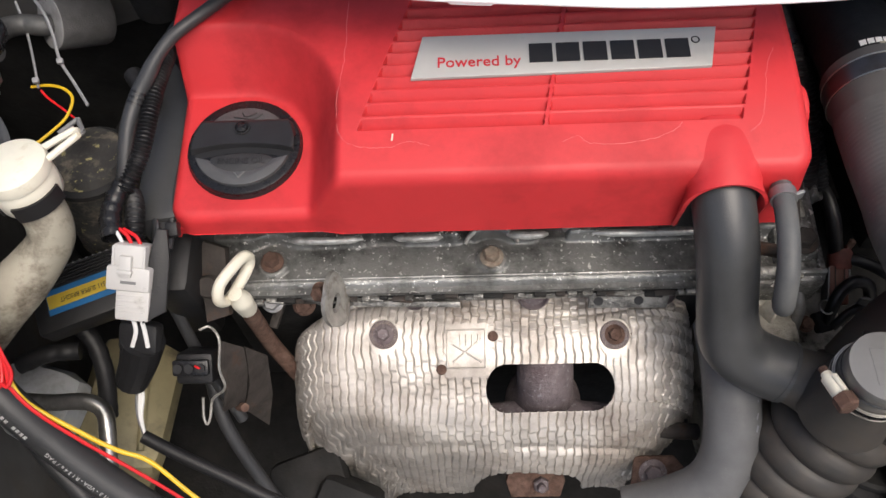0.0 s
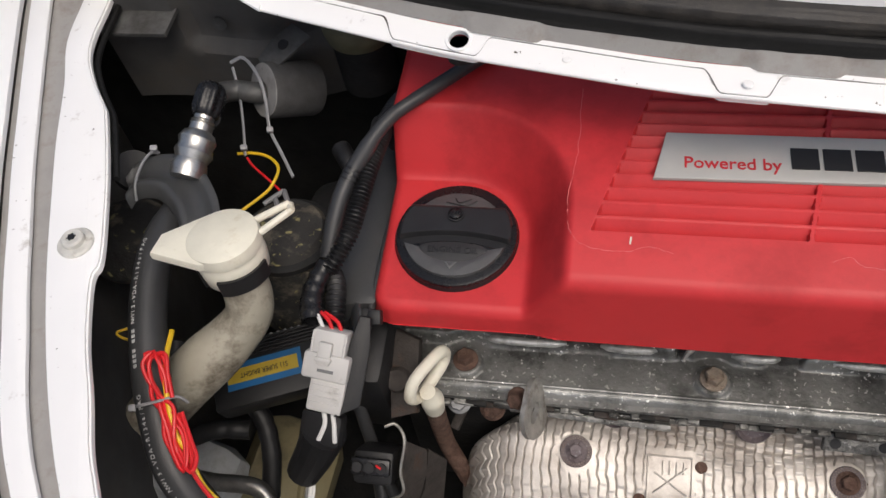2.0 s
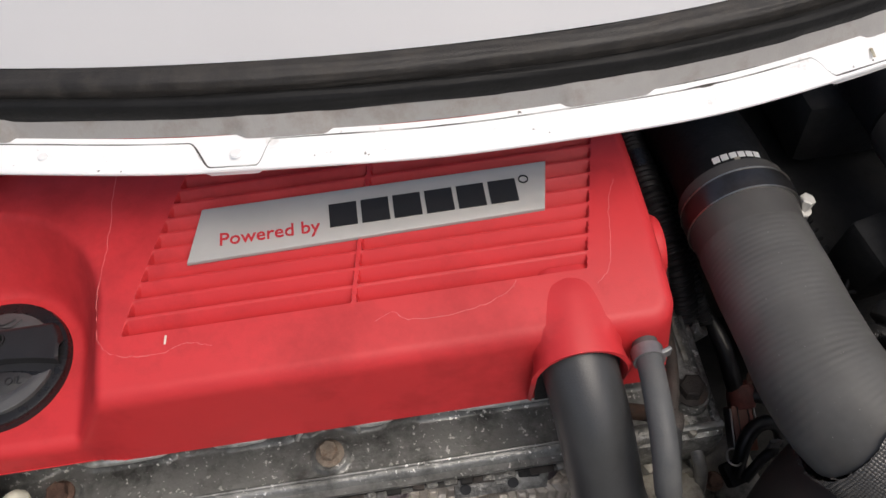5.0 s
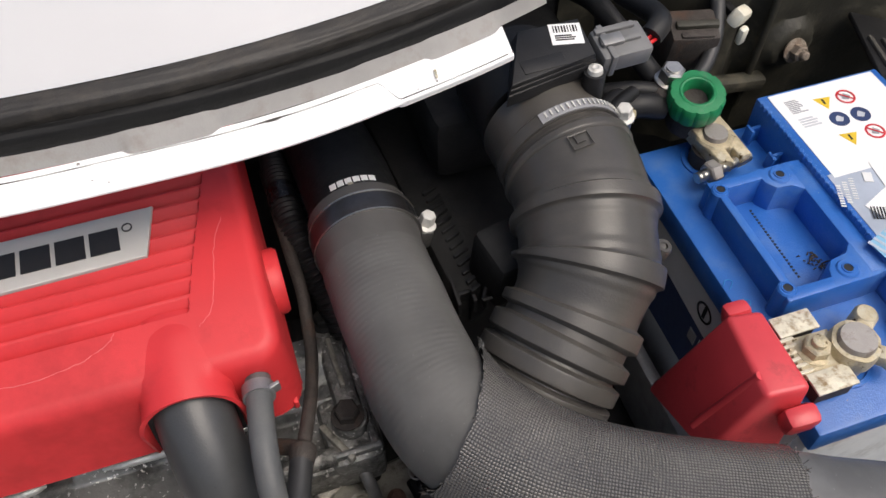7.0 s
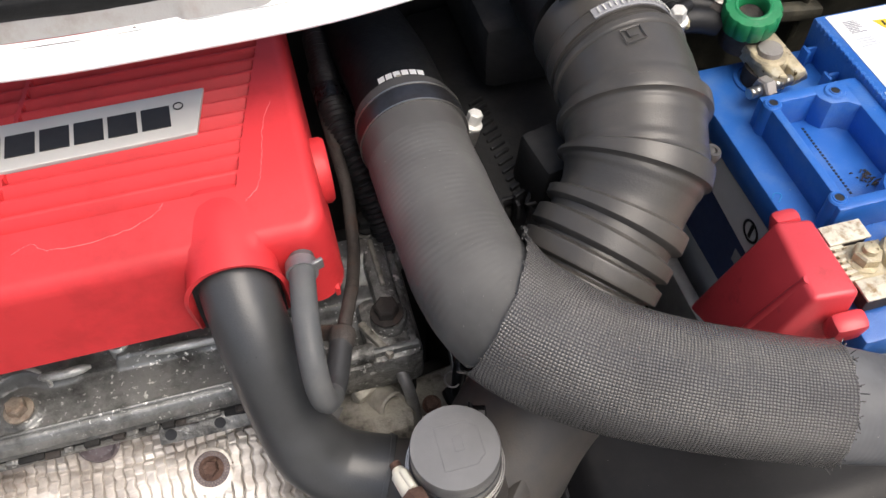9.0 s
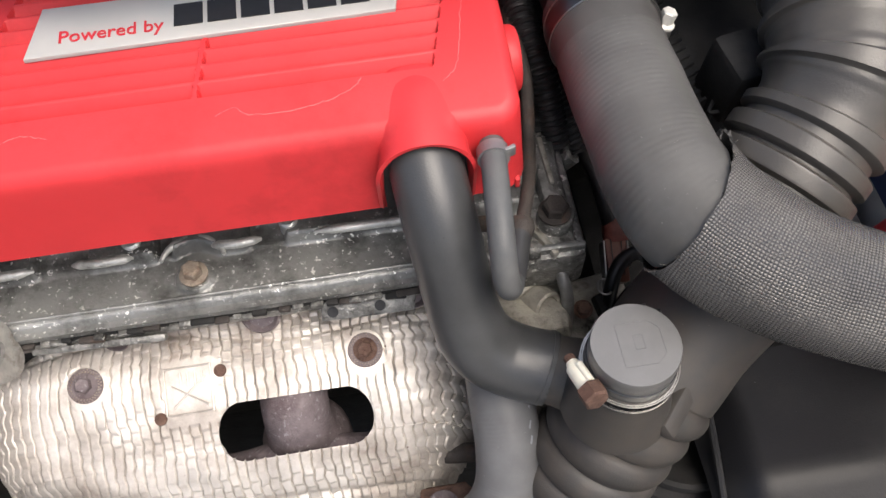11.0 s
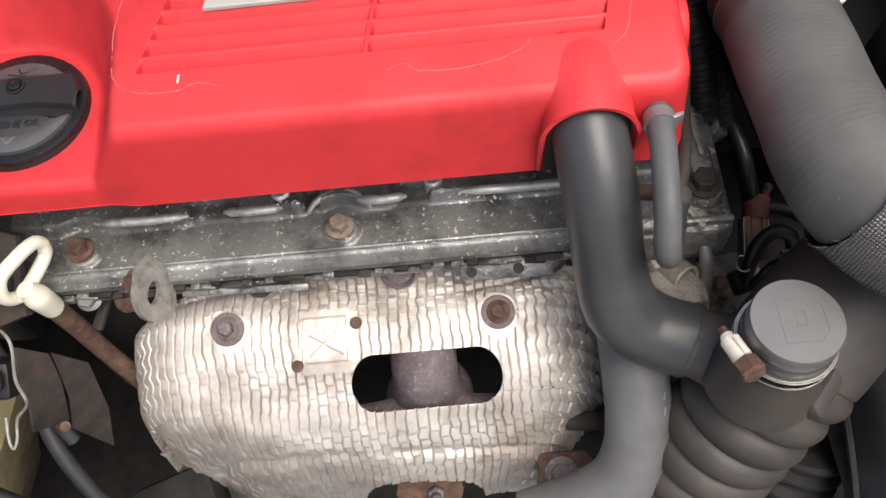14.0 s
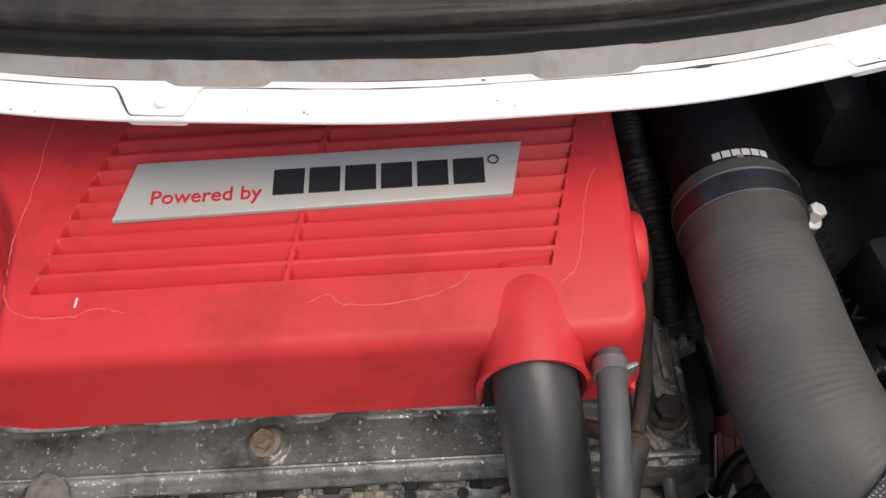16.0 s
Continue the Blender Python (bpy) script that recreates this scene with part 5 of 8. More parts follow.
def clamp(name, label, centre, way, r, width, screw_at, slots=1, upward=-1, strap=None):
    """A worm-drive band clamp with its screw housing."""
    c = thing(name, label, "hose clamp")
    m = facing(centre, way)
    prof = [(r, -width / 2), (r + 0.0007, -width / 2 - 0.0004), (r + 0.0011, -width * 0.3), (r + 0.0011, width * 0.3), (r + 0.0007, width / 2 + 0.0004), (r, width / 2)]
    part("band", lathe(prof, m, 48), M_BAND if 0.0250 < r < 0.03 else M_CAP if 0.0200 < r < 0.03 else M_DUCT if strap else M_ZINC, c)
    for side in (-1, 1):
        part("band_edge", lathe([(r + 0.0007, side * width / 2 - 0.0003), (r + 0.0013, side * width / 2 - 0.0003), (r + 0.0013, side * width / 2 + 0.0003), (r + 0.0007, side * width / 2 + 0.0003)], m, 48), M_DUCT if strap else M_ZINC, c)
    notch = None
    for k in range(14):
        a = math.radians(screw_at + slots * (8 + k * 3.4))
        n = box((width * 0.55, 0.0009, 0.0004), (0, 0, 0), bevel=0)
        n.transform(m @ Matrix.Rotation(a, 4, "Z") @ Matrix.Translation((r + 0.0011, 0, 0)) @ pose(0, 0, 0, 0, 90, 0))
        notch = join(notch, n)
    part("worm_slots", notch, M_STEELPALE if r < 0.022 else M_INK, c)
    if strap:
        a0, a1 = strap
        strip = sheet([a0 + (a1 - a0) * k / 24 for k in range(25)], [-width * 0.42, width * 0.42], lambda a, h: tuple(m @ Vector(((r + 0.0016 + 0.0010 * step(abs(a - a0), 20, 0)) * math.cos(radians(a)), (r + 0.0016) * math.sin(radians(a)), h))))
        bmesh.ops.recalc_face_normals(strip, faces=strip.faces[:])
        bmesh.ops.solidify(strip, geom=strip.faces[:], thickness=0.0007)
        part("strap_end", strip, M_NYLON, c, "dull grey slotted strap end")
        slit = None
        for k in range(19):
            a = radians(a0 + (a1 - a0) * (k + 1) / 20.5)
            n = box((width * 0.46, 0.0008, 0.0005), (0, 0, 0), (0, 0, 0), bevel=0)
            n.transform(m @ Matrix.Rotation(a, 4, "Z") @ Matrix.Translation((r + 0.0024, 0, 0)) @ pose(0, 0, 0, 0, 90, 0))
            slit = join(slit, n)
        part("strap_slots", slit, M_STEELPALE, c)
    ms = m @ Matrix.Rotation(math.radians(screw_at), 4, "Z") @ Matrix.Translation((r + 0.004, 0, 0))
    part("screw_housing", moved(box((0.008, 0.012, width * 0.95), (0, 0, 0), bevel=0.002), ms), M_CAP if r < 0.022 else M_ZINC, c)
    part("screw", moved(hex_head(0.0040, 0.007, facing((0, upward * 0.006, 0), (0, upward, 0)), None, 0.0056, 0), ms), M_CAP if r < 0.022 else M_STEELPALE, c)
    return c


def build_charge_hose():
    hose = thing("charge_air_hose", "large black silicone charge air hose with fine ribs", "hose")
    bend = [(0.2282, 0.330, 0.8665), (0.2280, 0.30, 0.8675), (0.2290, 0.27, 0.868), (0.2305, 0.245, 0.8675), (0.2328, 0.225, 0.866), (0.2393, 0.2068, 0.864), (0.2505, 0.1918, 0.862),
            (0.2640, 0.1785, 0.861), (0.2800, 0.1668, 0.860), (0.3060, 0.1522, 0.8595), (0.3370, 0.1388, 0.8580), (0.3650, 0.1283, 0.8555), (0.40, 0.1165, 0.8490), (0.44, 0.100, 0.839)]
    line = curve_through(bend, 10)
    joint, joint_way = Vector((0.2378, 0.2108, 0.8645)), Vector((0.781, -0.495, -0.380))
    gone, last = 0.0, 1
    while gone < 0.263:
        gone += (line[last] - line[last - 1]).length
        last += 1
    tail, tail_way = line[last], (line[last + 1] - line[last - 1]).normalized()
    body = tube(line[:72], lambda s, g: 0.0258 + 0.0006 * math.sin(s * 5) + 0.0030 * step(s, 0.45, 0.85) + 0.0003 * noise.noise((g * 60, 0, 2)), 44, 0.0025, 0)
    cut_by(body, Vector((0.2282, 0.2975, 0.8675)), Vector((0, -1, 0)), True)
    part("hose", cut_by(body, joint + joint_way * 0.001, joint_way, False), M_HOSE, hose)
    part("cuff", tube([(0.2282, 0.330, 0.8665), (0.2280, 0.312, 0.8672), (0.2280, 0.302, 0.8675), (0.2281, 0.2960, 0.8675)], lambda s, g: 0.0268 - 0.0012 * step(s, 0.55, 1.0), 44, 0.002, 6), M_CUFF, hose, "smooth cuff under the clamp")
    sleeve = thing("hose_sleeve", "woven grey protective sleeve frayed at its cut ends", "sleeve")
    weave = tube(line[34:125], lambda s, g: 0.0306 - 0.0042 * step(g, 0.045, 0.120) + 0.0004 * math.sin(g * 70) + 0.0005 * noise.noise((g * 40, 0, 8)), 56, 0.002, 0, caps=False)
    cut_by(weave, joint, joint_way, True)
    cut_by(weave, tail, tail_way, False)
    rnd = random.Random(4)
    loose = [v for v in weave.verts if v.is_boundary]
    edge_at = [v.co.copy() for v in loose]
    for v in loose:
        v.co += (joint_way if (v.co - joint).length < 0.06 else tail_way) * rnd.uniform(-0.0006, 0.0006)
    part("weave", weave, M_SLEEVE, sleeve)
    for k in range(150):
        p = rnd.choice(edge_at)
        near = (p - joint).length < 0.06
        out = (p - (joint if near else tail)).normalized()
        d = out * 0.5 + (joint_way * -0.5 if near else tail_way * 0.5) + Vector((rnd.uniform(-0.7, 0.7), rnd.uniform(-0.7, 0.7), rnd.uniform(-0.4, 0.4)))
        part("loose_thread", tube([p, p + d * rnd.uniform(0.0008, 0.0026)], 0.00024, 4, 0.002, 1), M_SLEEVE if k % 3 else M_INK, sleeve)
    part("tail_hose", tube(line[last - 8:], lambda s, g: 0.0252 - 0.003 * step(s, 0.05, 0.5), 36, 0.003, 0), M_HOSE_LOW, hose)
    coupler = thing("intercooler_coupler", "glossy black coupler with a white brand mark", "hose coupler")
    part("pipe", tube([(0.2285, 0.316, 0.8665), (0.2285, 0.34, 0.866), (0.228, 0.37, 0.862), (0.226, 0.41, 0.852), (0.222, 0.46, 0.84)], 0.0245, 36, 0.004, 6), M_SEAL, coupler)
    for k in range(6):
        a = radians(66 + 9.6 * (5 - k))
        m = Matrix.Translation((0.2283 + 0.0247 * math.cos(a), 0.3362, 0.866 + 0.0247 * math.sin(a))) @ pose(0, 0, 0, 0, 90 - math.degrees(a), 0)
        part("wordmark_block", moved(box((0.0034, 0.0036, 0.0004), (0, 0, 0), bevel=0), m), M_WHITEINK, coupler)
    clamp("hose_clamp", "shiny steel worm clamp round the charge hose", (0.2285, 0.3175, 0.8668), (0, -1, 0.02), 0.0268, 0.0120, -16, 1, 1)
    part("paper_tab", box((0.0026, 0.010, 0.0004), (0.2270, 0.3285, 0.8922), (0, 0, 4), 0), M_TANK, coupler, "pale paper tab")
    clamp("hose_clamp", "steel worm clamp at the charge hose's lower end", tuple(line[124]), tuple(line[125] - line[123]), 0.0236, 0.008, 200)


build_charge_hose()


def build_intake():
    duct = thing("intake_duct", "dusty black moulded intake duct with rings and bellows", "intake duct")
    pts = [(0.3320, 0.345, 0.891), (0.3340, 0.323, 0.889), (0.3350, 0.306, 0.887), (0.3330, 0.290, 0.884), (0.3295, 0.2755, 0.879), (0.3240, 0.2610, 0.872), (0.3110, 0.2455, 0.859), (0.2985, 0.2345, 0.849), (0.2860, 0.2240, 0.838), (0.272, 0.212, 0.824), (0.256, 0.199, 0.806)]
    line = curve_through(pts, 10)

    def outline(s, g):
        r = 0.0336 - 0.0014 * (1 - step(g, 0.026, 0.030)) - 0.0026 * step(g, 0.090, 0.107)
        for at, high in ((0.0625, 0.0030), (0.0885, 0.0030)):
            r += high * step(0.0036 - abs(g - at), 0.0, 0.0012) + 0.0008 * step(0.0085 - abs(g - at), 0.0, 0.0030)
        r += 0.0014 * step(0.0026 - abs(g - 0.033), 0.0, 0.0008)
        for at, high in ((0.1145, 0.0042), (0.1285, 0.0046), (0.1400, 0.0046), (0.1505, 0.0046), (0.1610, 0.0046)):
            r += high * step(0.0052 - abs(g - at), 0.0, 0.0019)
        return r
    part("body", tube(line, outline, 52, 0.0007, 0), M_DUCT, duct, sharp=42)
    m = facing((0.3310, 0.2990, 0.9205), (-0.08, -0.12, 1), 4)
    logo = None
    for a, b in (((-0.005, -0.004), (0.005, -0.004)), ((0.005, -0.004), (0.005, 0.004)), ((0.005, 0.004), (-0.005, 0.004)), ((-0.005, 0.004), (-0.005, -0.004)), ((-0.002, 0.004), (-0.002, -0.001)), ((-0.002, -0.001), (0.002, -0.001))):
        logo = tube([m @ Vector((*a, 0)), m @ Vector((*b, 0))], 0.0004, 5, 0.004, 1, bm=logo)
    part("moulded_mark", logo, M_DUCT, duct)
    part("mounting_lug", lathe([(0.0, -0.006), (0.0062, -0.006), (0.0066, 0.003), (0.0054, 0.005), (0.0028, 0.005), (0.0024, 0.001), (0, 0.001)], facing((0.3665, 0.2640, 0.864), (0.25, -0.1, 1)) @ Matrix.Diagonal((0.75, 0.75, 1, 1)), 20), M_DUCT, duct)
    part("lug_web", box((0.012, 0.006, 0.006), (0.3635, 0.2655, 0.866), (0, 0, -16), 0.002), M_DUCT, duct)
    clamp("hose_clamp", "slotted steel clamp round the intake duct", tuple(line[10]), tuple(line[9] - line[11]), 0.0325, 0.007, 172, -1, -1, (64, 163))
    # airbox with the flow sensor behind
    airbox = thing("air_filter_box", "black plastic air filter housing with moulded ribs", "air filter box")
    # Lid, tray and resonator are black plastic, darkened further for the gap's shade.
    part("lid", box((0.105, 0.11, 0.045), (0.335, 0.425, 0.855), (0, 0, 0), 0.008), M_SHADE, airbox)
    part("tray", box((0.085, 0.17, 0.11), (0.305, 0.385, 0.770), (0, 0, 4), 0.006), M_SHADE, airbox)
    for k in range(13):
        part("rib", box((0.010, 0.0022, 0.030), (0.2790 + 0.0003 * k, 0.372 - 0.0062 * k, 0.812), (0, 0, 24), 0.0006), M_BLACK, airbox)
    for x in (0.2725, 0.2815, 0.2880):
        part("rail", box((0.0022, 0.095, 0.012), (x, 0.338, 0.818), (0, 0, -3), 0.0006), M_BLACK, airbox)
    # ladder frame with two square holes, and a gusset beside it
    for y in (0.3215, 0.3105, 0.2985):
        part("ladder_rung", box((0.013, 0.0026, 0.006), (0.2760, y, 0.820), (0, 0, 4), 0.0006), M_BLACK, airbox)
    for x in (0.2705, 0.2815):
        part("ladder_side", box((0.0024, 0.028, 0.007), (x, 0.3100, 0.8195), (0, 0, 3), 0.0006), M_BLACK, airbox)
    for a, b in (((0.2940, 0.3050, 0.832), (0.2815, 0.2870, 0.828)), ((0.2815, 0.2870, 0.828), (0.2945, 0.2870, 0.828)), ((0.2945, 0.2870, 0.828), (0.2940, 0.3050, 0.832))):
        part("gusset_bar", tube([a, b], 0.0012, 8, 0.004, 1), M_BLACK, airbox)
    part("resonator", box((0.024, 0.030, 0.040), (0.2965, 0.2985, 0.8400), (8, 0, 12), 0.004), M_SHADE, airbox)
    part("outlet", tube([(0.329, 0.385, 0.893), (0.330, 0.345, 0.893)], 0.030, 32, 0.01, 1), M_BLACK, airbox)
    sensor = thing("air_flow_sensor", "black air flow sensor box with a white label", "sensor")
    m = pose(0.3330, 0.3490, 0.9300, 10, 0, 2)
    body = [(-0.0275, -0.0190), (0.0225, -0.0125), (0.0235, 0.0140), (-0.0110, 0.0150)]
    for k in range(3):
        part("housing_tier", plate([(x * (1 - 0.03 * k), y * (1 - 0.05 * k)) for x, y in body], 0.0075 if k == 0 else 0.0028, m @ Matrix.Translation((0, 0, (-0.006, 0.0015, 0.0043)[k])), 0.0008), M_BLACK, sensor)
    label = part("label", moved(box((0.016, 0.013, 0.0004), (0.0120, 0.0045, 0.0074), (0, 0, -12), bevel=0), m), M_LABEL, sensor, "white printed label")
    bars(label, m @ pose(0.0125, 0.0075, 0.0076, 0, 0, -12), 0.013, 0.004, 9, M_INK, vertical=True)
    bars(label, m @ pose(0.0120, 0.0020, 0.0076, 0, 0, -12), 0.013, 0.004, 3, M_INK)
    part("relief_panel", moved(box((0.022, 0.008, 0.0006), (-0.006, -0.009, 0.0073), bevel=0.0002), m), M_BLACK, sensor)
    part("screw_lug", lathe([(0, -0.018), (0.0056, -0.018), (0.0056, 0.004), (0, 0.004)], pose(0.3535, 0.3340, 0.9230), 18), M_BLACK, sensor)
    part("screw", lathe([(0.0040, 0.004), (0.0036, 0.0062), (0.0018, 0.007), (0, 0.0058)], pose(0.3535, 0.3340, 0.9230), 16), M_STEELPALE, sensor)
    conn = part("plug", moved(box((0.028, 0.020, 0.012), (0.0420, -0.001, -0.006), bevel=0.002), m), M_MIDGREY, sensor, "grey wiring plug")
    for dy in (-0.004, 0.004):
        part("plug_rib", moved(box((0.022, 0.0035, 0.0025), (0.0405, 0.002 + dy, 0.0008), bevel=0.0008), m), M_MIDGREY, conn)
    for k, material in enumerate((M_WIRERED, M_WIRERED, M_INK, M_INK)):
        a = m @ Vector((0.0555, -0.005 + 0.003 * k, -0.005))
        part("wire", tube([a, a + Vector((0.004, 0.001, 0.001)), a + Vector((0.009, 0.004, 0.0))], 0.0011, 8, 0.002), material, conn)
    a = m @ Vector((0.0600, -0.0005, -0.005))
    part("conduit", tube([a, a + Vector((0.008, 0.006, 0.002)), a + Vector((0.012, 0.020, -0.002)), a + Vector((0.010, 0.050, -0.01))], 0.0062, 14, 0.003), M_BLACK, sensor)
    part("plug_latch", moved(box((0.012, 0.007, 0.003), (0.036, -0.001, 0.0012), bevel=0.0008), m), M_GREYSTEEL, conn)
    part("plug_collar", moved(box((0.0035, 0.0225, 0.0145), (0.0335, -0.001, -0.006), bevel=0.001), m), M_MIDGREY, conn)
    # throttle-side bellows below the charge hose
    low = thing("turbo_inlet_duct", "dusty black rubber turbo inlet duct with deep bellows", "intake duct")
    pts = [(0.276, 0.210, 0.782), (0.254, 0.196, 0.772), (0.236, 0.181, 0.760), (0.218, 0.167, 0.742), (0.202, 0.155, 0.715), (0.190, 0.145, 0.685), (0.180, 0.137, 0.650)]
    line = curve_through(pts, 10)

    def bellows(s, g):
        r = 0.0355 - 0.002 * step(g, 0.05, 0.09)
        if g > 0.058:
            r += 0.0056 * abs(math.sin(math.pi * (g - 0.058) / 0.0160)) ** 0.45 - 0.0032
        return r
    part("body", tube(line, bellows, 48, 0.0009, 0), M_DUSTRUBBER, low, sharp=60)
    part("branch", tube([(0.1755, 0.1860, 0.774), (0.190, 0.180, 0.772), (0.212, 0.172, 0.765)], lambda s, g: 0.0172 + 0.010 * s * s, 28, 0.003), M_DUSTRUBBER, low)
    part("valve_stub", lathe([(0.027, 0.775), (0.0225, 0.800), (0.0205, 0.812), (0.0205, 0.822), (0, 0.822)], pose(0.2070, 0.1620, 0), 36), M_DUSTRUBBER, low)
    part("web", box((0.010, 0.07, 0.012), (0.246, 0.167, 0.781), (0, -38, -42), 0.003), M_DUSTRUBBER, low)
    valve = thing("dump_valve", "grey anodised recirculation valve with an engraved lid", "valve")
    c = Matrix.Translation((0.2070, 0.1620, 0))
    part("body", lathe([(0.019, 0.815), (0.0200, 0.820), (0.0200, 0.8275), (0.0185, 0.829)], c, 48), M_RUBBER, valve)
    lid = part("lid", lathe([(0.0189, 0.8275), (0.0196, 0.8285), (0.0196, 0.8366), (0.0191, 0.8380), (0, 0.8382)], c, 64), M_LIDGREY, valve)
    eng = None
    for a, b in (((-0.008, -0.010), (0.006, -0.010)), ((0.006, -0.010), (0.0105, -0.006)), ((0.0105, -0.006), (0.0105, 0.006)), ((0.0105, 0.006), (0.006, 0.010)), ((0.006, 0.010), (-0.008, 0.010)),
                 ((-0.008, 0.010), (-0.008, -0.010)), ((-0.0015, -0.0025), (0.0025, -0.0025)), ((0.0025, -0.0025), (0.0025, 0.004)), ((0.0025, 0.004), (-0.0015, 0.004)), ((-0.0015, 0.004), (-0.0015, -0.0025))):
        eng = tube([c @ Vector((a[0] + 0.001, a[1], 0.8382)), c @ Vector((b[0] + 0.001, b[1], 0.8382))], 0.00015, 5, 0.01, 1, bm=eng)
    part("engraved_mark", eng, M_MIDGREY, lid)
    clamp("hose_clamp", "small steel clamp below the valve lid", (0.2070, 0.1620, 0.8175), (0, 0, 1), 0.0206, 0.006, 75)
    nozzle = thing("vacuum_nipple", "stained white plastic nipple with a rusty nut", "fitting")
    part("tube", tube([(0.1820, 0.1650, 0.8210), (0.1835, 0.1575, 0.8235), (0.1855, 0.1495, 0.8260)], lambda s, g: 0.0042 - 0.0012 * (s < 0.12), 16, 0.001, 4), M_CREAM, nozzle)
    part("rib", tube([(0.1837, 0.1620, 0.8265), (0.1863, 0.1525, 0.8290)], 0.0018, 10, 0.002, 1), M_CREAM, nozzle)
    part("tip", tube([(0.1813, 0.1685, 0.8200), (0.1820, 0.1650, 0.8210)], 0.0026, 12, 0.001, 1), M_RUST, nozzle)
    part("nut", hex_head(0.0060, 0.0075, facing((0.1853, 0.1505, 0.8258), (0.25, -0.92, 0.25), 9)), M_RUST, nozzle)


build_intake()


def build_head_end():
    """Castings, bolts and small plumbing at the engine's gearbox end."""
    end = thing("thermostat_housing", "grimy cast housing with bolts at the engine's end", "housing")
    part("casting", box((0.030, 0.075, 0.035), (0.197, 0.275, 0.7745), (4, 0, 0), 0.006), M_ALUDARK, end)
    part("casting_rib", box((0.004, 0.060, 0.006), (0.2075, 0.272, 0.7925), (4, 0, 0), 0.0015), M_ALUDARK, end)
    part("casting_rib", box((0.026, 0.004, 0.006), (0.1975, 0.2425, 0.7905), (4, 0, 0), 0.0015), M_ALU, end)
    part("raised_arm", box((0.0135, 0.066, 0.012), (0.1985, 0.2880, 0.7965), (4, 0, 2), 0.004), M_ALUDARK, end)
    for y, z, r in ((0.2595, 0.7975, 0.0100), (0.3150, 0.8045, 0.0088)):
        part("bolt_boss", lathe([(r, -0.022), (r, -0.002), (r * 0.93, 0.0), (0, 0.0)], pose(0.1980, y, z), 24), M_ALUDARK, end)
    part("arm_rib", box((0.0030, 0.030, 0.0030), (0.1985, 0.2900, 0.8035), (4, 0, 2), 0.0010), M_ALU_PALE, end)
    part("side_lug", lathe([(0, -0.01), (0.0062, -0.01), (0.0060, 0.006), (0.0035, 0.007), (0.003, 0.002), (0, 0.002)], facing((0.2120, 0.2990, 0.790), (0.7, 0, 0.7)), 18), M_ALUDARK, end)
    part("front_block", box((0.05, 0.012, 0.026), (0.182, 0.2440, 0.772), (0, 0, 0), 0.004), M_ALUDARK, end)
    part("round_tube", tube([(0.150, 0.2440, 0.7895), (0.186, 0.2440, 0.7895)], 0.0050, 16, 0.004, 1), M_ALUDARK, end)
    part("web", box((0.004, 0.026, 0.006), (0.1885, 0.2500, 0.7905), (4, 0, 28), 0.0015), M_ALU_PALE, end)
    part("lower_block", box((0.052, 0.045, 0.05), (0.176, 0.228, 0.728), (-14, 0, 0), 0.008), M_ALU_PALE, end)
    part("gearbox_case", box((0.10, 0.10, 0.10), (0.205, 0.225, 0.655), (10, 0, 8), 0.010), M_ALU_PALE, end)
    bolt("head_bolt", "dark flanged hexagon bolt on the housing", (0.1972, 0.2595, 0.7985), (0, 0, 1), 0.0066, 0.007, M_RUSTDARK, 0.0088, group="housing bolts")
    bolt("head_bolt", "dark flanged hexagon bolt on the housing", (0.1990, 0.3150, 0.806), (0, 0, 1), 0.0058, 0.006, M_SHADE, 0.0075, group="housing bolts")
    bolt("head_bolt", "small rusty hexagon bolt on the gearbox", (0.2130, 0.2330, 0.735), (0, -0.3, 1), 0.0042, 0.005, M_RUST, 0.0055, group="housing bolts")
    stub = thing("coolant_stub", "open cast aluminium coolant stub", "pipe stub")
    part("stub", lathe([(0.0088, -0.01), (0.0088, 0.010), (0.0078, 0.011), (0.0062, 0.010), (0.006, -0.005), (0, -0.005)], facing((0.1860, 0.2370, 0.7500), (0.42, -0.75, 0.32)), 24), M_ALU_PALE, stub)
    part("flange", box((0.022, 0.008, 0.020), (0.1800, 0.2440, 0.7515), (20, 0, 28), 0.003), M_ALU_PALE, stub)
    p = thing("metal_pipe", "thin grey metal pipe running down the engine", "pipe")
    part("pipe", tube([(0.197, 0.244, 0.775), (0.2005, 0.232, 0.762), (0.2020, 0.228, 0.742), (0.2010, 0.224, 0.715), (0.196, 0.216, 0.69)], 0.0035, 12, 0.003), M_GREYSTEEL, p)
    sens = thing("brown_sensor", "brown plastic sensor with a corroded plug", "sensor")
    part("body", box((0.0125, 0.026, 0.016), (0.2395, 0.2620, 0.733), (24, 0, -4), 0.0012), M_BROWN, sens)
    part("groove", box((0.0006, 0.022, 0.0006), (0.2365, 0.2600, 0.7415), (24, 0, -4), 0), M_RUSTDARK, sens)
    part("groove", box((0.0006, 0.022, 0.0006), (0.2425, 0.2600, 0.7415), (24, 0, -4), 0), M_RUSTDARK, sens)
    part("collar", lathe([(0, -0.006), (0.0078, -0.006), (0.0082, 0.0), (0.0078, 0.005), (0.0062, 0.0075), (0, 0.0075)], facing((0.2425, 0.2770, 0.7435), (0.05, 0.8, 0.6)), 20), M_REDDUST, sens)
    for k in range(3):
        part("cap_rib", box((0.0014, 0.0050, 0.0046), (0.2392 + 0.0036 * k, 0.2815, 0.7495), (24, 0, -4 + 9 * k), 0.0005), M_REDDUST, sens)
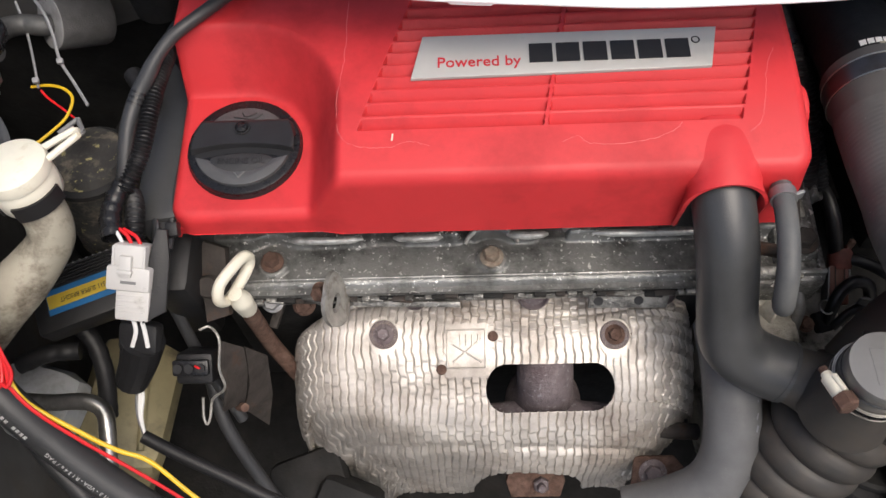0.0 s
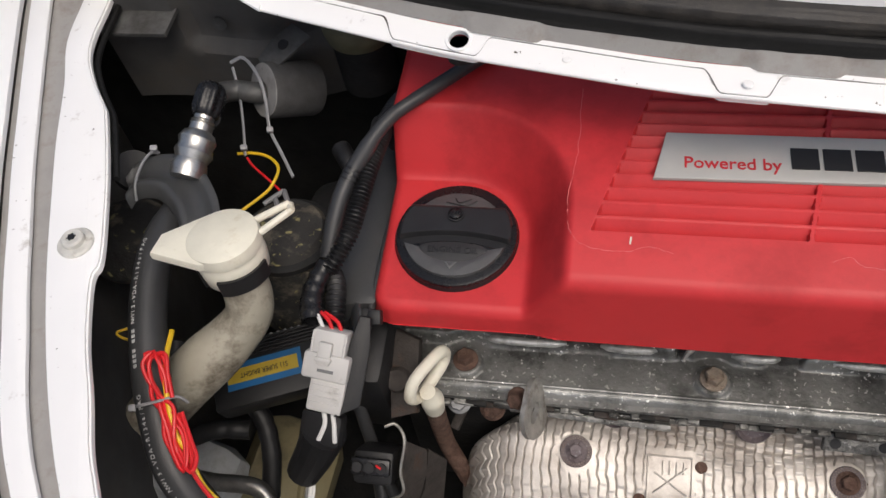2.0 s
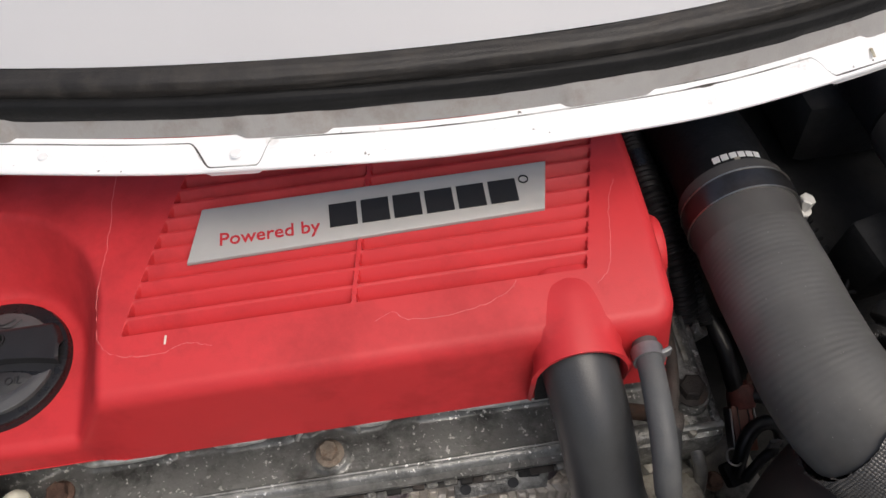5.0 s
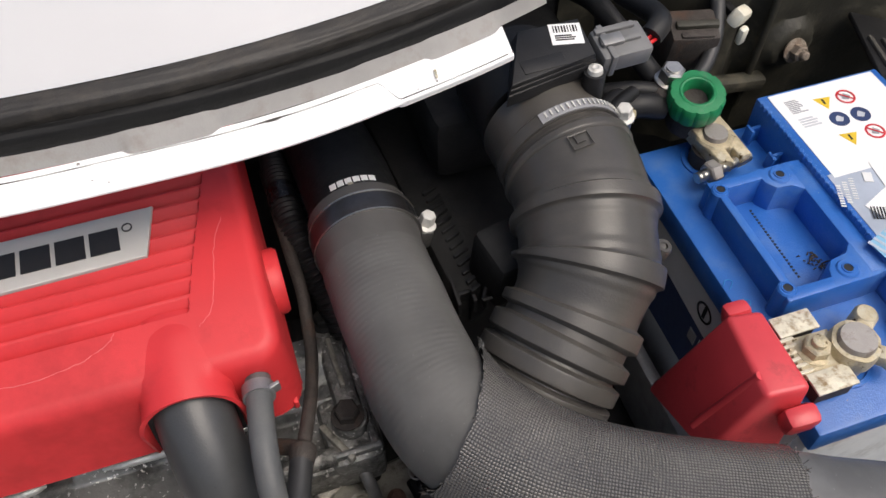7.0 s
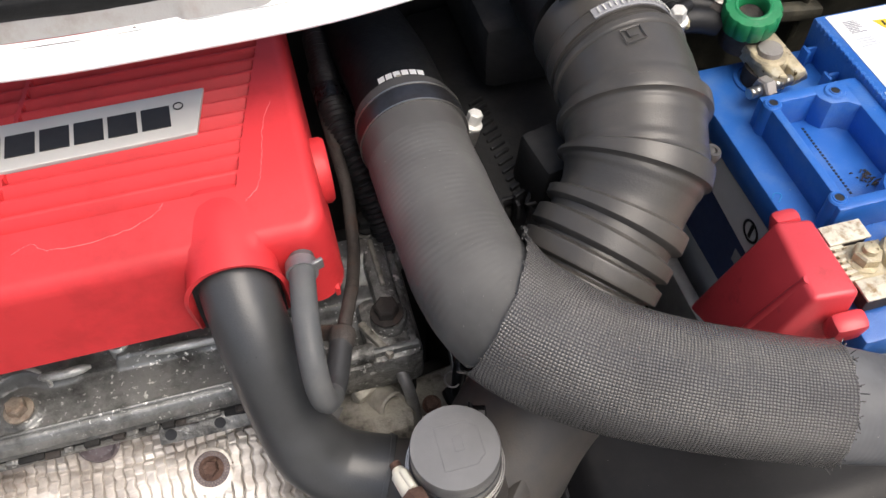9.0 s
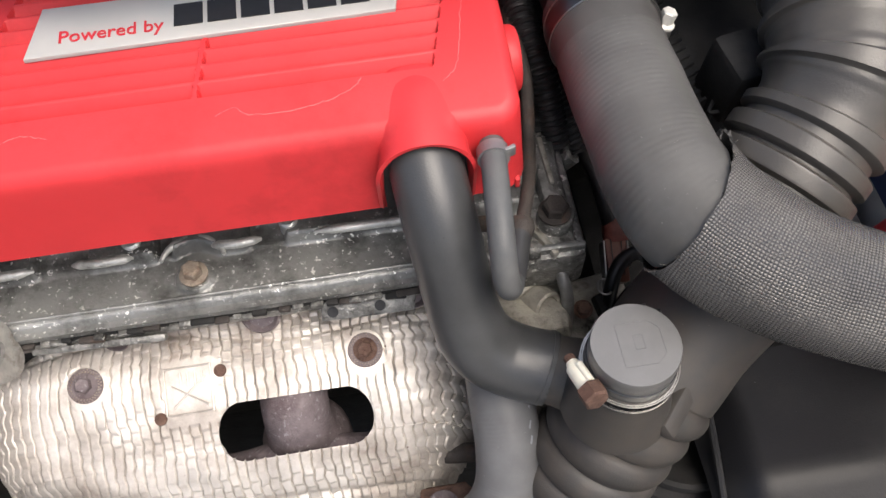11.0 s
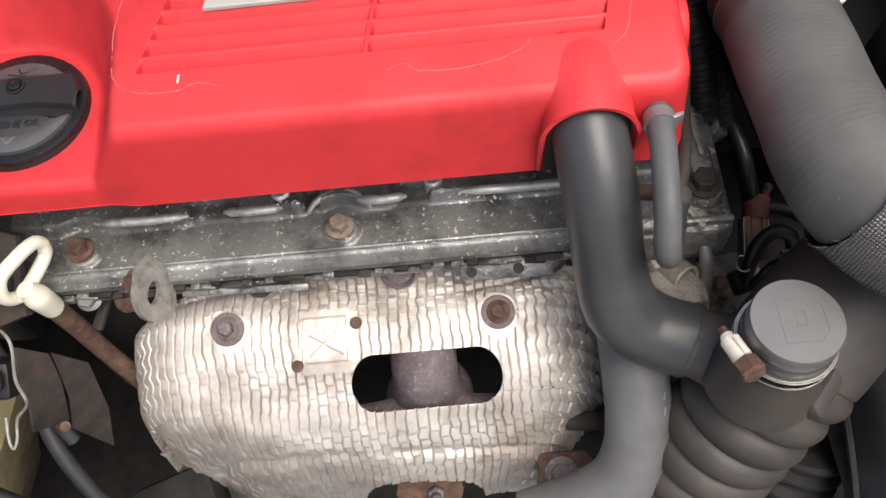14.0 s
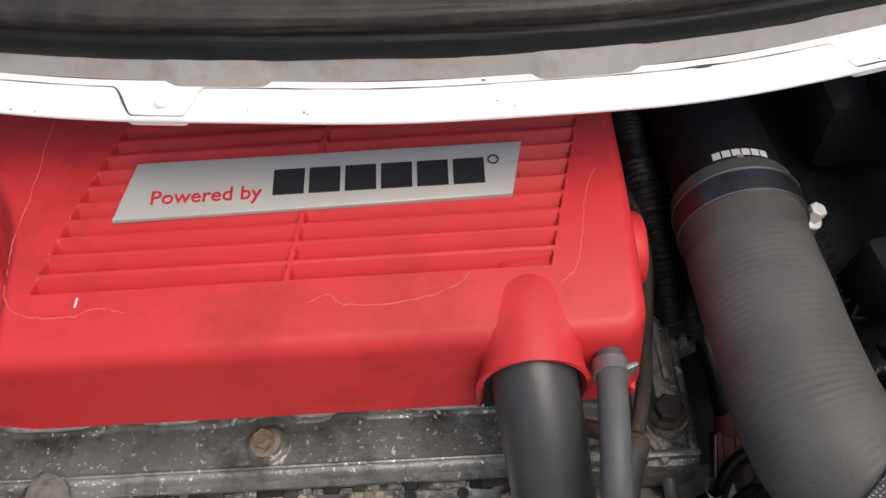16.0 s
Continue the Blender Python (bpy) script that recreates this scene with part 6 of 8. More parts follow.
    part("tip", lathe([(0.0020, 0), (0.0024, 0.003), (0.0024, 0.0055), (0.0012, 0.0062), (0, 0.0052)], facing((0.2475, 0.2820, 0.7500), (0.3, 0.5, 1)), 14), M_RUST, sens)
    part("wire_clip", box((0.0012, 0.030, 0.013), (0.2315, 0.2580, 0.735), (24, 0, -6), 0.0004), M_GREYSTEEL, sens, "bent bright steel clip")
    part("wire_clip", box((0.0010, 0.016, 0.010), (0.2468, 0.2640, 0.737), (24, 0, -2), 0.0004), M_GREYSTEEL, sens)
    curl = [(0.2280 + 0.0042 * math.cos(radians(t)), 0.2435 + 0.0050 * math.sin(radians(t)), 0.7385) for t in range(40, 321, 20)]
    part("clip_curl", tube(curl, 0.0006, 8, 0.001, 3), M_ZINC, sens, "curled wire end")
    loom = thing("sensor_loom", "black taped wiring loop beside the valve", "wiring")
    part("loop", tube([(0.2300, 0.236, 0.722), (0.2315, 0.2425, 0.736), (0.2365, 0.2510, 0.745), (0.246, 0.2568, 0.748), (0.256, 0.2560, 0.744), (0.2605, 0.2500, 0.732)], 0.0042, 14, 0.002, 8), M_CONDUIT, loom)
    part("loop", tube([(0.2330, 0.2335, 0.728), (0.2410, 0.2390, 0.736), (0.2490, 0.2440, 0.734), (0.2560, 0.2480, 0.726)], 0.0030, 12, 0.002, 8), M_CONDUIT, loom)
    for k in range(4):
        part("tape_band", tube([(0.2500 + 0.0022 * k, 0.2470 + 0.0004 * k, 0.734 - 0.001 * k), (0.2508 + 0.0022 * k, 0.2478 + 0.0004 * k, 0.742 - 0.001 * k)], 0.0011, 8, 0.004, 1), M_MIDGREY, loom)
    part("end_plug", box((0.011, 0.014, 0.010), (0.2285, 0.2390, 0.725), (20, 0, 15), 0.002), M_SHADE, loom)
    thin = thing("vacuum_line", "thin black hose rising beside the housing", "hose")
    part("hose", tube([(0.226, 0.325, 0.772), (0.2310, 0.310, 0.772), (0.2345, 0.297, 0.767), (0.2370, 0.287, 0.757), (0.2400, 0.280, 0.746)], 0.0050, 14, 0.002, 8), M_CONDUIT, thin)
    part("hose", tube([(0.2470, 0.2760, 0.745), (0.2550, 0.2725, 0.747), (0.2680, 0.2650, 0.746), (0.284, 0.254, 0.74)], 0.0042, 14, 0.002, 8), M_CONDUIT, thin)
    # looms behind the cover's end
    for k, (x, r) in enumerate(((0.196, 0.0075), (0.206, 0.005))):
        lm = thing("engine_loom", "black ribbed conduit between cover and charge hose", "wiring")
        part("conduit", tube([(x, 0.43, 0.848 - 0.008 * k), (x - 0.001, 0.37, 0.850 - 0.01 * k), (x + 0.002, 0.340, 0.842 - 0.012 * k), (x + 0.008, 0.320, 0.824 - 0.012 * k), (x + 0.014, 0.304, 0.79)],
                             (lambda rr: lambda s, g: rr + 0.0007 * math.sin(g * 2 * math.pi / 0.003))(r), 16, 0.0004, 8), M_BLACK, lm)
        part("tape", tube([(x - 0.001, 0.378, 0.850 - 0.01 * k), (x - 0.001, 0.366, 0.850 - 0.01 * k)], r + 0.0012, 14, 0.003, 1), M_CAP, lm)
    b = thing("sensor_plug", "small dark metal plug behind the housing", "sensor")
    part("nut", hex_head(0.006, 0.008, facing((0.1985, 0.326, 0.815), (0.9, -0.1, 0.4))), M_RUSTDARK, b)
    part("cap", lathe([(0, 0.008), (0.004, 0.008), (0.004, 0.016), (0, 0.016)], facing((0.1985, 0.326, 0.815), (0.9, -0.1, 0.4)), 14), M_GREYSTEEL, b)


build_head_end()


def build_shroud():
    """Black plastic cover in front of the battery, under the charge hose."""
    s = thing("battery_side_cover", "smooth black plastic cover below the charge hose", "plastic cover")
    bm = sheet(lines((0.268, 0.46, 0.006)), lines((0.02, 0.205, 0.006)), lambda x, y: 0.705 - 0.55 * max(0, 0.13 - y) ** 1.0 - 2.2 * max(0.0, 0.292 - x) ** 1.25 + 0.02 * (x - 0.3))
    bmesh.ops.solidify(bm, geom=bm.faces[:], thickness=0.003)
    part("panel", bm, M_SHROUD, s)
    part("edge_bead", tube([(0.278, 0.20, 0.700), (0.276, 0.17, 0.698), (0.272, 0.13, 0.690), (0.270, 0.09, 0.668)], 0.0022, 8, 0.004), M_BLACK, s)
    d = thing("lower_bellows", "black ribbed rubber boot deep in the bay", "boot")
    part("boot", tube([(0.262, 0.17, 0.66), (0.25, 0.15, 0.62), (0.245, 0.13, 0.56)], lambda s, g: 0.032 + 0.0025 * math.sin(g * 2 * math.pi / 0.012), 28, 0.002), M_SHADE, d)
    g = thing("gearbox", "cast gearbox deep in the bay, near-black for its shade", "gearbox")
    # Gearbox castings hold their deep shade as a near-black colour.
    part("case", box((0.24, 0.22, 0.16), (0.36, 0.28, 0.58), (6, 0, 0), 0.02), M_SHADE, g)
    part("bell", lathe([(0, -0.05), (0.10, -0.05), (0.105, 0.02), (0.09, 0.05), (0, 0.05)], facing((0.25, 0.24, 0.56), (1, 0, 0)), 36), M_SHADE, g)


build_shroud()


# ---- battery side ----
def build_battery():
    x0, x1, y0, y1, lid = 0.402, 0.560, 0.160, 0.352, 0.8355
    bat = thing("car_battery", "blue-topped car battery with warning labels and a handle well", "battery")
    part("case", box((x1 - x0 - 0.008, y1 - y0 - 0.008, 0.150), ((x0 + x1) / 2, (y0 + y1) / 2, 0.748), (0, 0, 0), 0.003), M_BATWHITE, bat)
    part("lid_rim", box((x1 - x0, y1 - y0, 0.018), ((x0 + x1) / 2, (y0 + y1) / 2, lid - 0.009), (0, 0, 0), 0.002), M_BLUE, bat)
    part("raised_block", box((x1 - 0.477, y1 - y0 - 0.001, 0.026), ((0.477 + x1) / 2, (y0 + y1) / 2, 0.8460), (0, 0, 0), 0.0012), M_BLUE, bat)
    for k in range(44):
        part("vent_tooth", box((0.0026, 0.0022, 0.0030), (0.4779, 0.170 + 0.0041 * k, 0.8578), (0, 0, 38), 0.0004), M_BLUE, bat)
    # handle well: walls with rounded screw corners
    well = ((0.0050, 0.070, 0.0205), (0.4220, 0.2620)), ((0.0105, 0.078, 0.0203), (0.4722, 0.2620)), ((0.054, 0.0068, 0.0200), (0.4445, 0.2246)), ((0.056, 0.0070, 0.0201), (0.4460, 0.3005))
    for size, (x, y) in well:
        part("well_wall", box(size, (x, y, lid + size[2] / 2 - 0.001), (0, 0, 0), 0.0010), M_BLUE, bat)
    for x, y, r in ((0.4205, 0.2280, 0.0050), (0.4565, 0.2290, 0.0060), (0.4222, 0.2965, 0.0050), (0.4590, 0.2960, 0.0060)):
        part("screw_boss", lathe([(r, lid - 0.001), (r, lid + 0.0192), (r - 0.0008, lid + 0.0202), (0.0034, lid + 0.0202), (0.0032, lid + 0.0208), (0.0025, lid + 0.0208), (0.0024, lid + 0.0200), (0, lid + 0.0200)], pose(x, y, 0), 24), M_BLUE, bat)
        # Flat black disc in place of the shade inside the screw hole.
        part("screw_hole_disc", lathe([(0, 0), (0.0024, 0), (0.0024, 0.0004), (0, 0.0004)], pose(x, y, lid + 0.0200), 14), M_INK, bat)
    for web in ([(0.4440, 0.2216), (0.4765, 0.2216), (0.4765, 0.2460), (0.4665, 0.2430), (0.4620, 0.2385), (0.4520, 0.2370), (0.4475, 0.2320)], [(0.4480, 0.3036), (0.4490, 0.2940), (0.4530, 0.2885), (0.4620, 0.2875), (0.4670, 0.2830), (0.4765, 0.2810), (0.4765, 0.3036)]):
        part("corner_web", plate(web, 0.0202, pose(0, 0, lid - 0.001), 0.0010), M_BLUE, bat)
    dots = None
    for k in range(22):
        dots = box((0.0012, 0.0012, 0.0005), (0.4440, 0.2425 + 0.0023 * k, lid + 0.0002), bevel=0, bm=dots)
    part("floor_dots", dots, M_INK, bat)
    rnd = random.Random(21)
    leaf = thing("dead_leaf_litter", "dry brown leaf stalks and grit in the battery's handle well", "leaf litter", "", "stuff")
    bits = None
    for k in range(26):
        x, y = 0.4600 - abs(rnd.gauss(0, 0.004)), 0.2440 + abs(rnd.gauss(0, 0.006))
        a = rnd.uniform(0, 6.3)
        l = rnd.uniform(0.0006, 0.0022) if k > 5 else rnd.uniform(0.003, 0.007)
        p = Vector((x, y, lid + 0.0008))
        bits = tube([p, p + Vector((math.cos(a) * l / 2, math.sin(a) * l / 2, 0.0008)), p + Vector((math.cos(a) * l, math.sin(a) * l, 0.0002))], 0.0004, 5, 0.001, 3, bm=bits)
    part("litter", bits, M_RUSTDARK, leaf)
    for y in (0.3165, 0.3400, 0.200):
        part("rim_web", box((0.007, 0.0020, 0.012), (0.4740, y, lid + 0.0055), (0, 0, 0), 0.0006), M_BLUE, bat)
        part("web_foot", box((0.0020, 0.007, 0.012), (0.4705, y, lid + 0.0050), (0, 0, 0), 0.0006), M_BLUE, bat)
    for x, y in ((0.4440, 0.2235), (0.4085, 0.2360), (0.4060, 0.2500)):
        part("crayon_mark", tube([(x - 0.003, y, lid + 0.0002), (x, y + 0.003, lid + 0.0002), (x + 0.003, y + 0.001, lid + 0.0002), (x - 0.001, y - 0.003, lid + 0.0002)], 0.00035, 5, 0.0012, 6), M_BLUEINK, bat, "pale blue crayon scribble")
    # labels on the block
    t = 0.8592
    white = part("warning_label", box((0.072, 0.068, 0.0004), (0.5190, 0.3155, t), (0, 0, 0), 0), M_LABEL, bat, "white label with round warning signs")
    bars(white, pose(0.4950, 0.3370, t + 0.0002), 0.011, 0.0110, 8, M_INKGREY)
    bars(white, pose(0.4965, 0.3235, t + 0.0002), 0.014, 0.0080, 4, M_INKPALE)

    def round_sign(x, y, ring, fill, slash):
        r = 0.0058
        edge = lathe([(r * 0.80, 0.0002), (r, 0.0002), (r, 0.0005), (r * 0.80, 0.0005), (r * 0.80, 0.0002)], pose(x, y, t), 28)
        bmesh.ops.delete(edge, geom=[f for f in edge.faces if len(f.verts) > 4], context="FACES")
        sign = part("round_sign", edge, ring, white)
        if fill:
            part("sign_disc", lathe([(0, 0), (r * 0.84, 0), (r * 0.84, 0.0004), (0, 0.0004)], pose(x, y, t), 24), fill, sign)
        part("pictogram", plate([(-r * 0.5, -r * 0.2), (r * 0.1, -r * 0.45), (r * 0.5, 0), (0, r * 0.5), (-r * 0.3, r * 0.2)], 0.0002, pose(x, y, t + 0.0004), 0), M_INKPALE if fill else M_INKGREY, sign)
        if slash:
            part("slash", box((r * 1.7, r * 0.16, 0.0002), (x, y, t + 0.0007), (0, 0, -45), 0), ring, sign)
    round_sign(0.5270, 0.3350, M_REDINK, None, True)
    round_sign(0.5265, 0.3195, M_LABELNAVY, M_LABELNAVY, False)
    round_sign(0.5125, 0.3200, M_LABELNAVY, M_LABELNAVY, False)
    round_sign(0.5260, 0.3050, M_REDINK, None, True)
    for x, y in ((0.5120, 0.3345), (0.5095, 0.3045)):
        tri = [(-0.0054, 0.0040), (0.0002, -0.0055), (0.0056, 0.0040)]
        sign = part("triangle_sign", plate(tri, 0.0004, pose(x, y, t, 0, 0, -6), 0), M_YELLOW, white)
        part("pictogram", box((0.0012, 0.004, 0.0003), (x, y + 0.0008, t + 0.0004), (0, 0, 0), 0), M_INK, sign)
    main = part("maker_label", box((0.072, 0.116, 0.0003), (0.5160, 0.2265, t), (0, 0, 0), 0), M_LABELSILVER, bat, "silver-blue maker's label")
    sticker = part("white_sticker", plate([(0.4860, 0.2590), (0.4990, 0.2310), (0.5200, 0.2260), (0.5270, 0.2530), (0.5300, 0.2850), (0.5070, 0.2850), (0.5050, 0.2670)], 0.0003, pose(0, 0, t + 0.0004), 0), M_LABEL, main, "white sticker with bar code")
    bars(sticker, pose(0.4980, 0.2490, t + 0.0007, 0, 0, -22), 0.026, 0.0085, 16, M_INK, vertical=True)
    lettering("444", 0.0085, 0.0001, pose(0.5140, 0.2620, t + 0.0008, 0, 0, -22), M_INK, sticker, "lettering", "black stock number")
    for k in range(3):
        bars(main, pose(0.4780 + 0.0048 * k, 0.2690 + 0.0012 * k, t + 0.0004, 0, 0, 68), 0.016, 0.0026, 9, M_WHITEINK, "pale_print", seed=5 + k, vertical=True)
    word_blocks(main, pose(0.5000, 0.2760, t + 0.0004, 0, 0, 68), 0.008, 0.0050, 1, M_WHITEINK, "wordmark_block", 0.0003)
    crest = part("sky_crest", plate([(-0.010, -0.006), (0.010, -0.007), (0.011, 0.006), (-0.006, 0.008)], 0.0003, pose(0.4820, 0.2330, t + 0.0002, 0, 0, 26), 0), M_LABELSKY, main)
    for k in range(4):
        part("crest_bar", box((0.0018, 0.012, 0.0003), (0.4755 + 0.0042 * k, 0.2325 + 0.0012 * k, t + 0.0005), (0, 0, 26), 0), M_LABELSILVER, crest)
    for k in range(3):
        part("label_patch", plate([(-0.008, -0.004), (0.006, -0.005), (0.008, 0.004), (-0.005, 0.005)], 0.0003, pose(0.4900 + 0.009 * (k % 2), 0.2080 - 0.0125 * k, t + 0.0002, 0, 0, 22 + 8 * k), 0), (M_WHITEINK, M_LABELSKY, M_LABELBLUE)[k % 3], main)
    # label on the case's inner side
    side = part("side_label", box((0.0004, 0.170, 0.075), (x0 + 0.0036, 0.256, 0.778), (0, 0, 0), 0), M_LABELNAVY, bat, "navy side label with a silver band")
    band = plate([(-0.002, -0.085), (0.036, -0.085), (0.036, 0.085), (0.014, 0.085)], 0.0004, facing((x0 + 0.0035, 0.256, 0.778), (-1, 0, 0)), 0)
    part("silver_band", band, M_WHITEINK, side)
    rim = lathe([(0.0058, 0), (0.0072, 0), (0.0072, 0.0004), (0.0058, 0.0004), (0.0058, 0)], facing((x0 + 0.0029, 0.256, 0.800), (-1, 0, 0)), 28)
    bmesh.ops.delete(rim, geom=[f for f in rim.faces if len(f.verts) > 4], context="FACES")
    part("round_mark", rim, M_INK, side)
    part("mark_bar", box((0.0004, 0.0024, 0.0095), (x0 + 0.0029, 0.256, 0.800), (0, 0, 0), 0), M_INK, side)
    for k in range(4):
        part("wordmark_block", box((0.0004, 0.007, 0.010), (x0 + 0.0032, 0.258 - 0.010 * k, 0.772 + 0.001 * k), (0, 0, 0), 0), M_WHITEINK if k % 2 else M_INKGREY, side)
    # posts
    for x, y, r in ((0.4400, 0.3340, 0.0072), (0.4345, 0.1910, 0.0092)):
        part("post", lathe([(r * 1.08, lid), (r, 0.8575), (r * 0.93, 0.8592), (0, 0.8594)], pose(x, y, 0), 30), M_LEAD, bat)
        part("post_collar", lathe([(0.0150, lid - 0.001), (0.0148, lid + 0.0012), (0.0125, lid + 0.0016), (0.0120, lid + 0.0004), (0, lid + 0.0004)], pose(x, y, 0), 30), M_BLUE, bat)

    # negative clamp with the isolator knob
    neg = thing("negative_terminal_clamp", "corroded battery clamp with a green isolator knob", "battery clamp")
    m = pose(0.4420, 0.3330, 0.8455)
    body = [(-0.0120, 0.016), (0.0105, 0.018), (0.0115, 0.002), (0.0120, -0.0165), (0.0050, -0.0180), (0.0040, -0.0095), (-0.0005, -0.0085), (-0.0005, -0.0190), (-0.0085, -0.0160), (-0.0110, -0.004)]
    part("jaw_plate", plate(body, 0.0095, m, 0.0016), M_BRASS, neg, sharp=50)
    ring = lathe([(0.0073, 0.0), (0.0108, 0.0), (0.0108, 0.0022), (0.0098, 0.0034), (0.0073, 0.0034), (0.0073, 0.0)], pose(0.4400, 0.3340, 0.8530), 28)
    part("ring", ring, M_BRASS, neg)
    part("under_ring", lathe([(0.0115, 0.8365), (0.0115, 0.847), (0, 0.847)], pose(0.4400, 0.3330, 0), 24), M_RUSTDARK, neg)
    part("pinch_bolt", tube([(0.4190, 0.3135, 0.8480), (0.4560, 0.3195, 0.8480)], lambda s, g: 0.0031 + 0.0003 * math.sin(g * 2 * math.pi / 0.0011), 12, 0.0003, 1), M_ZINC, neg)
    part("pinch_nut", hex_head(0.0068, 0.0065, facing((0.4325, 0.3155, 0.8480), (-1, -0.16, 0), 12)), M_LEAD, neg)
    m = pose(0.4345, 0.3535, 0.8640, 10, -6, 0)
    flute = [1.0 - 0.05 * max(0.0, math.cos(2 * math.pi * k / 6)) ** 3 for k in range(72)]
    rad = lambda k, n: flute[k]
    part("knob", lathe([(0.0085, 0.0), (0.0158, 0.0), (0.0164, 0.0015), (0.0164, 0.0108), (0.0152, 0.0128), (0.0108, 0.0132), (0.0100, 0.0120), (0.0098, 0.003), (0, 0.003)], m, 72, wobble=rad), M_GREEN, neg, "scalloped green plastic knob")
    part("knob_bore", opened(lathe([(0.0112, 0.0128), (0.0098, 0.0136), (0.0088, 0.0134), (0.0078, 0.0120), (0.0075, 0.0040), (0.001, 0.0040)], m, 36)), M_GREEN, neg)
    part("knob_core", lathe([(0, 0.0042), (0.0074, 0.0042), (0.0072, 0.0060), (0.004, 0.0052), (0, 0.0058)], m, 24), M_RUSTDARK, neg, "grimy brown core of the knob")
    part("isolator_base", lathe([(0, -0.016), (0.0130, -0.016), (0.0135, 0.0), (0, 0.0)], m, 28), M_RUSTDARK, neg)
    part("link_bar", box((0.022, 0.026, 0.007), (0.4400, 0.3470, 0.8535), (0, 0, 4), 0.0015), M_BRASS, neg)
    lug = part("cable_lug", box((0.018, 0.026, 0.010), (0.4255, 0.3690, 0.8660), (0, 0, -20), 0.003), M_RUSTDARK, neg)
    part("lug_bolt", hex_head(0.0072, 0.0085, pose(0.4262, 0.3705, 0.8710, 8, 0, 12), None, 0.0088), M_ZINC, lug, "bright zinc bolt")
    part("bolt_socket", lathe([(0.0030, 0.0), (0.0042, 0), (0.0042, 0.0012), (0.0030, 0.0012)], pose(0.4262, 0.3692, 0.8811, 8, 0, 0), 18), M_ZINC, lug)
    cab = thing("earth_cable", "black earth cable running to the battery", "cable")
    part("cable", tube([(0.4215, 0.380, 0.868), (0.4120, 0.392, 0.880), (0.4050, 0.408, 0.890), (0.400, 0.43, 0.893), (0.39, 0.465, 0.885)], 0.0066, 14, 0.003), M_BLACK, cab)
    part("branch", tube([(0.447, 0.373, 0.862), (0.462, 0.385, 0.868), (0.474, 0.402, 0.880), (0.480, 0.425, 0.890), (0.476, 0.465, 0.892)], 0.0045, 12, 0.003), M_RUBBER, cab)
    part("branch", tube([(0.43, 0.366, 0.862), (0.41, 0.371, 0.868), (0.390, 0.378, 0.866), (0.37, 0.390, 0.856)], 0.0052, 12, 0.003), M_BLACK, cab)
    part("lead", tube([(0.418, 0.360, 0.862), (0.402, 0.362, 0.866), (0.385, 0.366, 0.862), (0.366, 0.372, 0.858)], 0.0078, 12, 0.003), M_BLACK, cab)

    # positive clamp
    pos = thing("positive_terminal_clamp", "corroded fuse-link battery clamp", "battery clamp")
    ring = lathe([(0.0094, 0.0), (0.0122, 0.0), (0.0124, 0.004), (0.0116, 0.0088), (0.0094, 0.0092), (0.0094, 0.0)], pose(0.4345, 0.1910, 0.8470), 28, wobble=lambda k, n: 1.0 + 0.04 * math.sin(k * 1.3) * math.sin(k * 0.4))
    part("ring", ring, M_BRASS, pos)
    for d, turn in ((Vector((0.0125, 0.0085)), 34), (Vector((0.0120, -0.0100)), -40)):
        part("arm", box((0.013, 0.0085, 0.008), (0.4345 + d.x, 0.1910 + d.y, 0.8500), (0, 0, turn), 0.002), M_BRASS, pos)
    part("ear", lathe([(0, 0), (0.0062, 0), (0.0060, 0.010), (0.0048, 0.0115), (0, 0.0115)], pose(0.4500, 0.2035, 0.8430), 16), M_BRASS, pos)
    part("foot_ear", box((0.008, 0.009, 0.008), (0.4500, 0.1790, 0.8480), (0, 0, -40), 0.002), M_BRASS, pos)
    part("tongue", plate([(-0.014, -0.011), (0.010, -0.010), (0.012, 0.009), (-0.012, 0.011)], 0.006, pose(0.4180, 0.1945, 0.8440, 0, 0, 3), 0.001), M_BRASS, pos)
    part("clamp_nut", hex_head(0.0068, 0.0060, pose(0.4160, 0.1950, 0.8495, 0, 0, 20), None, 0.0084, 0.004), M_BRASS, pos)
    for y in (0.2115, 0.1790):
        part("fuse_plate", box((0.022, 0.0115, 0.0015), (0.4155, y, 0.8500), (0, 0, 0), 0.0004), M_FUSE, pos, "pale corroded fuse plate")
        part("plate_block", box((0.020, 0.0095, 0.010), (0.4155, y, 0.8440), (0, 0, 0), 0.0006), M_RUSTDARK, pos)
    for k in range(6):
        part("strap", box((0.011, 0.0020, 0.003), (0.4055, 0.1865 + 0.0036 * k, 0.8490), (0, 6, 3), 0.0005), M_FUSE, pos)
    # red cover hanging over the battery's edge
    red = thing("positive_cover", "faded red plastic cover over the positive terminal", "terminal cover")
    bm = bmesh.new()
    foot = [(0.364, 0.182, 0.795), (0.398, 0.170, 0.806), (0.398, 0.232, 0.800), (0.366, 0.238, 0.765)]
    crown = [(0.3800, 0.1795, 0.8525), (0.4020, 0.1770, 0.8540), (0.4030, 0.2215, 0.8540), (0.3855, 0.2255, 0.8525)]
    a, b = [bm.verts.new(p) for p in foot], [bm.verts.new(p) for p in crown]
    bm.faces.new(a[::-1])
    bm.faces.new(b)
    for k in range(4):
        j = (k + 1) % 4
        bm.faces.new((a[k], a[j], b[j], b[k]))
    bmesh.ops.bevel(bm, geom=bm.edges[:], offset=0.0028, segments=3, affect="EDGES", profile=0.5)
    part("hood", bm, M_REDCAP, red)
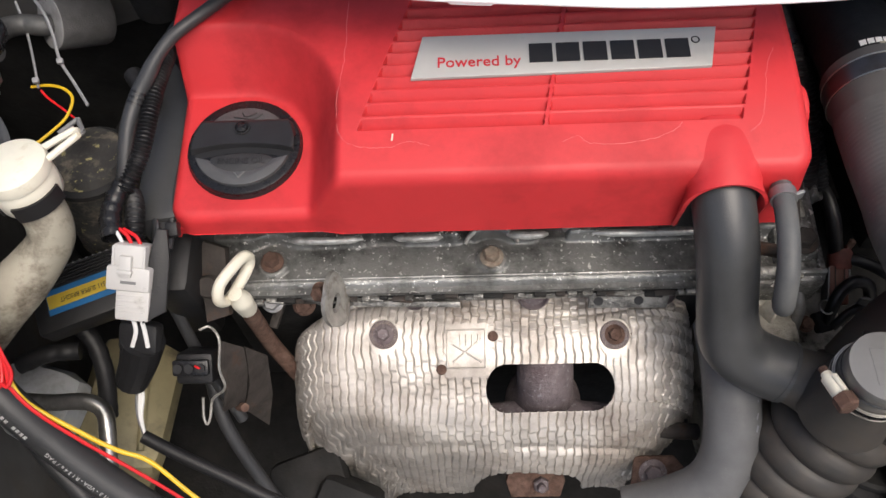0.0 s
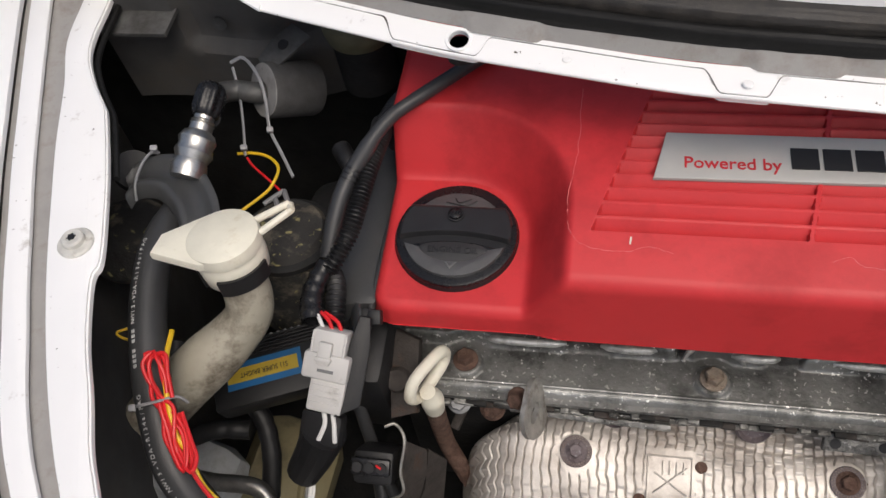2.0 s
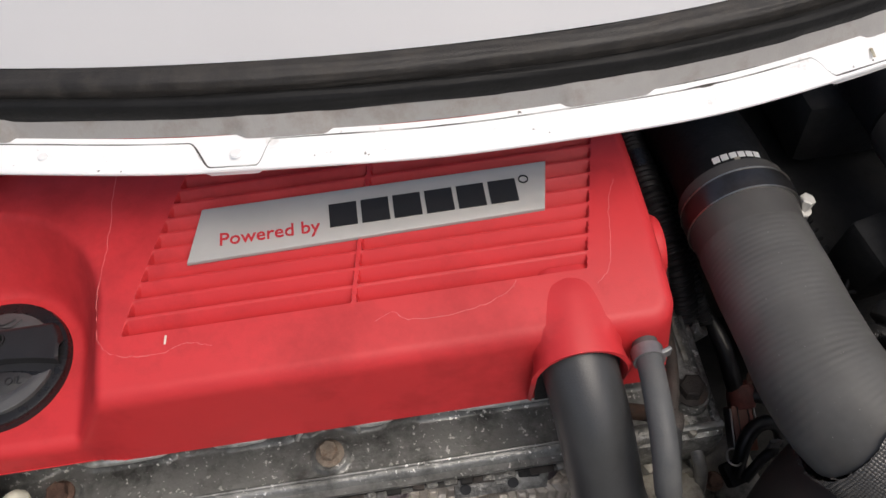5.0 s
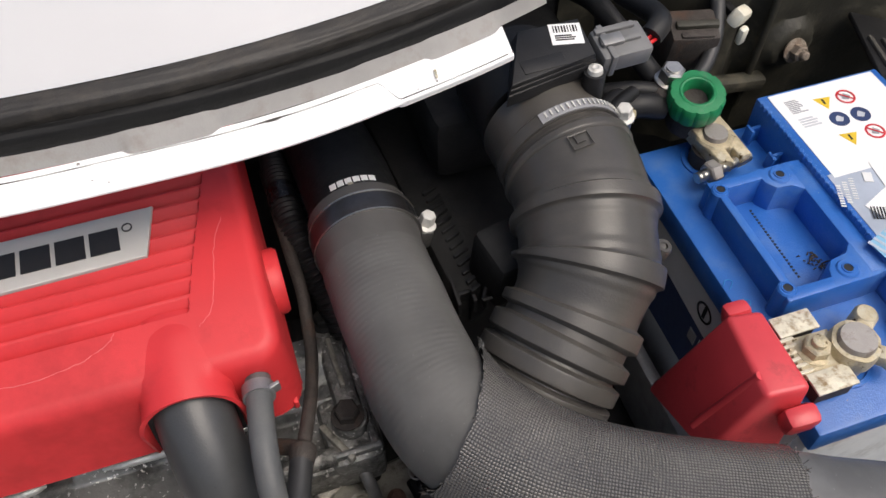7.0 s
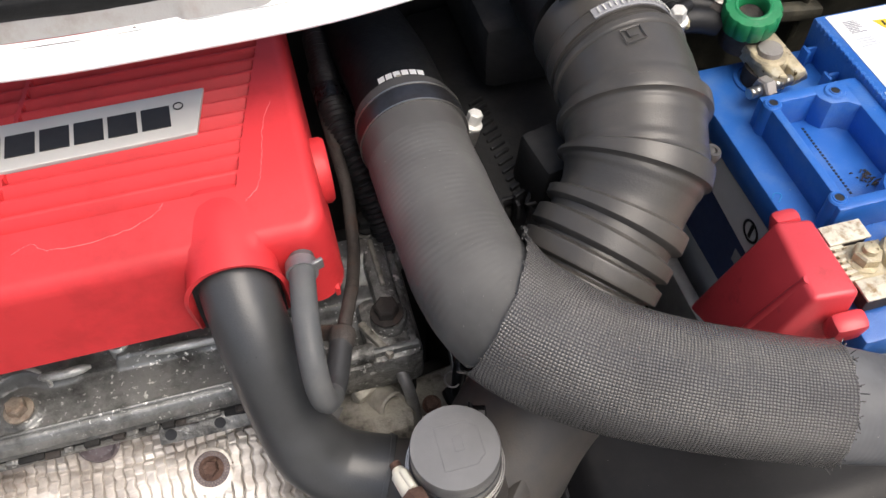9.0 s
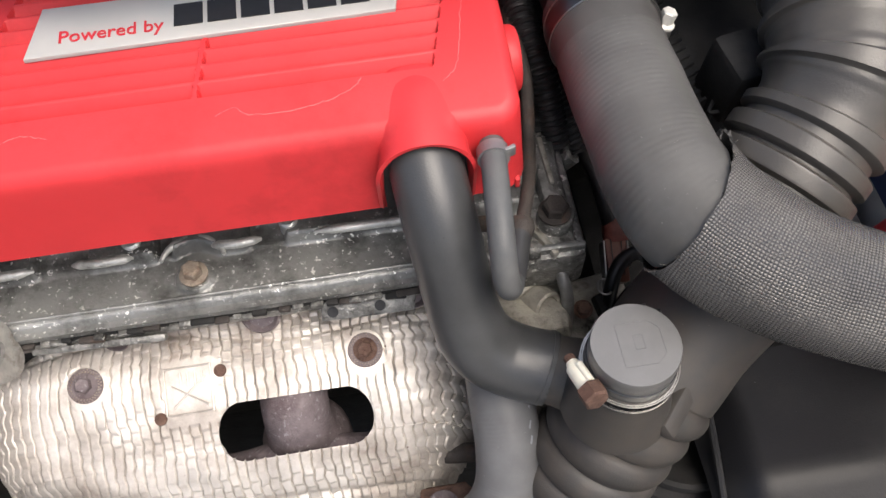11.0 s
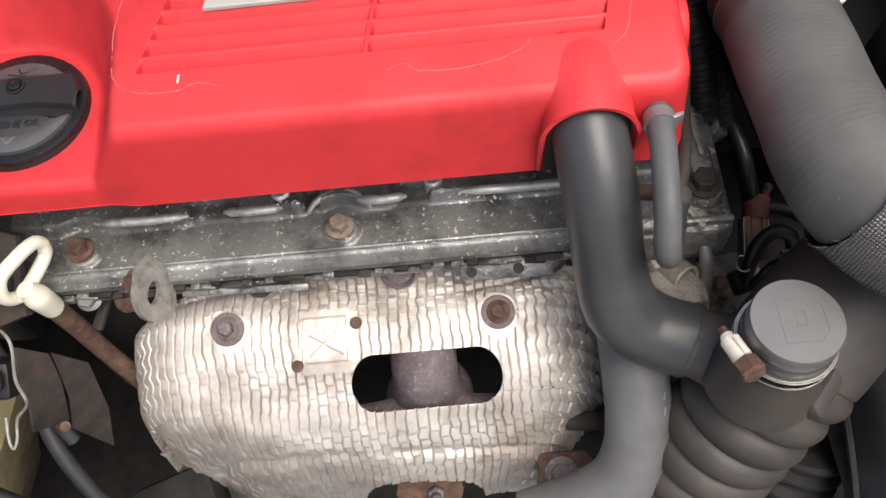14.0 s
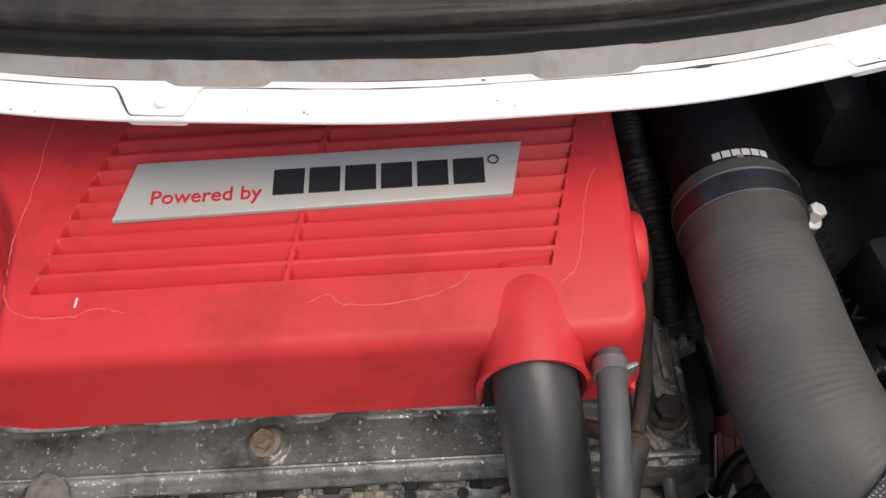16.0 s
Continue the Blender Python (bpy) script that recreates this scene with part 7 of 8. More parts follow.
    part("back_lug", box((0.014, 0.010, 0.014), (0.3945, 0.2275, 0.8445), (-14, -6, -4), 0.0035), M_REDCAP, red)
    part("front_lug", box((0.017, 0.011, 0.016), (0.3965, 0.1705, 0.8375), (10, -6, -4), 0.0035), M_REDCAP, red)
    part("side_bead", tube([(0.3830, 0.1905, 0.8525), (0.3675, 0.1985, 0.795)], 0.0022, 10, 0.004, 1), M_REDCAP, red)
    # tray and clamp rail
    tray = thing("battery_tray", "black steel battery tray", "tray")
    part("base", box((0.20, 0.21, 0.012), (0.487, 0.258, 0.668), (0, 0, 0), 0.003), M_SHADE, tray)
    part("front_rail", box((0.20, 0.010, 0.030), (0.490, 0.152, 0.690), (0, 0, 0), 0.003), M_BATWHITE, tray, "pale front rail")
    part("inner_rail", box((0.010, 0.20, 0.060), (0.390, 0.270, 0.700), (0, 0, 0), 0.003), M_GREYSTEEL, tray)


build_battery()


def build_right_wall():
    """Pressed inner wing behind and beside the battery."""
    w = thing("inner_wing", "mossy stained inner wing pressing behind the battery", "car body panel")

    def press(x, s):
        y = 0.424 + 0.045 * (1 - step(x, 0.42, 0.47)) - 0.012 * step(x, 0.514, 0.524) - 0.010 * step(x, 0.468, 0.480) * (1 - step(x, 0.500, 0.512)) - 0.04 * (s - 0.08)
        y -= 0.008 * (1 - step(math.hypot(x - 0.5435, s - 0.078), 0.014, 0.020))
        y += 0.003 * noise.noise((x * 28, s * 28, 3)) - 0.25 * max(0.0, x - 0.565)
        return (x, y, 0.76 + s)
    bm = sheet(lines((0.40, 0.66, 0.003)), lines((0.0, 0.17, 0.004)), press)
    bmesh.ops.solidify(bm, geom=bm.faces[:], thickness=0.002)
    part("back_panel", bm, M_WALLGREEN, w)
    part("seam_bead", tube([(0.519, 0.4105, 0.79), (0.5195, 0.4090, 0.83), (0.5200, 0.4080, 0.87), (0.5205, 0.4070, 0.92)], 0.0026, 10, 0.004), M_WALLGREEN, w)
    part("lower_flange", box((0.12, 0.012, 0.010), (0.470, 0.4080, 0.8200), (0, 6, -2), 0.003), M_WALLGREEN, w)
    bolt("wing_nut_bolt", "rusty bolt on the stained inner wing", (0.5435, 0.4020, 0.8380), (0, -0.95, 0.3), 0.0055, 0.007, M_RUSTPALE, 0.0085, 0.005)
    grille = thing("wing_vent", "dusty black plastic vent panel beside the battery", "vent")
    m = pose(0.5850, 0.335, 0.850, 0, 14, -18)
    part("panel", moved(box((0.056, 0.13, 0.004), (0, 0, 0), bevel=0.0015), m), M_BLACK, grille)
    for k in range(9):
        part("slat", moved(box((0.0035, 0.030, 0.003), (-0.022 + 0.010 * (k % 5), -0.012 + 0.036 * (k // 5), 0.003), (0, 0, 8), bevel=0.001), m), M_WALL, grille)
    clip = thing("loom_clip", "off-white plastic loom clip on the bulkhead", "clip")
    part("clip", box((0.014, 0.009, 0.012), (0.4840, 0.396, 0.884), (20, 15, 30), 0.003), M_CREAM, clip)
    part("tail", box((0.006, 0.005, 0.014), (0.4870, 0.392, 0.872), (10, -10, 15), 0.002), M_CREAM, clip)
    part("stem", box((0.006, 0.030, 0.006), (0.4855, 0.411, 0.880), (0, 0, 0), 0.002), M_BLACK, clip)
    blk = thing("relay_block", "brown-black rusted relay block beside the earth cable", "relay")
    part("block", box((0.030, 0.024, 0.060), (0.4560, 0.404, 0.855), (12, 0, -14), 0.003), M_RUSTDARK, blk)
    part("face", box((0.020, 0.004, 0.022), (0.4535, 0.3915, 0.873), (12, 0, -14), 0.001), M_RUSTDARK, blk)
    part("cap_ridge", box((0.026, 0.005, 0.006), (0.4555, 0.396, 0.884), (12, 0, -14), 0.001), M_WALLGREEN, blk)
    loom = thing("battery_loom", "black taped wiring beside the intake duct", "wiring")
    for pts, r in (((((0.378, 0.362, 0.865), (0.390, 0.368, 0.868), (0.402, 0.374, 0.862), (0.415, 0.382, 0.85))), 0.006), (((0.372, 0.345, 0.872), (0.385, 0.356, 0.876), (0.40, 0.365, 0.874)), 0.004),
                   (((0.376, 0.38, 0.88), (0.39, 0.39, 0.885), (0.405, 0.42, 0.882)), 0.005)):
        part("cable", tube(pts, r, 12, 0.003), M_BLACK, loom)
    part("blue_clip", box((0.009, 0.005, 0.004), (0.3850, 0.3440, 0.880), (20, 0, -20), 0.001), M_TANKOLD, loom)


build_right_wall()


# ---- washer filler, cables and clutter beside the timing cover ----
def build_left_side():
    timing = thing("timing_cover", "black plastic timing cover beside the engine", "timing cover")
    part("upper", box((0.030, 0.150, 0.10), (-0.1900, 0.335, 0.793), (0, -6, 2), 0.007), M_PIPE, timing)
    part("lower", box((0.026, 0.045, 0.10), (-0.1890, 0.254, 0.777), (10, 4, 0), 0.006), M_BLACK, timing)
    part("edge_bead", tube([(-0.1790, 0.395, 0.845), (-0.180, 0.33, 0.845), (-0.1815, 0.28, 0.842), (-0.183, 0.245, 0.834)], 0.0022, 10, 0.004), M_PIPE, timing)
    brk = thing("engine_end_bracket", "grimy cast bracket with a worn bolt at the engine's end", "bracket")
    part("plate", plate([(-0.006, -0.028), (0.010, -0.024), (0.012, 0.018), (-0.002, 0.024), (-0.007, 0.016)], 0.006, facing((-0.1690, 0.2485, 0.792), (-0.1, -0.55, 0.8)), 0.0015), M_RUSTDARK, brk)
    part("bolt", lathe([(0.0075, 0.006), (0.0075, 0.009), (0.006, 0.011), (0, 0.0105)], facing((-0.1690, 0.2440, 0.790), (-0.1, -0.55, 0.8)), 20), M_RUSTDARK, brk)
    clip = thing("loom_bracket", "black plastic loom bracket standing beside the connector", "bracket")
    part("blade", plate([(-0.004, -0.028), (0.008, -0.020), (0.007, 0.010), (0.004, 0.026), (-0.002, 0.026), (-0.004, 0.010)], 0.003, facing((-0.1825, 0.2215, 0.8465), (0.25, -0.6, 0.9)), 0.0008), M_BLACK, clip)
    part("tab", box((0.007, 0.008, 0.008), (-0.1745, 0.2470, 0.853), (30, 0, 5), 0.001), M_BLACK, clip)
    # oil dipstick
    dip = thing("oil_dipstick", "off-white plastic dipstick loop on a rusty tube", "dipstick")
    axis, tall = Vector((0.85, -0.45, 0.0)).normalized(), Vector((0.45, 0.85, 0.04))
    tall = (tall - axis * tall.dot(axis)).normalized()
    m = Matrix.Translation((-0.1525, 0.2355, 0.8075)) @ Matrix((tall.cross(axis), tall, axis)).transposed().to_4x4()
    loop = [(0.0, 0.020), (0.0060, 0.017), (0.0095, 0.005), (0.0095, -0.007), (0.0, -0.0125), (-0.0095, -0.007), (-0.0095, 0.005), (-0.0060, 0.017), (0.0, 0.020)]
    line = curve_through([m @ Vector((*p, 0)) for p in loop], 8)
    part("handle", tube(line, 0.0036, 14, 0.0015, 0), M_CREAM, dip)
    part("stem", tube([(-0.1500, 0.2300, 0.8040), (-0.1490, 0.2310, 0.7930), (-0.1500, 0.2340, 0.7760)], lambda s, g: 0.0046 + 0.0028 * step(s, 0.0, 0.40) - 0.0012 * s, 16, 0.002), M_CREAM, dip)
    part("guide_tube", tube([(-0.1500, 0.2340, 0.777), (-0.1508, 0.2370, 0.745), (-0.1490, 0.2365, 0.715), (-0.1410, 0.2310, 0.690), (-0.130, 0.224, 0.66)], 0.0058, 14, 0.003), M_RUST, dip, "rusty guide tube")
    part("stay", box((0.006, 0.022, 0.004), (-0.139, 0.247, 0.742), (20, 0, -20), 0.001), M_RUSTDARK, dip)
    eye = thing("lifting_eye", "grey steel engine lifting eye", "lifting eye")
    b = bmesh.new()
    corners = [(-0.0150, 0.0180), (-0.0150, 0.0), (-0.0110, -0.0110), (0.0, -0.0165), (0.0120, -0.0130), (0.0205, -0.0040), (0.0190, 0.0050), (0.0080, 0.0115), (-0.0060, 0.0190)]
    sweep = curve_through([(math.atan2(y, x) % (2 * math.pi), math.hypot(x, y), 0) for x, y in corners], 1)
    polar = sorted((p.x % (2 * math.pi), p.y) for p in sweep)
    polar = [(polar[-1][0] - 2 * math.pi, polar[-1][1]), *polar, (polar[0][0] + 2 * math.pi, polar[0][1])]
    outer, inner = [], []
    for k in range(40):
        a = 2 * math.pi * k / 40
        j = max(i for i in range(len(polar) - 1) if polar[i][0] <= a)
        f = (a - polar[j][0]) / max(1e-9, polar[j + 1][0] - polar[j][0])
        r = polar[j][1] + (polar[j + 1][1] - polar[j][1]) * f
        outer.append(b.verts.new((r * math.cos(a), r * math.sin(a), 0.0012 * math.cos(a))))
        inner.append(b.verts.new((0.0056 * math.cos(a), 0.0074 * math.sin(a), 0)))
    for k in range(40):
        b.faces.new((outer[k], outer[(k + 1) % 40], inner[(k + 1) % 40], inner[k]))
    bmesh.ops.recalc_face_normals(b, faces=b.faces[:])
    bmesh.ops.solidify(b, geom=b.faces[:], thickness=0.0030)
    b.transform(facing((-0.0905, 0.2310, 0.7870), (0.95, -0.22, 0.20), 4) @ Matrix.Diagonal((0.9, 0.88, 1, 1)))
    part("eye", b, M_EYESTEEL, eye)
    bolt("bracket_bolt", "rusty bolt behind the lifting eye", (-0.1005, 0.2395, 0.786), (-0.3, -0.6, 0.6), 0.005, 0.006, M_RUST, 0.0068)
    bolt("bracket_bolt", "rusty bolt under the cam cover", (-0.118, 0.2455, 0.757), (0, -0.6, 0.8), 0.0058, 0.006, M_RUST, 0.0078)
    bolt("bracket_bolt", "zinc bolt under the cam cover", (-0.138, 0.2455, 0.762), (0, -0.5, 0.8), 0.0055, 0.005, M_GREYSTEEL, 0.0075)
    # rusty plate bracket with the oxygen sensor plug
    sb = thing("sensor_bracket", "dark stamped steel bracket with rusty edges", "bracket")
    def bent(name, quads, material, thick=0.0018):
        """A folded steel sheet: rows of two or more places, joined in order."""
        b = bmesh.new()
        rows3 = [[b.verts.new(p) for p in row] for row in quads]
        for lo, hi in zip(rows3, rows3[1:]):
            for k in range(len(lo) - 1):
                b.faces.new((lo[k], lo[k + 1], hi[k + 1], hi[k]))
        bmesh.ops.recalc_face_normals(b, faces=b.faces[:])
        bmesh.ops.solidify(b, geom=b.faces[:], thickness=thick)
        return part(name, b, material, sb, sharp=25)
    bent("front_face", [[(-0.161, 0.2075, 0.786), (-0.1535, 0.2115, 0.767)], [(-0.1635, 0.195, 0.772), (-0.155, 0.205, 0.748)], [(-0.163, 0.187, 0.758), (-0.160, 0.199, 0.728)], [(-0.170, 0.180, 0.738), (-0.165, 0.195, 0.712)]], M_RUSTDARK)
    bent("brown_face", [[(-0.1525, 0.2125, 0.766), (-0.1455, 0.2180, 0.738)], [(-0.158, 0.202, 0.728), (-0.151, 0.2080, 0.694)], [(-0.168, 0.195, 0.700), (-0.160, 0.1965, 0.660)]], M_RUSTDARK)
    part("edge_lip", tube([(-0.174, 0.213, 0.790), (-0.168, 0.2155, 0.789), (-0.162, 0.208, 0.786), (-0.1642, 0.195, 0.772), (-0.1632, 0.187, 0.759), (-0.1745, 0.1845, 0.746), (-0.1770, 0.176, 0.738), (-0.1795, 0.1715, 0.735), (-0.1812, 0.176, 0.739), (-0.1805, 0.1855, 0.747)],
                              0.0009, 8, 0.0012, 6), M_EYESTEEL, sb, "pale worn edge with its hook")
    part("stud", tube([(-0.166, 0.190, 0.716), (-0.160, 0.187, 0.722)], 0.0030, 10, 0.002, 1), M_RUST, sb)
    lam = thing("oxygen_sensor_plug", "black three-way wiring plug on the bracket", "connector")
    part("body", box((0.024, 0.020, 0.026), (-0.1810, 0.2030, 0.7590), (34, 0, 0), 0.003), M_BLACK, lam)
    part("face", box((0.023, 0.010, 0.004), (-0.1810, 0.1945, 0.7750), (34, 0, 0), 0.0015), M_CAP, lam)
    for dx in (-0.007, 0.0, 0.007):
        part("socket", lathe([(0.0022, 0), (0.0030, 0), (0.0030, 0.0015), (0.0022, 0.0015)], facing((-0.1810 + dx, 0.1930, 0.7775), (0, -0.55, 0.84)), 14), M_BLACK, lam)
    part("red_pin", box((0.004, 0.0014, 0.0014), (-0.1755, 0.1930, 0.7795), (30, 0, -30), 0.0005), M_WIRERED, lam)
    # grey two-part connector with its wires and boot
    con = thing("wiring_connector", "pale grey plastic wiring connector with a locking tab", "connector")
    m = facing((-0.1960, 0.2190, 0.8455), (0.05, -0.62, 0.78), -6)
    part("upper_half", moved(box((0.0185, 0.022, 0.014), (0, 0.010, 0), bevel=0.0016), m), M_GREYCONN, con)
    part("shroud", moved(box((0.0245, 0.014, 0.017), (0.0005, 0.002, 0), bevel=0.0018), m), M_GREYCONN, con)
    part("lower_half", moved(box((0.019, 0.020, 0.014), (0.003, -0.012, -0.0005), bevel=0.0016), m), M_GREYCONN, con)
    part("lock_tab", moved(box((0.007, 0.012, 0.004), (-0.001, 0.009, 0.008), bevel=0.0008), m), M_GREYCONN, con)
    part("lock_bar", moved(box((0.0085, 0.0025, 0.003), (-0.001, 0.006, 0.0095), bevel=0.0006), m), M_GREYCONN, con)
    for k in range(4):
        part("grip_rib", moved(box((0.0150, 0.0010, 0.0008), (0.002, -0.0075 - 0.0032 * k, 0.0068), bevel=0.0003), m), M_GREYCONN, con)
    for dx in (-0.0085, 0.0085):
        part("edge_rail", moved(box((0.0016, 0.018, 0.0016), (dx, 0.011, 0.0068), bevel=0.0005), m), M_GREYCONN, con)
    part("latch_slot", moved(box((0.0085, 0.0016, 0.0010), (0.001, 0.0002, 0.0084), bevel=0.0), m), M_MIDGREY, con)
    part("side_wing", moved(box((0.005, 0.022, 0.004), (0.013, -0.006, -0.002), bevel=0.001), m), M_GREYCONN, con)
    for k, material in enumerate((M_WIREWHITE, M_WIRERED, M_WIRERED)):
        a = m @ Vector((-0.006 + 0.005 * k, 0.020, 0.0))
        part("wire", tube([a, a + Vector((-0.003, 0.005, 0.002)), a + Vector((-0.007 - 0.002 * k, 0.010, 0.002))], 0.0011, 8, 0.002), material, con)
    for k in range(2):
        a = m @ Vector((0.0015 + 0.005 * k, -0.021, 0.0))
        part("wire", tube([a, a + Vector((0.001, -0.006, -0.006)), a + Vector((-0.003 + 0.004 * k, -0.012, -0.014))], 0.0013, 8, 0.002), M_WIREWHITE, con)
    boot = thing("black_plug", "black plug with a fluted body hanging on its cable", "connector")
    part("top", box((0.026, 0.020, 0.012), (-0.2085, 0.2085, 0.792), (38, 0, -8), 0.004), M_BLACK, boot)
    part("body", tube([(-0.2085, 0.2080, 0.788), (-0.2170, 0.2010, 0.770), (-0.2260, 0.1940, 0.755)], lambda s, g: 0.0135 - 0.003 * s, 14, 0.004, 4), M_BLACK, boot, sharp=10)
    cab = thing("alternator_cable", "black sheathed cable with white cores", "cable")
    part("sheath", tube([(-0.2170, 0.1620, 0.742), (-0.195, 0.152, 0.735), (-0.165, 0.140, 0.724), (-0.140, 0.130, 0.712), (-0.105, 0.118, 0.695)], 0.0042, 12, 0.003), M_BLACK, cab)
    for k in range(3):
        part("core", tube([(-0.2215, 0.1965, 0.752), (-0.2235 + 0.002 * k, 0.186, 0.748), (-0.2215 + 0.001 * k, 0.174, 0.745), (-0.2160, 0.162, 0.742)], 0.0012, 8, 0.003), M_WIREWHITE if k else M_MIDGREY, cab)
    # harness over the timing cover
    har = thing("engine_harness", "black sheathed harness looping over the timing cover", "wiring")
    part("sheath", tube([(-0.118, 0.402, 0.904), (-0.131, 0.390, 0.906), (-0.148, 0.371, 0.907), (-0.167, 0.353, 0.905), (-0.176, 0.346, 0.902), (-0.184, 0.337, 0.897), (-0.191, 0.328, 0.890), (-0.197, 0.319, 0.884), (-0.202, 0.306, 0.877), (-0.205, 0.293, 0.868), (-0.207, 0.280, 0.858)],
                        lambda s, g: 0.0039 + 0.0009 * step(s, 0.55, 0.62), 16, 0.003), M_RUBBER, har)
    for k in range(3):
        part("tape_ring", tube([(-0.1955 - 0.0012 * k, 0.3212 - 0.0026 * k, 0.8853 - 0.0014 * k), (-0.1960 - 0.0012 * k, 0.3201 - 0.0026 * k, 0.8847 - 0.0014 * k)], 0.0054, 16, 0.001, 1), M_CAP, har)
    part("conduit", tube([(-0.176, 0.400, 0.872), (-0.182, 0.378, 0.880), (-0.185, 0.361, 0.883), (-0.1855, 0.349, 0.883), (-0.188, 0.329, 0.882), (-0.190, 0.311, 0.879), (-0.193, 0.288, 0.873), (-0.198, 0.276, 0.868), (-0.203, 0.268, 0.863)],
                         lambda s, g: 0.0046 + 0.0009 * math.sin(g * 2 * math.pi / 0.00235), 18, 0.00030, 8), M_CONDUIT, har)
    part("lower_conduit", tube([(-0.205, 0.274, 0.850), (-0.2015, 0.268, 0.852), (-0.199, 0.260, 0.853), (-0.197, 0.247, 0.852), (-0.195, 0.236, 0.845)],
                               lambda s, g: 0.0049 + 0.0009 * math.sin(g * 2 * math.pi / 0.0032), 18, 0.0004, 8), M_CONDUIT, har)
    part("tape", tube([(-0.2045, 0.272, 0.864), (-0.2085, 0.262, 0.861), (-0.2095, 0.252, 0.859), (-0.2065, 0.240, 0.8565)], lambda s, g: 0.0050 + 0.0016 * s + 0.0004 * math.sin(g * 900), 14, 0.002, caps=False), M_CAP, har)
    part("clip_disc", lathe([(0, 0), (0.0072, 0), (0.0074, 0.0012), (0.0060, 0.0022), (0, 0.0022)], facing((-0.1850, 0.2483, 0.8500), (-0.90, -0.25, 0.45)), 24), M_PIPE, har)
    part("clip_foot", box((0.007, 0.009, 0.006), (-0.1805, 0.2490, 0.8490), (20, 10, 8), 0.001), M_BLACK, har)
    part("junction", box((0.022, 0.030, 0.020), (-0.178, 0.378, 0.862), (10, 0, -6), 0.003), M_BLACK, har)
    # washer bottle filler
    was = thing("washer_filler", "grubby white washer filler neck with a cream cap", "washer filler")
    part("neck", tube([(-0.2480, 0.2590, 0.886), (-0.2445, 0.2535, 0.874), (-0.2425, 0.2480, 0.862), (-0.2450, 0.2420, 0.852), (-0.2550, 0.2330, 0.843), (-0.268, 0.2235, 0.834), (-0.283, 0.213, 0.823), (-0.305, 0.198, 0.805)],
                      lambda s, g: 0.0128 + 0.0030 * step(s, 0.3, 0.6), 26, 0.003), M_TANK, was)
    m = facing((-0.2490, 0.2605, 0.8930), (-0.05, 0.10, 1), 0)
    part("collar", lathe([(0.0150, -0.020), (0.0178, -0.017), (0.0185, -0.010), (0.0185, -0.002), (0.0172, 0.0), (0, 0)], m, 32), M_CREAM, was)
    for a0, a1 in ((-92, -8), (196, 232)):
        tab = sheet([a0 + (a1 - a0) * k / 14 for k in range(15)], [-0.0175, -0.0165, -0.0150, -0.0120, -0.0085, -0.0070],
                    lambda a, h: tuple(m @ Vector((0.0192 * math.cos(radians(a)), 0.0192 * math.sin(radians(a)), h))))
        bmesh.ops.recalc_face_normals(tab, faces=tab.faces[:])
        bmesh.ops.solidify(tab, geom=tab.faces[:], thickness=0.0014)
        part("dark_tab", tab, M_INK, was, "black tab on the collar")
    cap = part("cap", lathe([(0.0192, 0.0), (0.0196, 0.003), (0.0188, 0.007), (0.0165, 0.0085), (0, 0.0090)], m, 36), M_CREAM, was, "cream hinged cap")
    part("spout_tab", plate([(0.008, 0.016), (-0.012, 0.0165), (-0.034, 0.002), (-0.036, -0.011), (-0.029, -0.013), (-0.008, -0.019), (0.004, -0.018)], 0.005, m @ pose(0, 0, 0.001, 0, 3, 4), 0.0015), M_CREAM, cap)
    for a, b in (((0.012, 0.013), (0.0285, 0.0255)), ((0.018, 0.005), (0.0310, 0.0205)), ((0.0285, 0.0255), (0.0310, 0.0205))):
        part("hinge_strap", tube([m @ Vector((*a, 0.004)), m @ Vector((*b, 0.005))], 0.0020, 8, 0.003, 1), M_CREAM, cap)
    tank = thing("washer_bottle", "yellowed plastic washer bottle deep beside the engine", "bottle")
    part("bottle", box((0.070, 0.11, 0.20), (-0.309, 0.222, 0.565), (0, 24, -4), 0.02), M_TANKOLD, tank)
    part("shoulder", box((0.070, 0.055, 0.14), (-0.338, 0.214, 0.622), (0, 8, -14), 0.02), M_TANKPALE, tank, "pale upper chamber of the bottle")
    part("seam", tube([(-0.262, 0.262, 0.654), (-0.259, 0.222, 0.6545), (-0.256, 0.180, 0.652)], 0.003, 8, 0.004), M_TANKOLD, tank)
    # lamp ballast with its label
    box_ = thing("lamp_ballast", "dark finned ballast box with a blue and yellow label", "ballast")
    m = facing((-0.2550, 0.2500, 0.7810), (0.0, -0.22, 1), 20)
    part("case", moved(box((0.076, 0.042, 0.020), (0, 0, -0.010), bevel=0.002), m), M_BLACK, box_)
    label = part("label", moved(box((0.048, 0.017, 0.0004), (-0.004, -0.002, 0.0003), bevel=0), m), M_BLUEDIM, box_, "blue label with a yellow band")
    part("band", moved(box((0.045, 0.0090, 0.0004), (-0.005, -0.002, 0.0006), bevel=0), m), M_YELLOWDIM, label)
    lettering("S11 SUPER BRIGHT", 0.0046, 0.0001, m @ Matrix.Translation((-0.004, -0.0022, 0.001)) @ Matrix.Rotation(math.pi, 4, "Z"), M_INK, label, "lettering", "dark upside-down lettering", 0.8)
    for k in range(5):
        part("fin", moved(box((0.074, 0.0013, 0.002), (0, 0.0095 + 0.0022 * k, 0.0008), bevel=0.0004), m), M_BLACK, box_)
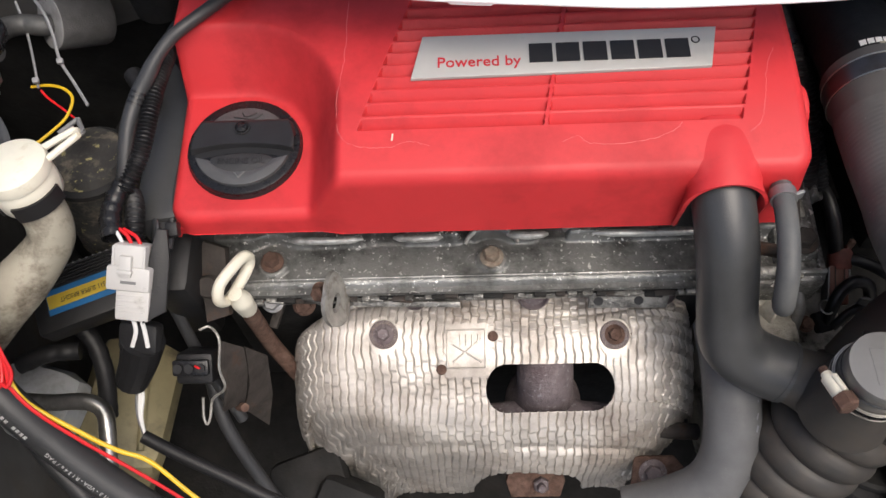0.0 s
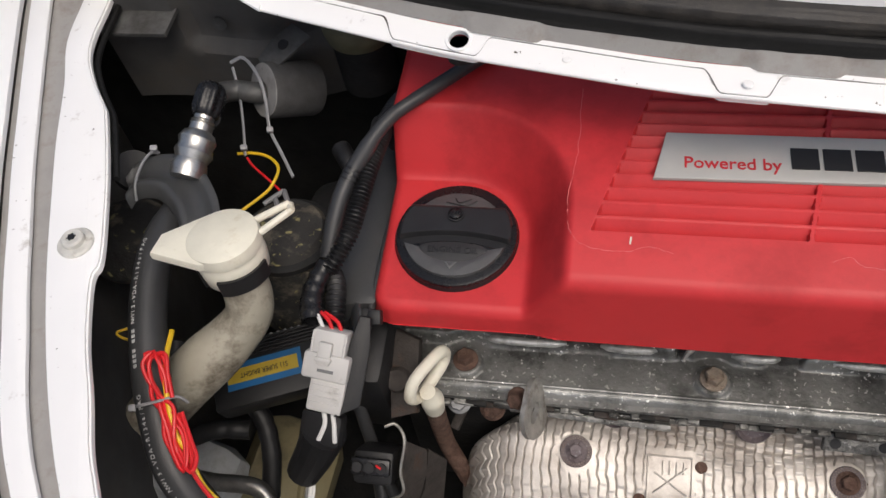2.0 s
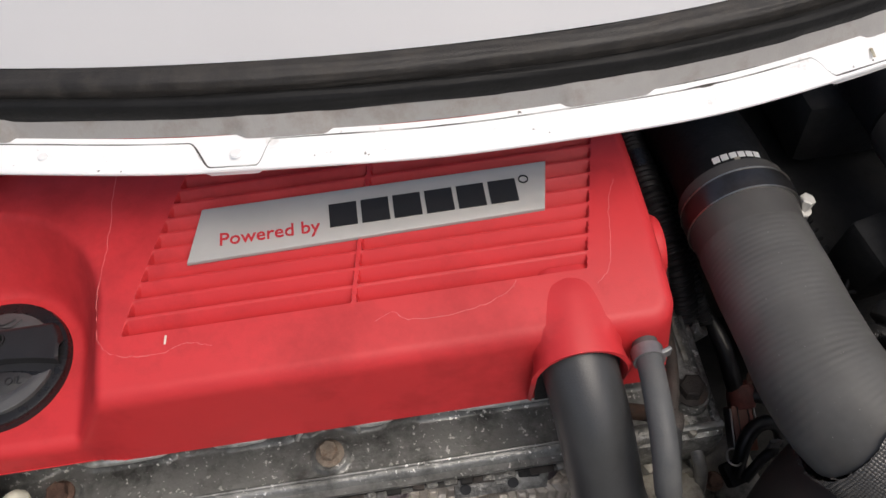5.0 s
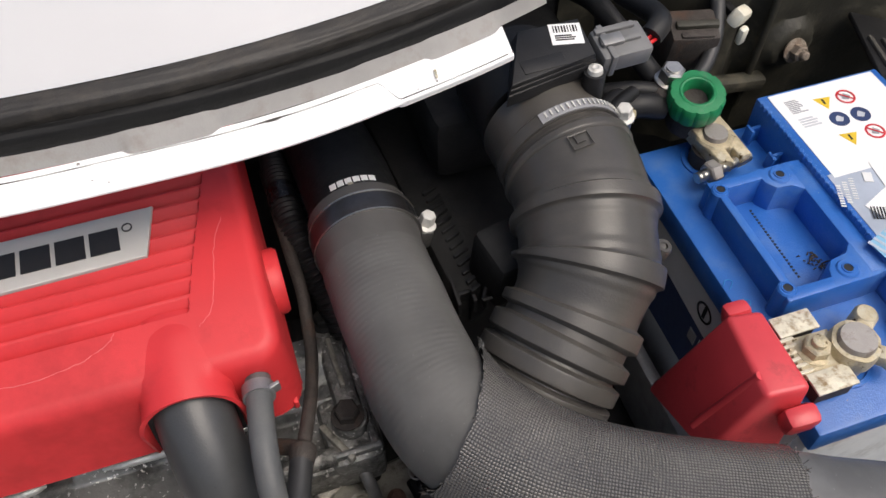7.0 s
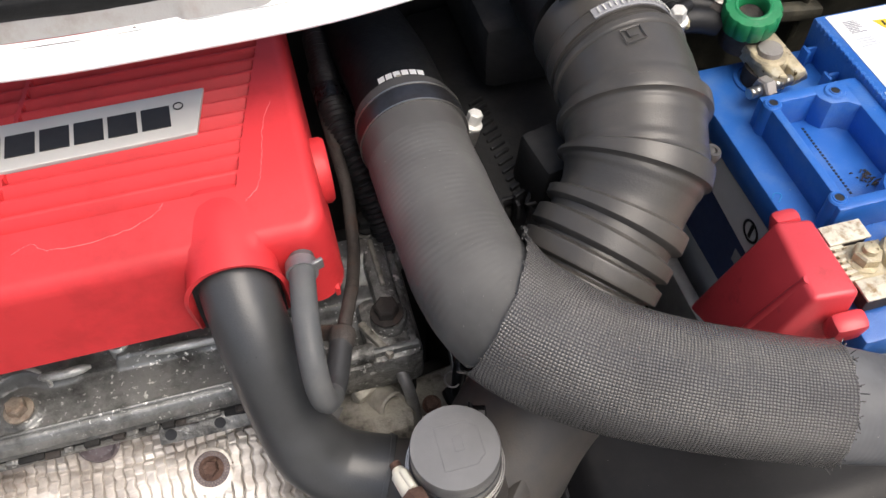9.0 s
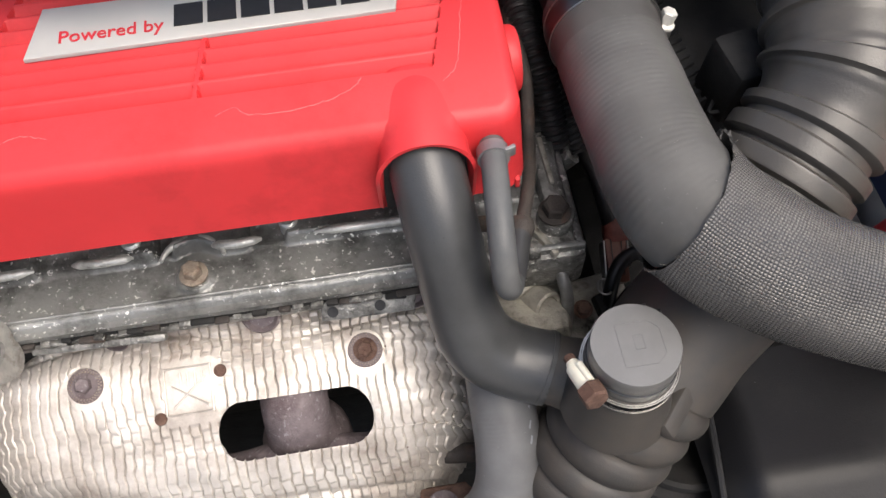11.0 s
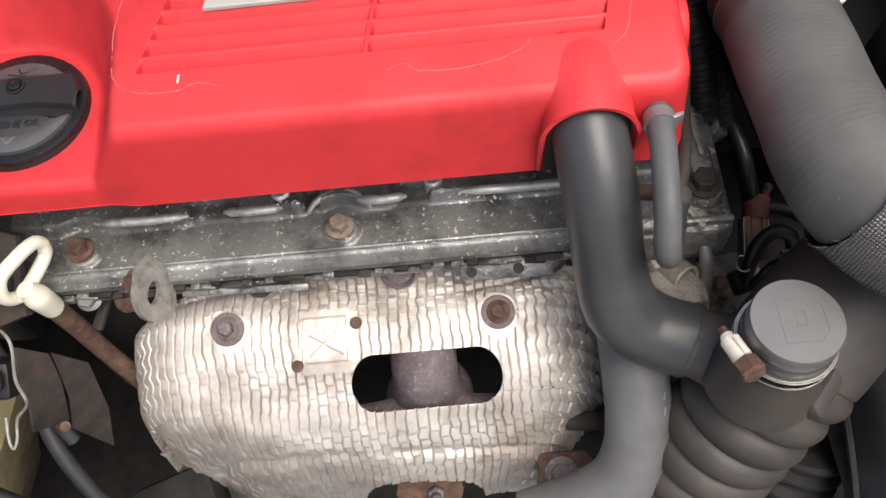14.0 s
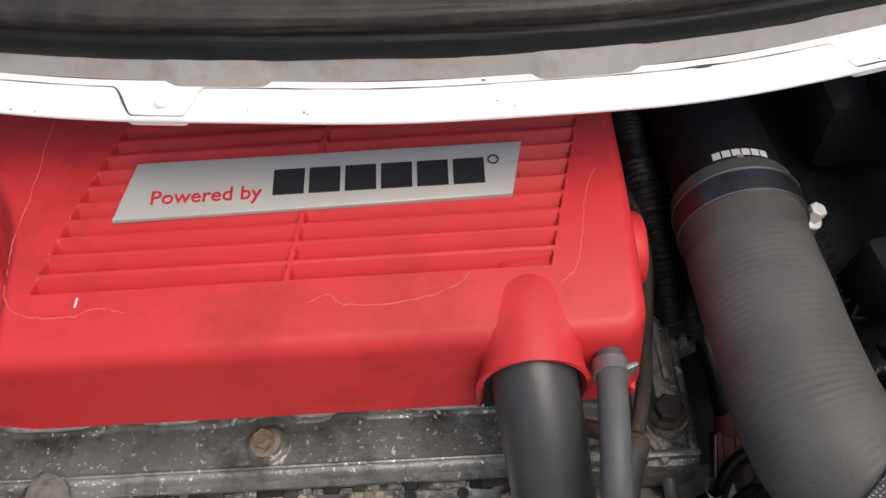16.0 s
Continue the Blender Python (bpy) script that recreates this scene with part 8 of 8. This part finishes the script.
    for k in range(14):
        part("vent_bead", moved(lathe([(0.0010, 0), (0.0008, 0.001), (0, 0.0012)], pose(-0.028 + 0.0045 * k, 0.0195, 0.0002), 8), m), M_MIDGREY, box_)
    # air-conditioning hose with its wires
    ac = thing("air_conditioning_hose", "thick black rubber hose with faint white print", "hose")
    pts = [(-0.3030, 0.305, 0.860), (-0.3040, 0.285, 0.864), (-0.3030, 0.264, 0.864), (-0.2985, 0.236, 0.858), (-0.2900, 0.208, 0.850), (-0.2810, 0.186, 0.842), (-0.2680, 0.162, 0.828), (-0.2450, 0.142, 0.800), (-0.222, 0.126, 0.775), (-0.19, 0.108, 0.745)]
    part("hose", tube(pts, 0.0102, 22, 0.003), M_RUBBER, ac)
    line = curve_through(pts, 10)
    arc = even(line, 0.00265)
    text = "NW13-VDA-R134a/PAG"
    for start in (12, 44, 76):
        for k, ch in enumerate(text[::-1]):
            i = start + k
            if i > len(arc) - 3:
                continue
            w = (arc[i - 1] - arc[i + 1]).normalized()
            side = Vector((-0.30, -0.45, 0.85))
            side = (side - w * side.dot(w)).normalized()
            mm = Matrix.Translation(arc[i] + side * 0.0103) @ Matrix((w, side.cross(w), side)).transposed().to_4x4()
            lettering(ch, 0.0036, 0.0001, mm, M_HOSEPRINT, ac, "letter", "white printed letter")
        for k in range(8):
            i = start + len(text) + 1 + k
            if k in (3,) or i > len(arc) - 3:
                continue
            w = (arc[i - 1] - arc[i + 1]).normalized()
            side = Vector((-0.30, -0.45, 0.85))
            side = (side - w * side.dot(w)).normalized()
            mm = Matrix.Translation(arc[i] + side * 0.0103) @ Matrix((w, side.cross(w), side)).transposed().to_4x4()
            part("print_bar", moved(box((0.0018, 0.0022, 0.0002), (0, 0, 0), bevel=0), mm), M_HOSEPRINT, ac)
    second = thing("lower_hose", "second thin black hose beside the wing", "hose")
    part("hose", tube([(-0.310, 0.25, 0.80), (-0.306, 0.215, 0.79), (-0.296, 0.18, 0.775), (-0.275, 0.15, 0.75), (-0.245, 0.12, 0.72)], 0.006, 14, 0.004), M_RUBBER, second)
    half = thing("rubber_grommet", "black rubber half ring holding the hose", "grommet")
    outer = curve_through([(-0.336, 0.318, 0.872), (-0.328, 0.328, 0.876), (-0.307, 0.331, 0.879), (-0.287, 0.320, 0.880), (-0.272, 0.302, 0.879), (-0.265, 0.285, 0.876), (-0.263, 0.270, 0.872)], 8)
    inner = curve_through([(-0.331, 0.304, 0.872), (-0.325, 0.310, 0.876), (-0.309, 0.309, 0.879), (-0.294, 0.298, 0.880), (-0.286, 0.287, 0.879), (-0.282, 0.276, 0.876), (-0.280, 0.265, 0.872)], 8)
    hump = (0.0020, 0.0036, 0.0022, -0.0008, -0.0014, -0.0012, -0.0006, 0.0020, 0.0036, 0.0022, -0.006)
    ring = sheet(list(range(len(outer))), list(range(len(hump))), lambda i, j: tuple(outer[i].lerp(inner[i], 1.3 * j / (len(hump) - 1)) + Vector((0, 0, hump[j]))), flip=True)
    bmesh.ops.solidify(ring, geom=ring.faces[:], thickness=0.003)
    part("ring", ring, M_PIPE, half, sharp=70)
    part("end_disc", lathe([(0.004, 0), (0.012, 0.0), (0.013, 0.002), (0.012, 0.005), (0.004, 0.004)], facing((-0.338, 0.327, 0.868), (0.6, -0.3, 0.7)), 24), M_BLACK, half)

    def tie(name, pts, head, label):
        t = thing(name, label, "cable tie", "cable ties")
        part("strap", tube(pts, 0.0012, 8, 0.0015, 8, flat=0.7), M_NYLON, t)
        part("head", box((0.0042, 0.0036, 0.0034), head, (20, 10, 15), 0.0008), M_NYLON, t)
    tie("cable_tie", [(-0.3190, 0.333, 0.879), (-0.3205, 0.328, 0.884), (-0.3225, 0.318, 0.884), (-0.3240, 0.308, 0.880), (-0.3245, 0.302, 0.872)], (-0.3190, 0.3310, 0.885), "white nylon cable tie on the rubber ring")
    tie("cable_tie", [(-0.2925, 0.1880, 0.846), (-0.2850, 0.1850, 0.8545), (-0.2740, 0.1870, 0.8580), (-0.2665, 0.1910, 0.8560), (-0.2640, 0.1920, 0.848)], (-0.2920, 0.1855, 0.849), "white nylon cable tie round the hose")
    # service port
    port = thing("service_port", "crimped aluminium service port with a black cap", "service port")
    ax = (Vector((-0.2870, 0.3570, 0.900)) - Vector((-0.2920, 0.3230, 0.886)))
    m = facing((-0.2925, 0.3220, 0.885), ax)
    part("crimp", lathe([(0.0095, -0.010), (0.0105, -0.004), (0.0092, 0.0005), (0.0112, 0.005), (0.0098, 0.009), (0.0110, 0.013), (0.0090, 0.017), (0.0068, 0.0185), (0.0066, 0.0225), (0.0072, 0.0230), (0.0060, 0.0238), (0.0070, 0.0246), (0.0058, 0.0256), (0.0060, 0.030), (0, 0.030)], m, 28), M_ZINC, port)
    part("cap", lathe([(0.0060, 0.0275), (0.0074, 0.0285), (0.0084, 0.0320), (0.0086, 0.0420), (0.0080, 0.0450), (0.0056, 0.0480), (0.0022, 0.0495), (0, 0.0490)], m, 48, wobble=lambda k, n: 1.0 + 0.07 * math.cos(2 * math.pi * k / 6)), M_CAP, port, "black ribbed cap")
    part("elbow", tube([(-0.2920, 0.356, 0.886), (-0.3000, 0.372, 0.880), (-0.3005, 0.388, 0.874), (-0.2920, 0.3965, 0.869), (-0.2790, 0.3960, 0.868), (-0.2660, 0.4060, 0.860)], 0.0068, 16, 0.002), M_GREYDIM, port)
    foam = thing("pipe_insulation", "grey foam sleeve tied round a pipe", "foam sleeve")
    ax = (0.64, 0.58, -0.48)
    m = facing((-0.2750, 0.3985, 0.8680), ax) @ Matrix.Diagonal((0.9, 0.9, 1, 1))
    part("foam", lathe([(0.0070, 0.010), (0.0070, 0.0), (0.0195, 0.0), (0.0200, 0.001), (0.0200, 0.034), (0.019, 0.036), (0, 0.036)], m, 32), M_FOAMDARK, foam)
    part("slit", moved(box((0.0012, 0.0008, 0.026), (0, 0, 0.016), bevel=0.0), m @ Matrix.Rotation(radians(118), 4, "Z") @ Matrix.Translation((0.0198, 0, 0))), M_INK, foam)
    # The end face's light is put in as the paler foam.
    part("end_face", lathe([(0.0072, -0.0006), (0.0190, -0.0006), (0.0192, 0.0), (0.0072, 0.0), (0.0072, -0.0006)], m, 32), M_FOAM, foam, "end face of the foam, coloured paler as its lit side")
    tie("cable_tie", [(-0.2960, 0.4080, 0.882), (-0.2860, 0.4080, 0.886), (-0.2740, 0.3960, 0.882), (-0.2690, 0.3850, 0.872), (-0.2660, 0.3720, 0.861), (-0.2570, 0.3590, 0.855), (-0.2460, 0.3430, 0.850)], (-0.2650, 0.3700, 0.862), "translucent cable tie hanging from the foam sleeve")
    tie("cable_tie", [(-0.2960, 0.4080, 0.878), (-0.2900, 0.3930, 0.868), (-0.2840, 0.3730, 0.860), (-0.2800, 0.3560, 0.853)], (-0.2805, 0.3590, 0.857), "translucent cable tie beside the service port")
    # round dusty cover
    dome = thing("strut_top_cover", "round dusty black cover speckled with dirt", "strut cover")
    m = pose(-0.2480, 0.3130, 0.824, -6, 4, 0) @ Matrix.Diagonal((0.74, 0.80, 1, 1))
    part("cover", lathe([(0.036, -0.06), (0.036, 0.0), (0.0345, 0.008), (0.030, 0.0125), (0.015, 0.0145), (0, 0.0145)], m, 44), M_DUSTCAP, dome)
    part("rim", lathe([(0.034, 0.002), (0.0385, 0.003), (0.0385, 0.0065), (0.034, 0.0085)], m, 44), M_SHADE, dome)
    d2 = thing("horn", "round black horn below the rubber ring", "horn")
    part("disc", lathe([(0, 0), (0.030, 0), (0.030, 0.006), (0.026, 0.010), (0.012, 0.012), (0, 0.012)], facing((-0.366, 0.322, 0.80), (0.1, -0.2, 1)), 36), M_DUSTCAP, d2)
    # loose wires
    wires = thing("yellow_wire", "loose yellow wire curling behind the filler cap", "wire")
    part("wire", tube([(-0.2870, 0.3600, 0.850), (-0.2760, 0.3600, 0.851), (-0.2640, 0.3560, 0.852), (-0.2560, 0.3470, 0.852), (-0.2580, 0.3340, 0.850), (-0.2640, 0.3240, 0.850), (-0.2720, 0.3140, 0.850)], 0.0010, 8, 0.002), M_WIREYELLOW, wires)
    w2 = thing("red_wire", "loose red wire curling beside the round cover", "wire")
    part("wire", tube([(-0.2800, 0.3570, 0.850), (-0.2750, 0.3520, 0.848), (-0.2600, 0.3400, 0.848), (-0.2480, 0.3290, 0.848), (-0.2440, 0.3180, 0.852), (-0.2500, 0.3120, 0.853)], 0.0008, 8, 0.002), M_WIRERED, w2)
    cl = thing("grey_wire_clip", "grey plastic wire clip behind the filler cap", "clip")
    for a, b in (((-0.2540, 0.3140, 0.8590), (-0.2440, 0.3240, 0.8600)), ((-0.2440, 0.3240, 0.8600), (-0.2385, 0.3140, 0.8600)), ((-0.2385, 0.3140, 0.8600), (-0.2480, 0.3050, 0.8590)), ((-0.2480, 0.3180, 0.8590), (-0.2430, 0.3090, 0.8600))):
        part("bar", tube([a, b], 0.0016, 8, 0.004, 1), M_MIDGREY, cl)
    y3 = thing("yellow_wire", "yellow wire hanging between wing and hose", "wire")
    part("wire", tube([(-0.3070, 0.250, 0.835), (-0.3180, 0.238, 0.838), (-0.3240, 0.232, 0.84), (-0.3120, 0.230, 0.835), (-0.2980, 0.232, 0.83)], 0.0008, 8, 0.002), M_WIREYELLOW, y3)
    r3 = thing("red_wire_bundle", "bundle of coiled red wire tied to the hose", "wire")
    rnd = random.Random(11)
    for k in range(4):
        o = Vector((0.0016 * (k - 1.5), 0.0, 0.0014 * (k % 2)))
        pts = [(-0.2690, 0.1900, 0.858), (-0.2735, 0.2000, 0.862), (-0.2780, 0.2080, 0.865), (-0.2825, 0.2100, 0.865), (-0.2845, 0.2050, 0.863), (-0.2815, 0.1970, 0.860), (-0.2760, 0.1900, 0.857), (-0.2705, 0.1840, 0.854), (-0.2665, 0.1740, 0.850), (-0.2620, 0.1650, 0.846), (-0.2560, 0.1590, 0.843),
               (-0.2530, 0.1630, 0.845), (-0.2575, 0.1730, 0.849), (-0.2650, 0.1820, 0.853)]
        part("strand", tube([Vector(p) + o * (1 + rnd.uniform(-0.4, 0.6)) + Vector((rnd.uniform(-0.001, 0.001), rnd.uniform(-0.002, 0.002), 0)) for p in pts], 0.0011, 8, 0.002), M_WIRERED, r3)
    run = [(-0.2650, 0.1720, 0.848), (-0.2560, 0.1620, 0.843), (-0.2420, 0.1490, 0.832), (-0.2220, 0.1380, 0.812), (-0.2000, 0.1280, 0.792), (-0.1760, 0.1160, 0.772), (-0.150, 0.100, 0.755)]
    r4 = thing("red_wire", "red wire trailing over the hose", "wire")
    part("wire", tube(run, 0.0011, 8, 0.003), M_WIRERED, r4)
    y4 = thing("yellow_wire", "yellow wire trailing over the hose", "wire")
    part("wire", tube([(-0.2800, 0.2260, 0.860), (-0.2770, 0.2120, 0.862), (-0.2730, 0.1960, 0.860), (-0.2650, 0.1760, 0.850)] + [(x - 0.004 * (k % 2), y + 0.004, z) for k, (x, y, z) in enumerate(run[1:4])] + [(-0.2060, 0.1360, 0.800), (-0.1900, 0.1320, 0.79), (-0.1700, 0.118, 0.775), (-0.146, 0.102, 0.757)], 0.0014, 8, 0.003), M_WIREYELLOW, y4)
    # bright pipe and lines below
    mp = thing("brake_pipe", "bent bright metal pipe above the bottle", "pipe")
    part("pipe", tube([(-0.325, 0.196, 0.722), (-0.295, 0.192, 0.725), (-0.268, 0.192, 0.725), (-0.256, 0.186, 0.722), (-0.252, 0.172, 0.718), (-0.250, 0.150, 0.708), (-0.246, 0.12, 0.69)], 0.0056, 14, 0.003), M_ZINC, mp)
    part("clip", box((0.012, 0.008, 0.008), (-0.254, 0.160, 0.714), (20, 0, 0), 0.002), M_CREAM, mp)
    for pts in (((-0.285, 0.245, 0.745), (-0.27, 0.235, 0.735), (-0.262, 0.215, 0.72), (-0.262, 0.19, 0.70)), ((-0.315, 0.215, 0.735), (-0.295, 0.222, 0.738), (-0.275, 0.225, 0.735))):
        ln = thing("taped_loom", "black taped loom below the ballast", "wiring")
        part("loom", tube(pts, lambda s, g: 0.0062 + 0.0006 * noise.noise((g * 200, 0, 4)), 14, 0.002), M_BLACK, ln)
    for pts, r in ((((-0.195, 0.225, 0.71), (-0.185, 0.19, 0.68), (-0.165, 0.16, 0.64), (-0.14, 0.13, 0.60)), 0.005), (((-0.20, 0.24, 0.78), (-0.188, 0.215, 0.735), (-0.17, 0.19, 0.69)), 0.004)):
        ln = thing("dark_cable", "black cable running down beside the engine", "cable")
        part("cable", tube(pts, r, 12, 0.004), M_RUBBER, ln)


build_left_side()


def build_back_left():
    """Hinge, brackets and pressed panel at the rear corner."""
    pan = thing("bulkhead_pressing", "dusty grey pressed panel with a round hole at the rear corner", "car body panel")
    bm = sheet(lines((-0.40, -0.230, 0.004)), lines((0.0, 0.13, 0.004)), lambda x, s: (x, 0.442 + 0.35 * max(0, x + 0.29) + 0.004 * math.sin(x * 30) - 0.05 * s + 0.010 * step(s, 0.045, 0.055) * step(x, -0.345, -0.335), 0.815 + s))
    bmesh.ops.solidify(bm, geom=bm.faces[:], thickness=0.002)
    part("panel", bm, M_PANELDARK, pan)
    part("hole_rim", lathe([(0.0030, 0), (0.0048, 0), (0.0048, 0.001), (0.0030, 0.0006)], facing((-0.3141, 0.4435, 0.884), (0, -1, 0.1)), 20), M_GREYDIM, pan)
    hin = thing("bonnet_bracket", "grey steel bonnet hinge plate with a hexagon bolt", "bracket")
    part("plate", plate([(-0.030, -0.030), (0.020, -0.030), (0.022, 0.0), (0.034, 0.004), (0.034, 0.036), (-0.030, 0.036)], 0.003, pose(-0.362, 0.452, 0.893, 6, 0, 0), 0.001), M_GREYDIM, hin)
    part("bolt", hex_head(0.0082, 0.007, pose(-0.362, 0.460, 0.8965, 0, 0, 14), None, 0.012), M_ZINC, hin)
    br = thing("pipe_bracket", "bare steel bracket with a screw hole", "bracket")
    m = facing((-0.2640, 0.4230, 0.8830), (-0.10, -0.30, 0.95), 38)
    part("plate", plate([(-0.020, -0.006), (-0.011, -0.011), (0.017, -0.008), (0.013, 0.010), (-0.004, 0.009), (-0.018, 0.003)], 0.002, m, 0.0006), M_GREYDIM, br)
    part("hole", lathe([(0, 0.002), (0.0038, 0.002), (0.0034, 0.0026), (0.002, 0.0024), (0, 0.0022)], m, 16), M_INK, br)
    cyl = thing("brake_reservoir", "yellow-green reservoir cap half hidden under the cowl, darkened for its shade", "reservoir")
    part("body", lathe([(0, -0.010), (0.022, -0.010), (0.0235, -0.004), (0.0240, 0.0), (0.0225, 0.004), (0.0165, 0.0065), (0, 0.0070)], pose(-0.217, 0.4390, 0.892), 32), M_TANKDIM, cyl)
    part("collar", lathe([(0.0, -0.05), (0.0190, -0.05), (0.0200, -0.010), (0.0, -0.010)], pose(-0.217, 0.4390, 0.892), 32), M_SHADE, cyl)
    knob = thing("small_hose_stub", "grey rubber hose stub in the dark behind the engine", "hose")
    part("stub", tube([(-0.205, 0.345, 0.845), (-0.213, 0.355, 0.852), (-0.220, 0.365, 0.853)], 0.006, 16, 0.003), M_BLACK, knob)
    blk = thing("alternator", "finned alternator body deep behind the wing, near-black for its shade", "alternator")
    # Alternator body is coloured near-black for the shade it sits in.
    part("body", lathe([(0, -0.03), (0.045, -0.03), (0.05, 0.0), (0.045, 0.03), (0, 0.03)], facing((-0.215, 0.36, 0.76), (1, 0, 0.2)), 32), M_SHADE, blk)
    sub = thing("engine_mount", "dirty cast engine mount below the shield, darkened for its shade", "engine mount")
    # Mount castings are darkened to put the shade under the shield into them.
    part("casting", box((0.06, 0.05, 0.05), (-0.140, 0.172, 0.575), (10, 0, 20), 0.010), M_SHADE, sub)
    part("arm", box((0.05, 0.03, 0.05), (-0.108, 0.158, 0.585), (20, 10, -20), 0.008), M_SHADE, sub)
    bolt("mount_bolt", "rusty bolt below the heat shield", (0.1186, 0.1600, 0.6455), (0, -0.5, 0.8), 0.0065, 0.006, M_STEEL, 0.010)
    ar = thing("shield_bracket", "rusty steel bracket beside the shield's foot", "bracket")
    part("plate", plate([(-0.020, -0.016), (0.016, -0.020), (0.024, 0.0), (0.012, 0.014), (-0.016, 0.014)], 0.003, facing((0.122, 0.160, 0.641), (0, -0.5, 0.8)), 0.001), M_RUST, ar)
    part("strut", tube([(0.11, 0.19, 0.66), (0.13, 0.185, 0.665), (0.15, 0.185, 0.66)], 0.006, 12, 0.004), M_RUSTDARK, ar)
    blkk = thing("engine_block", "engine block behind the manifold, near-black for its shade", "engine block")
    # Block coloured near-black in place of the shade behind the manifold.
    part("block", box((0.34, 0.16, 0.26), (0.01, 0.345, 0.49), (0, 0, 0), 0.01), M_SHADE, blkk)


build_back_left()
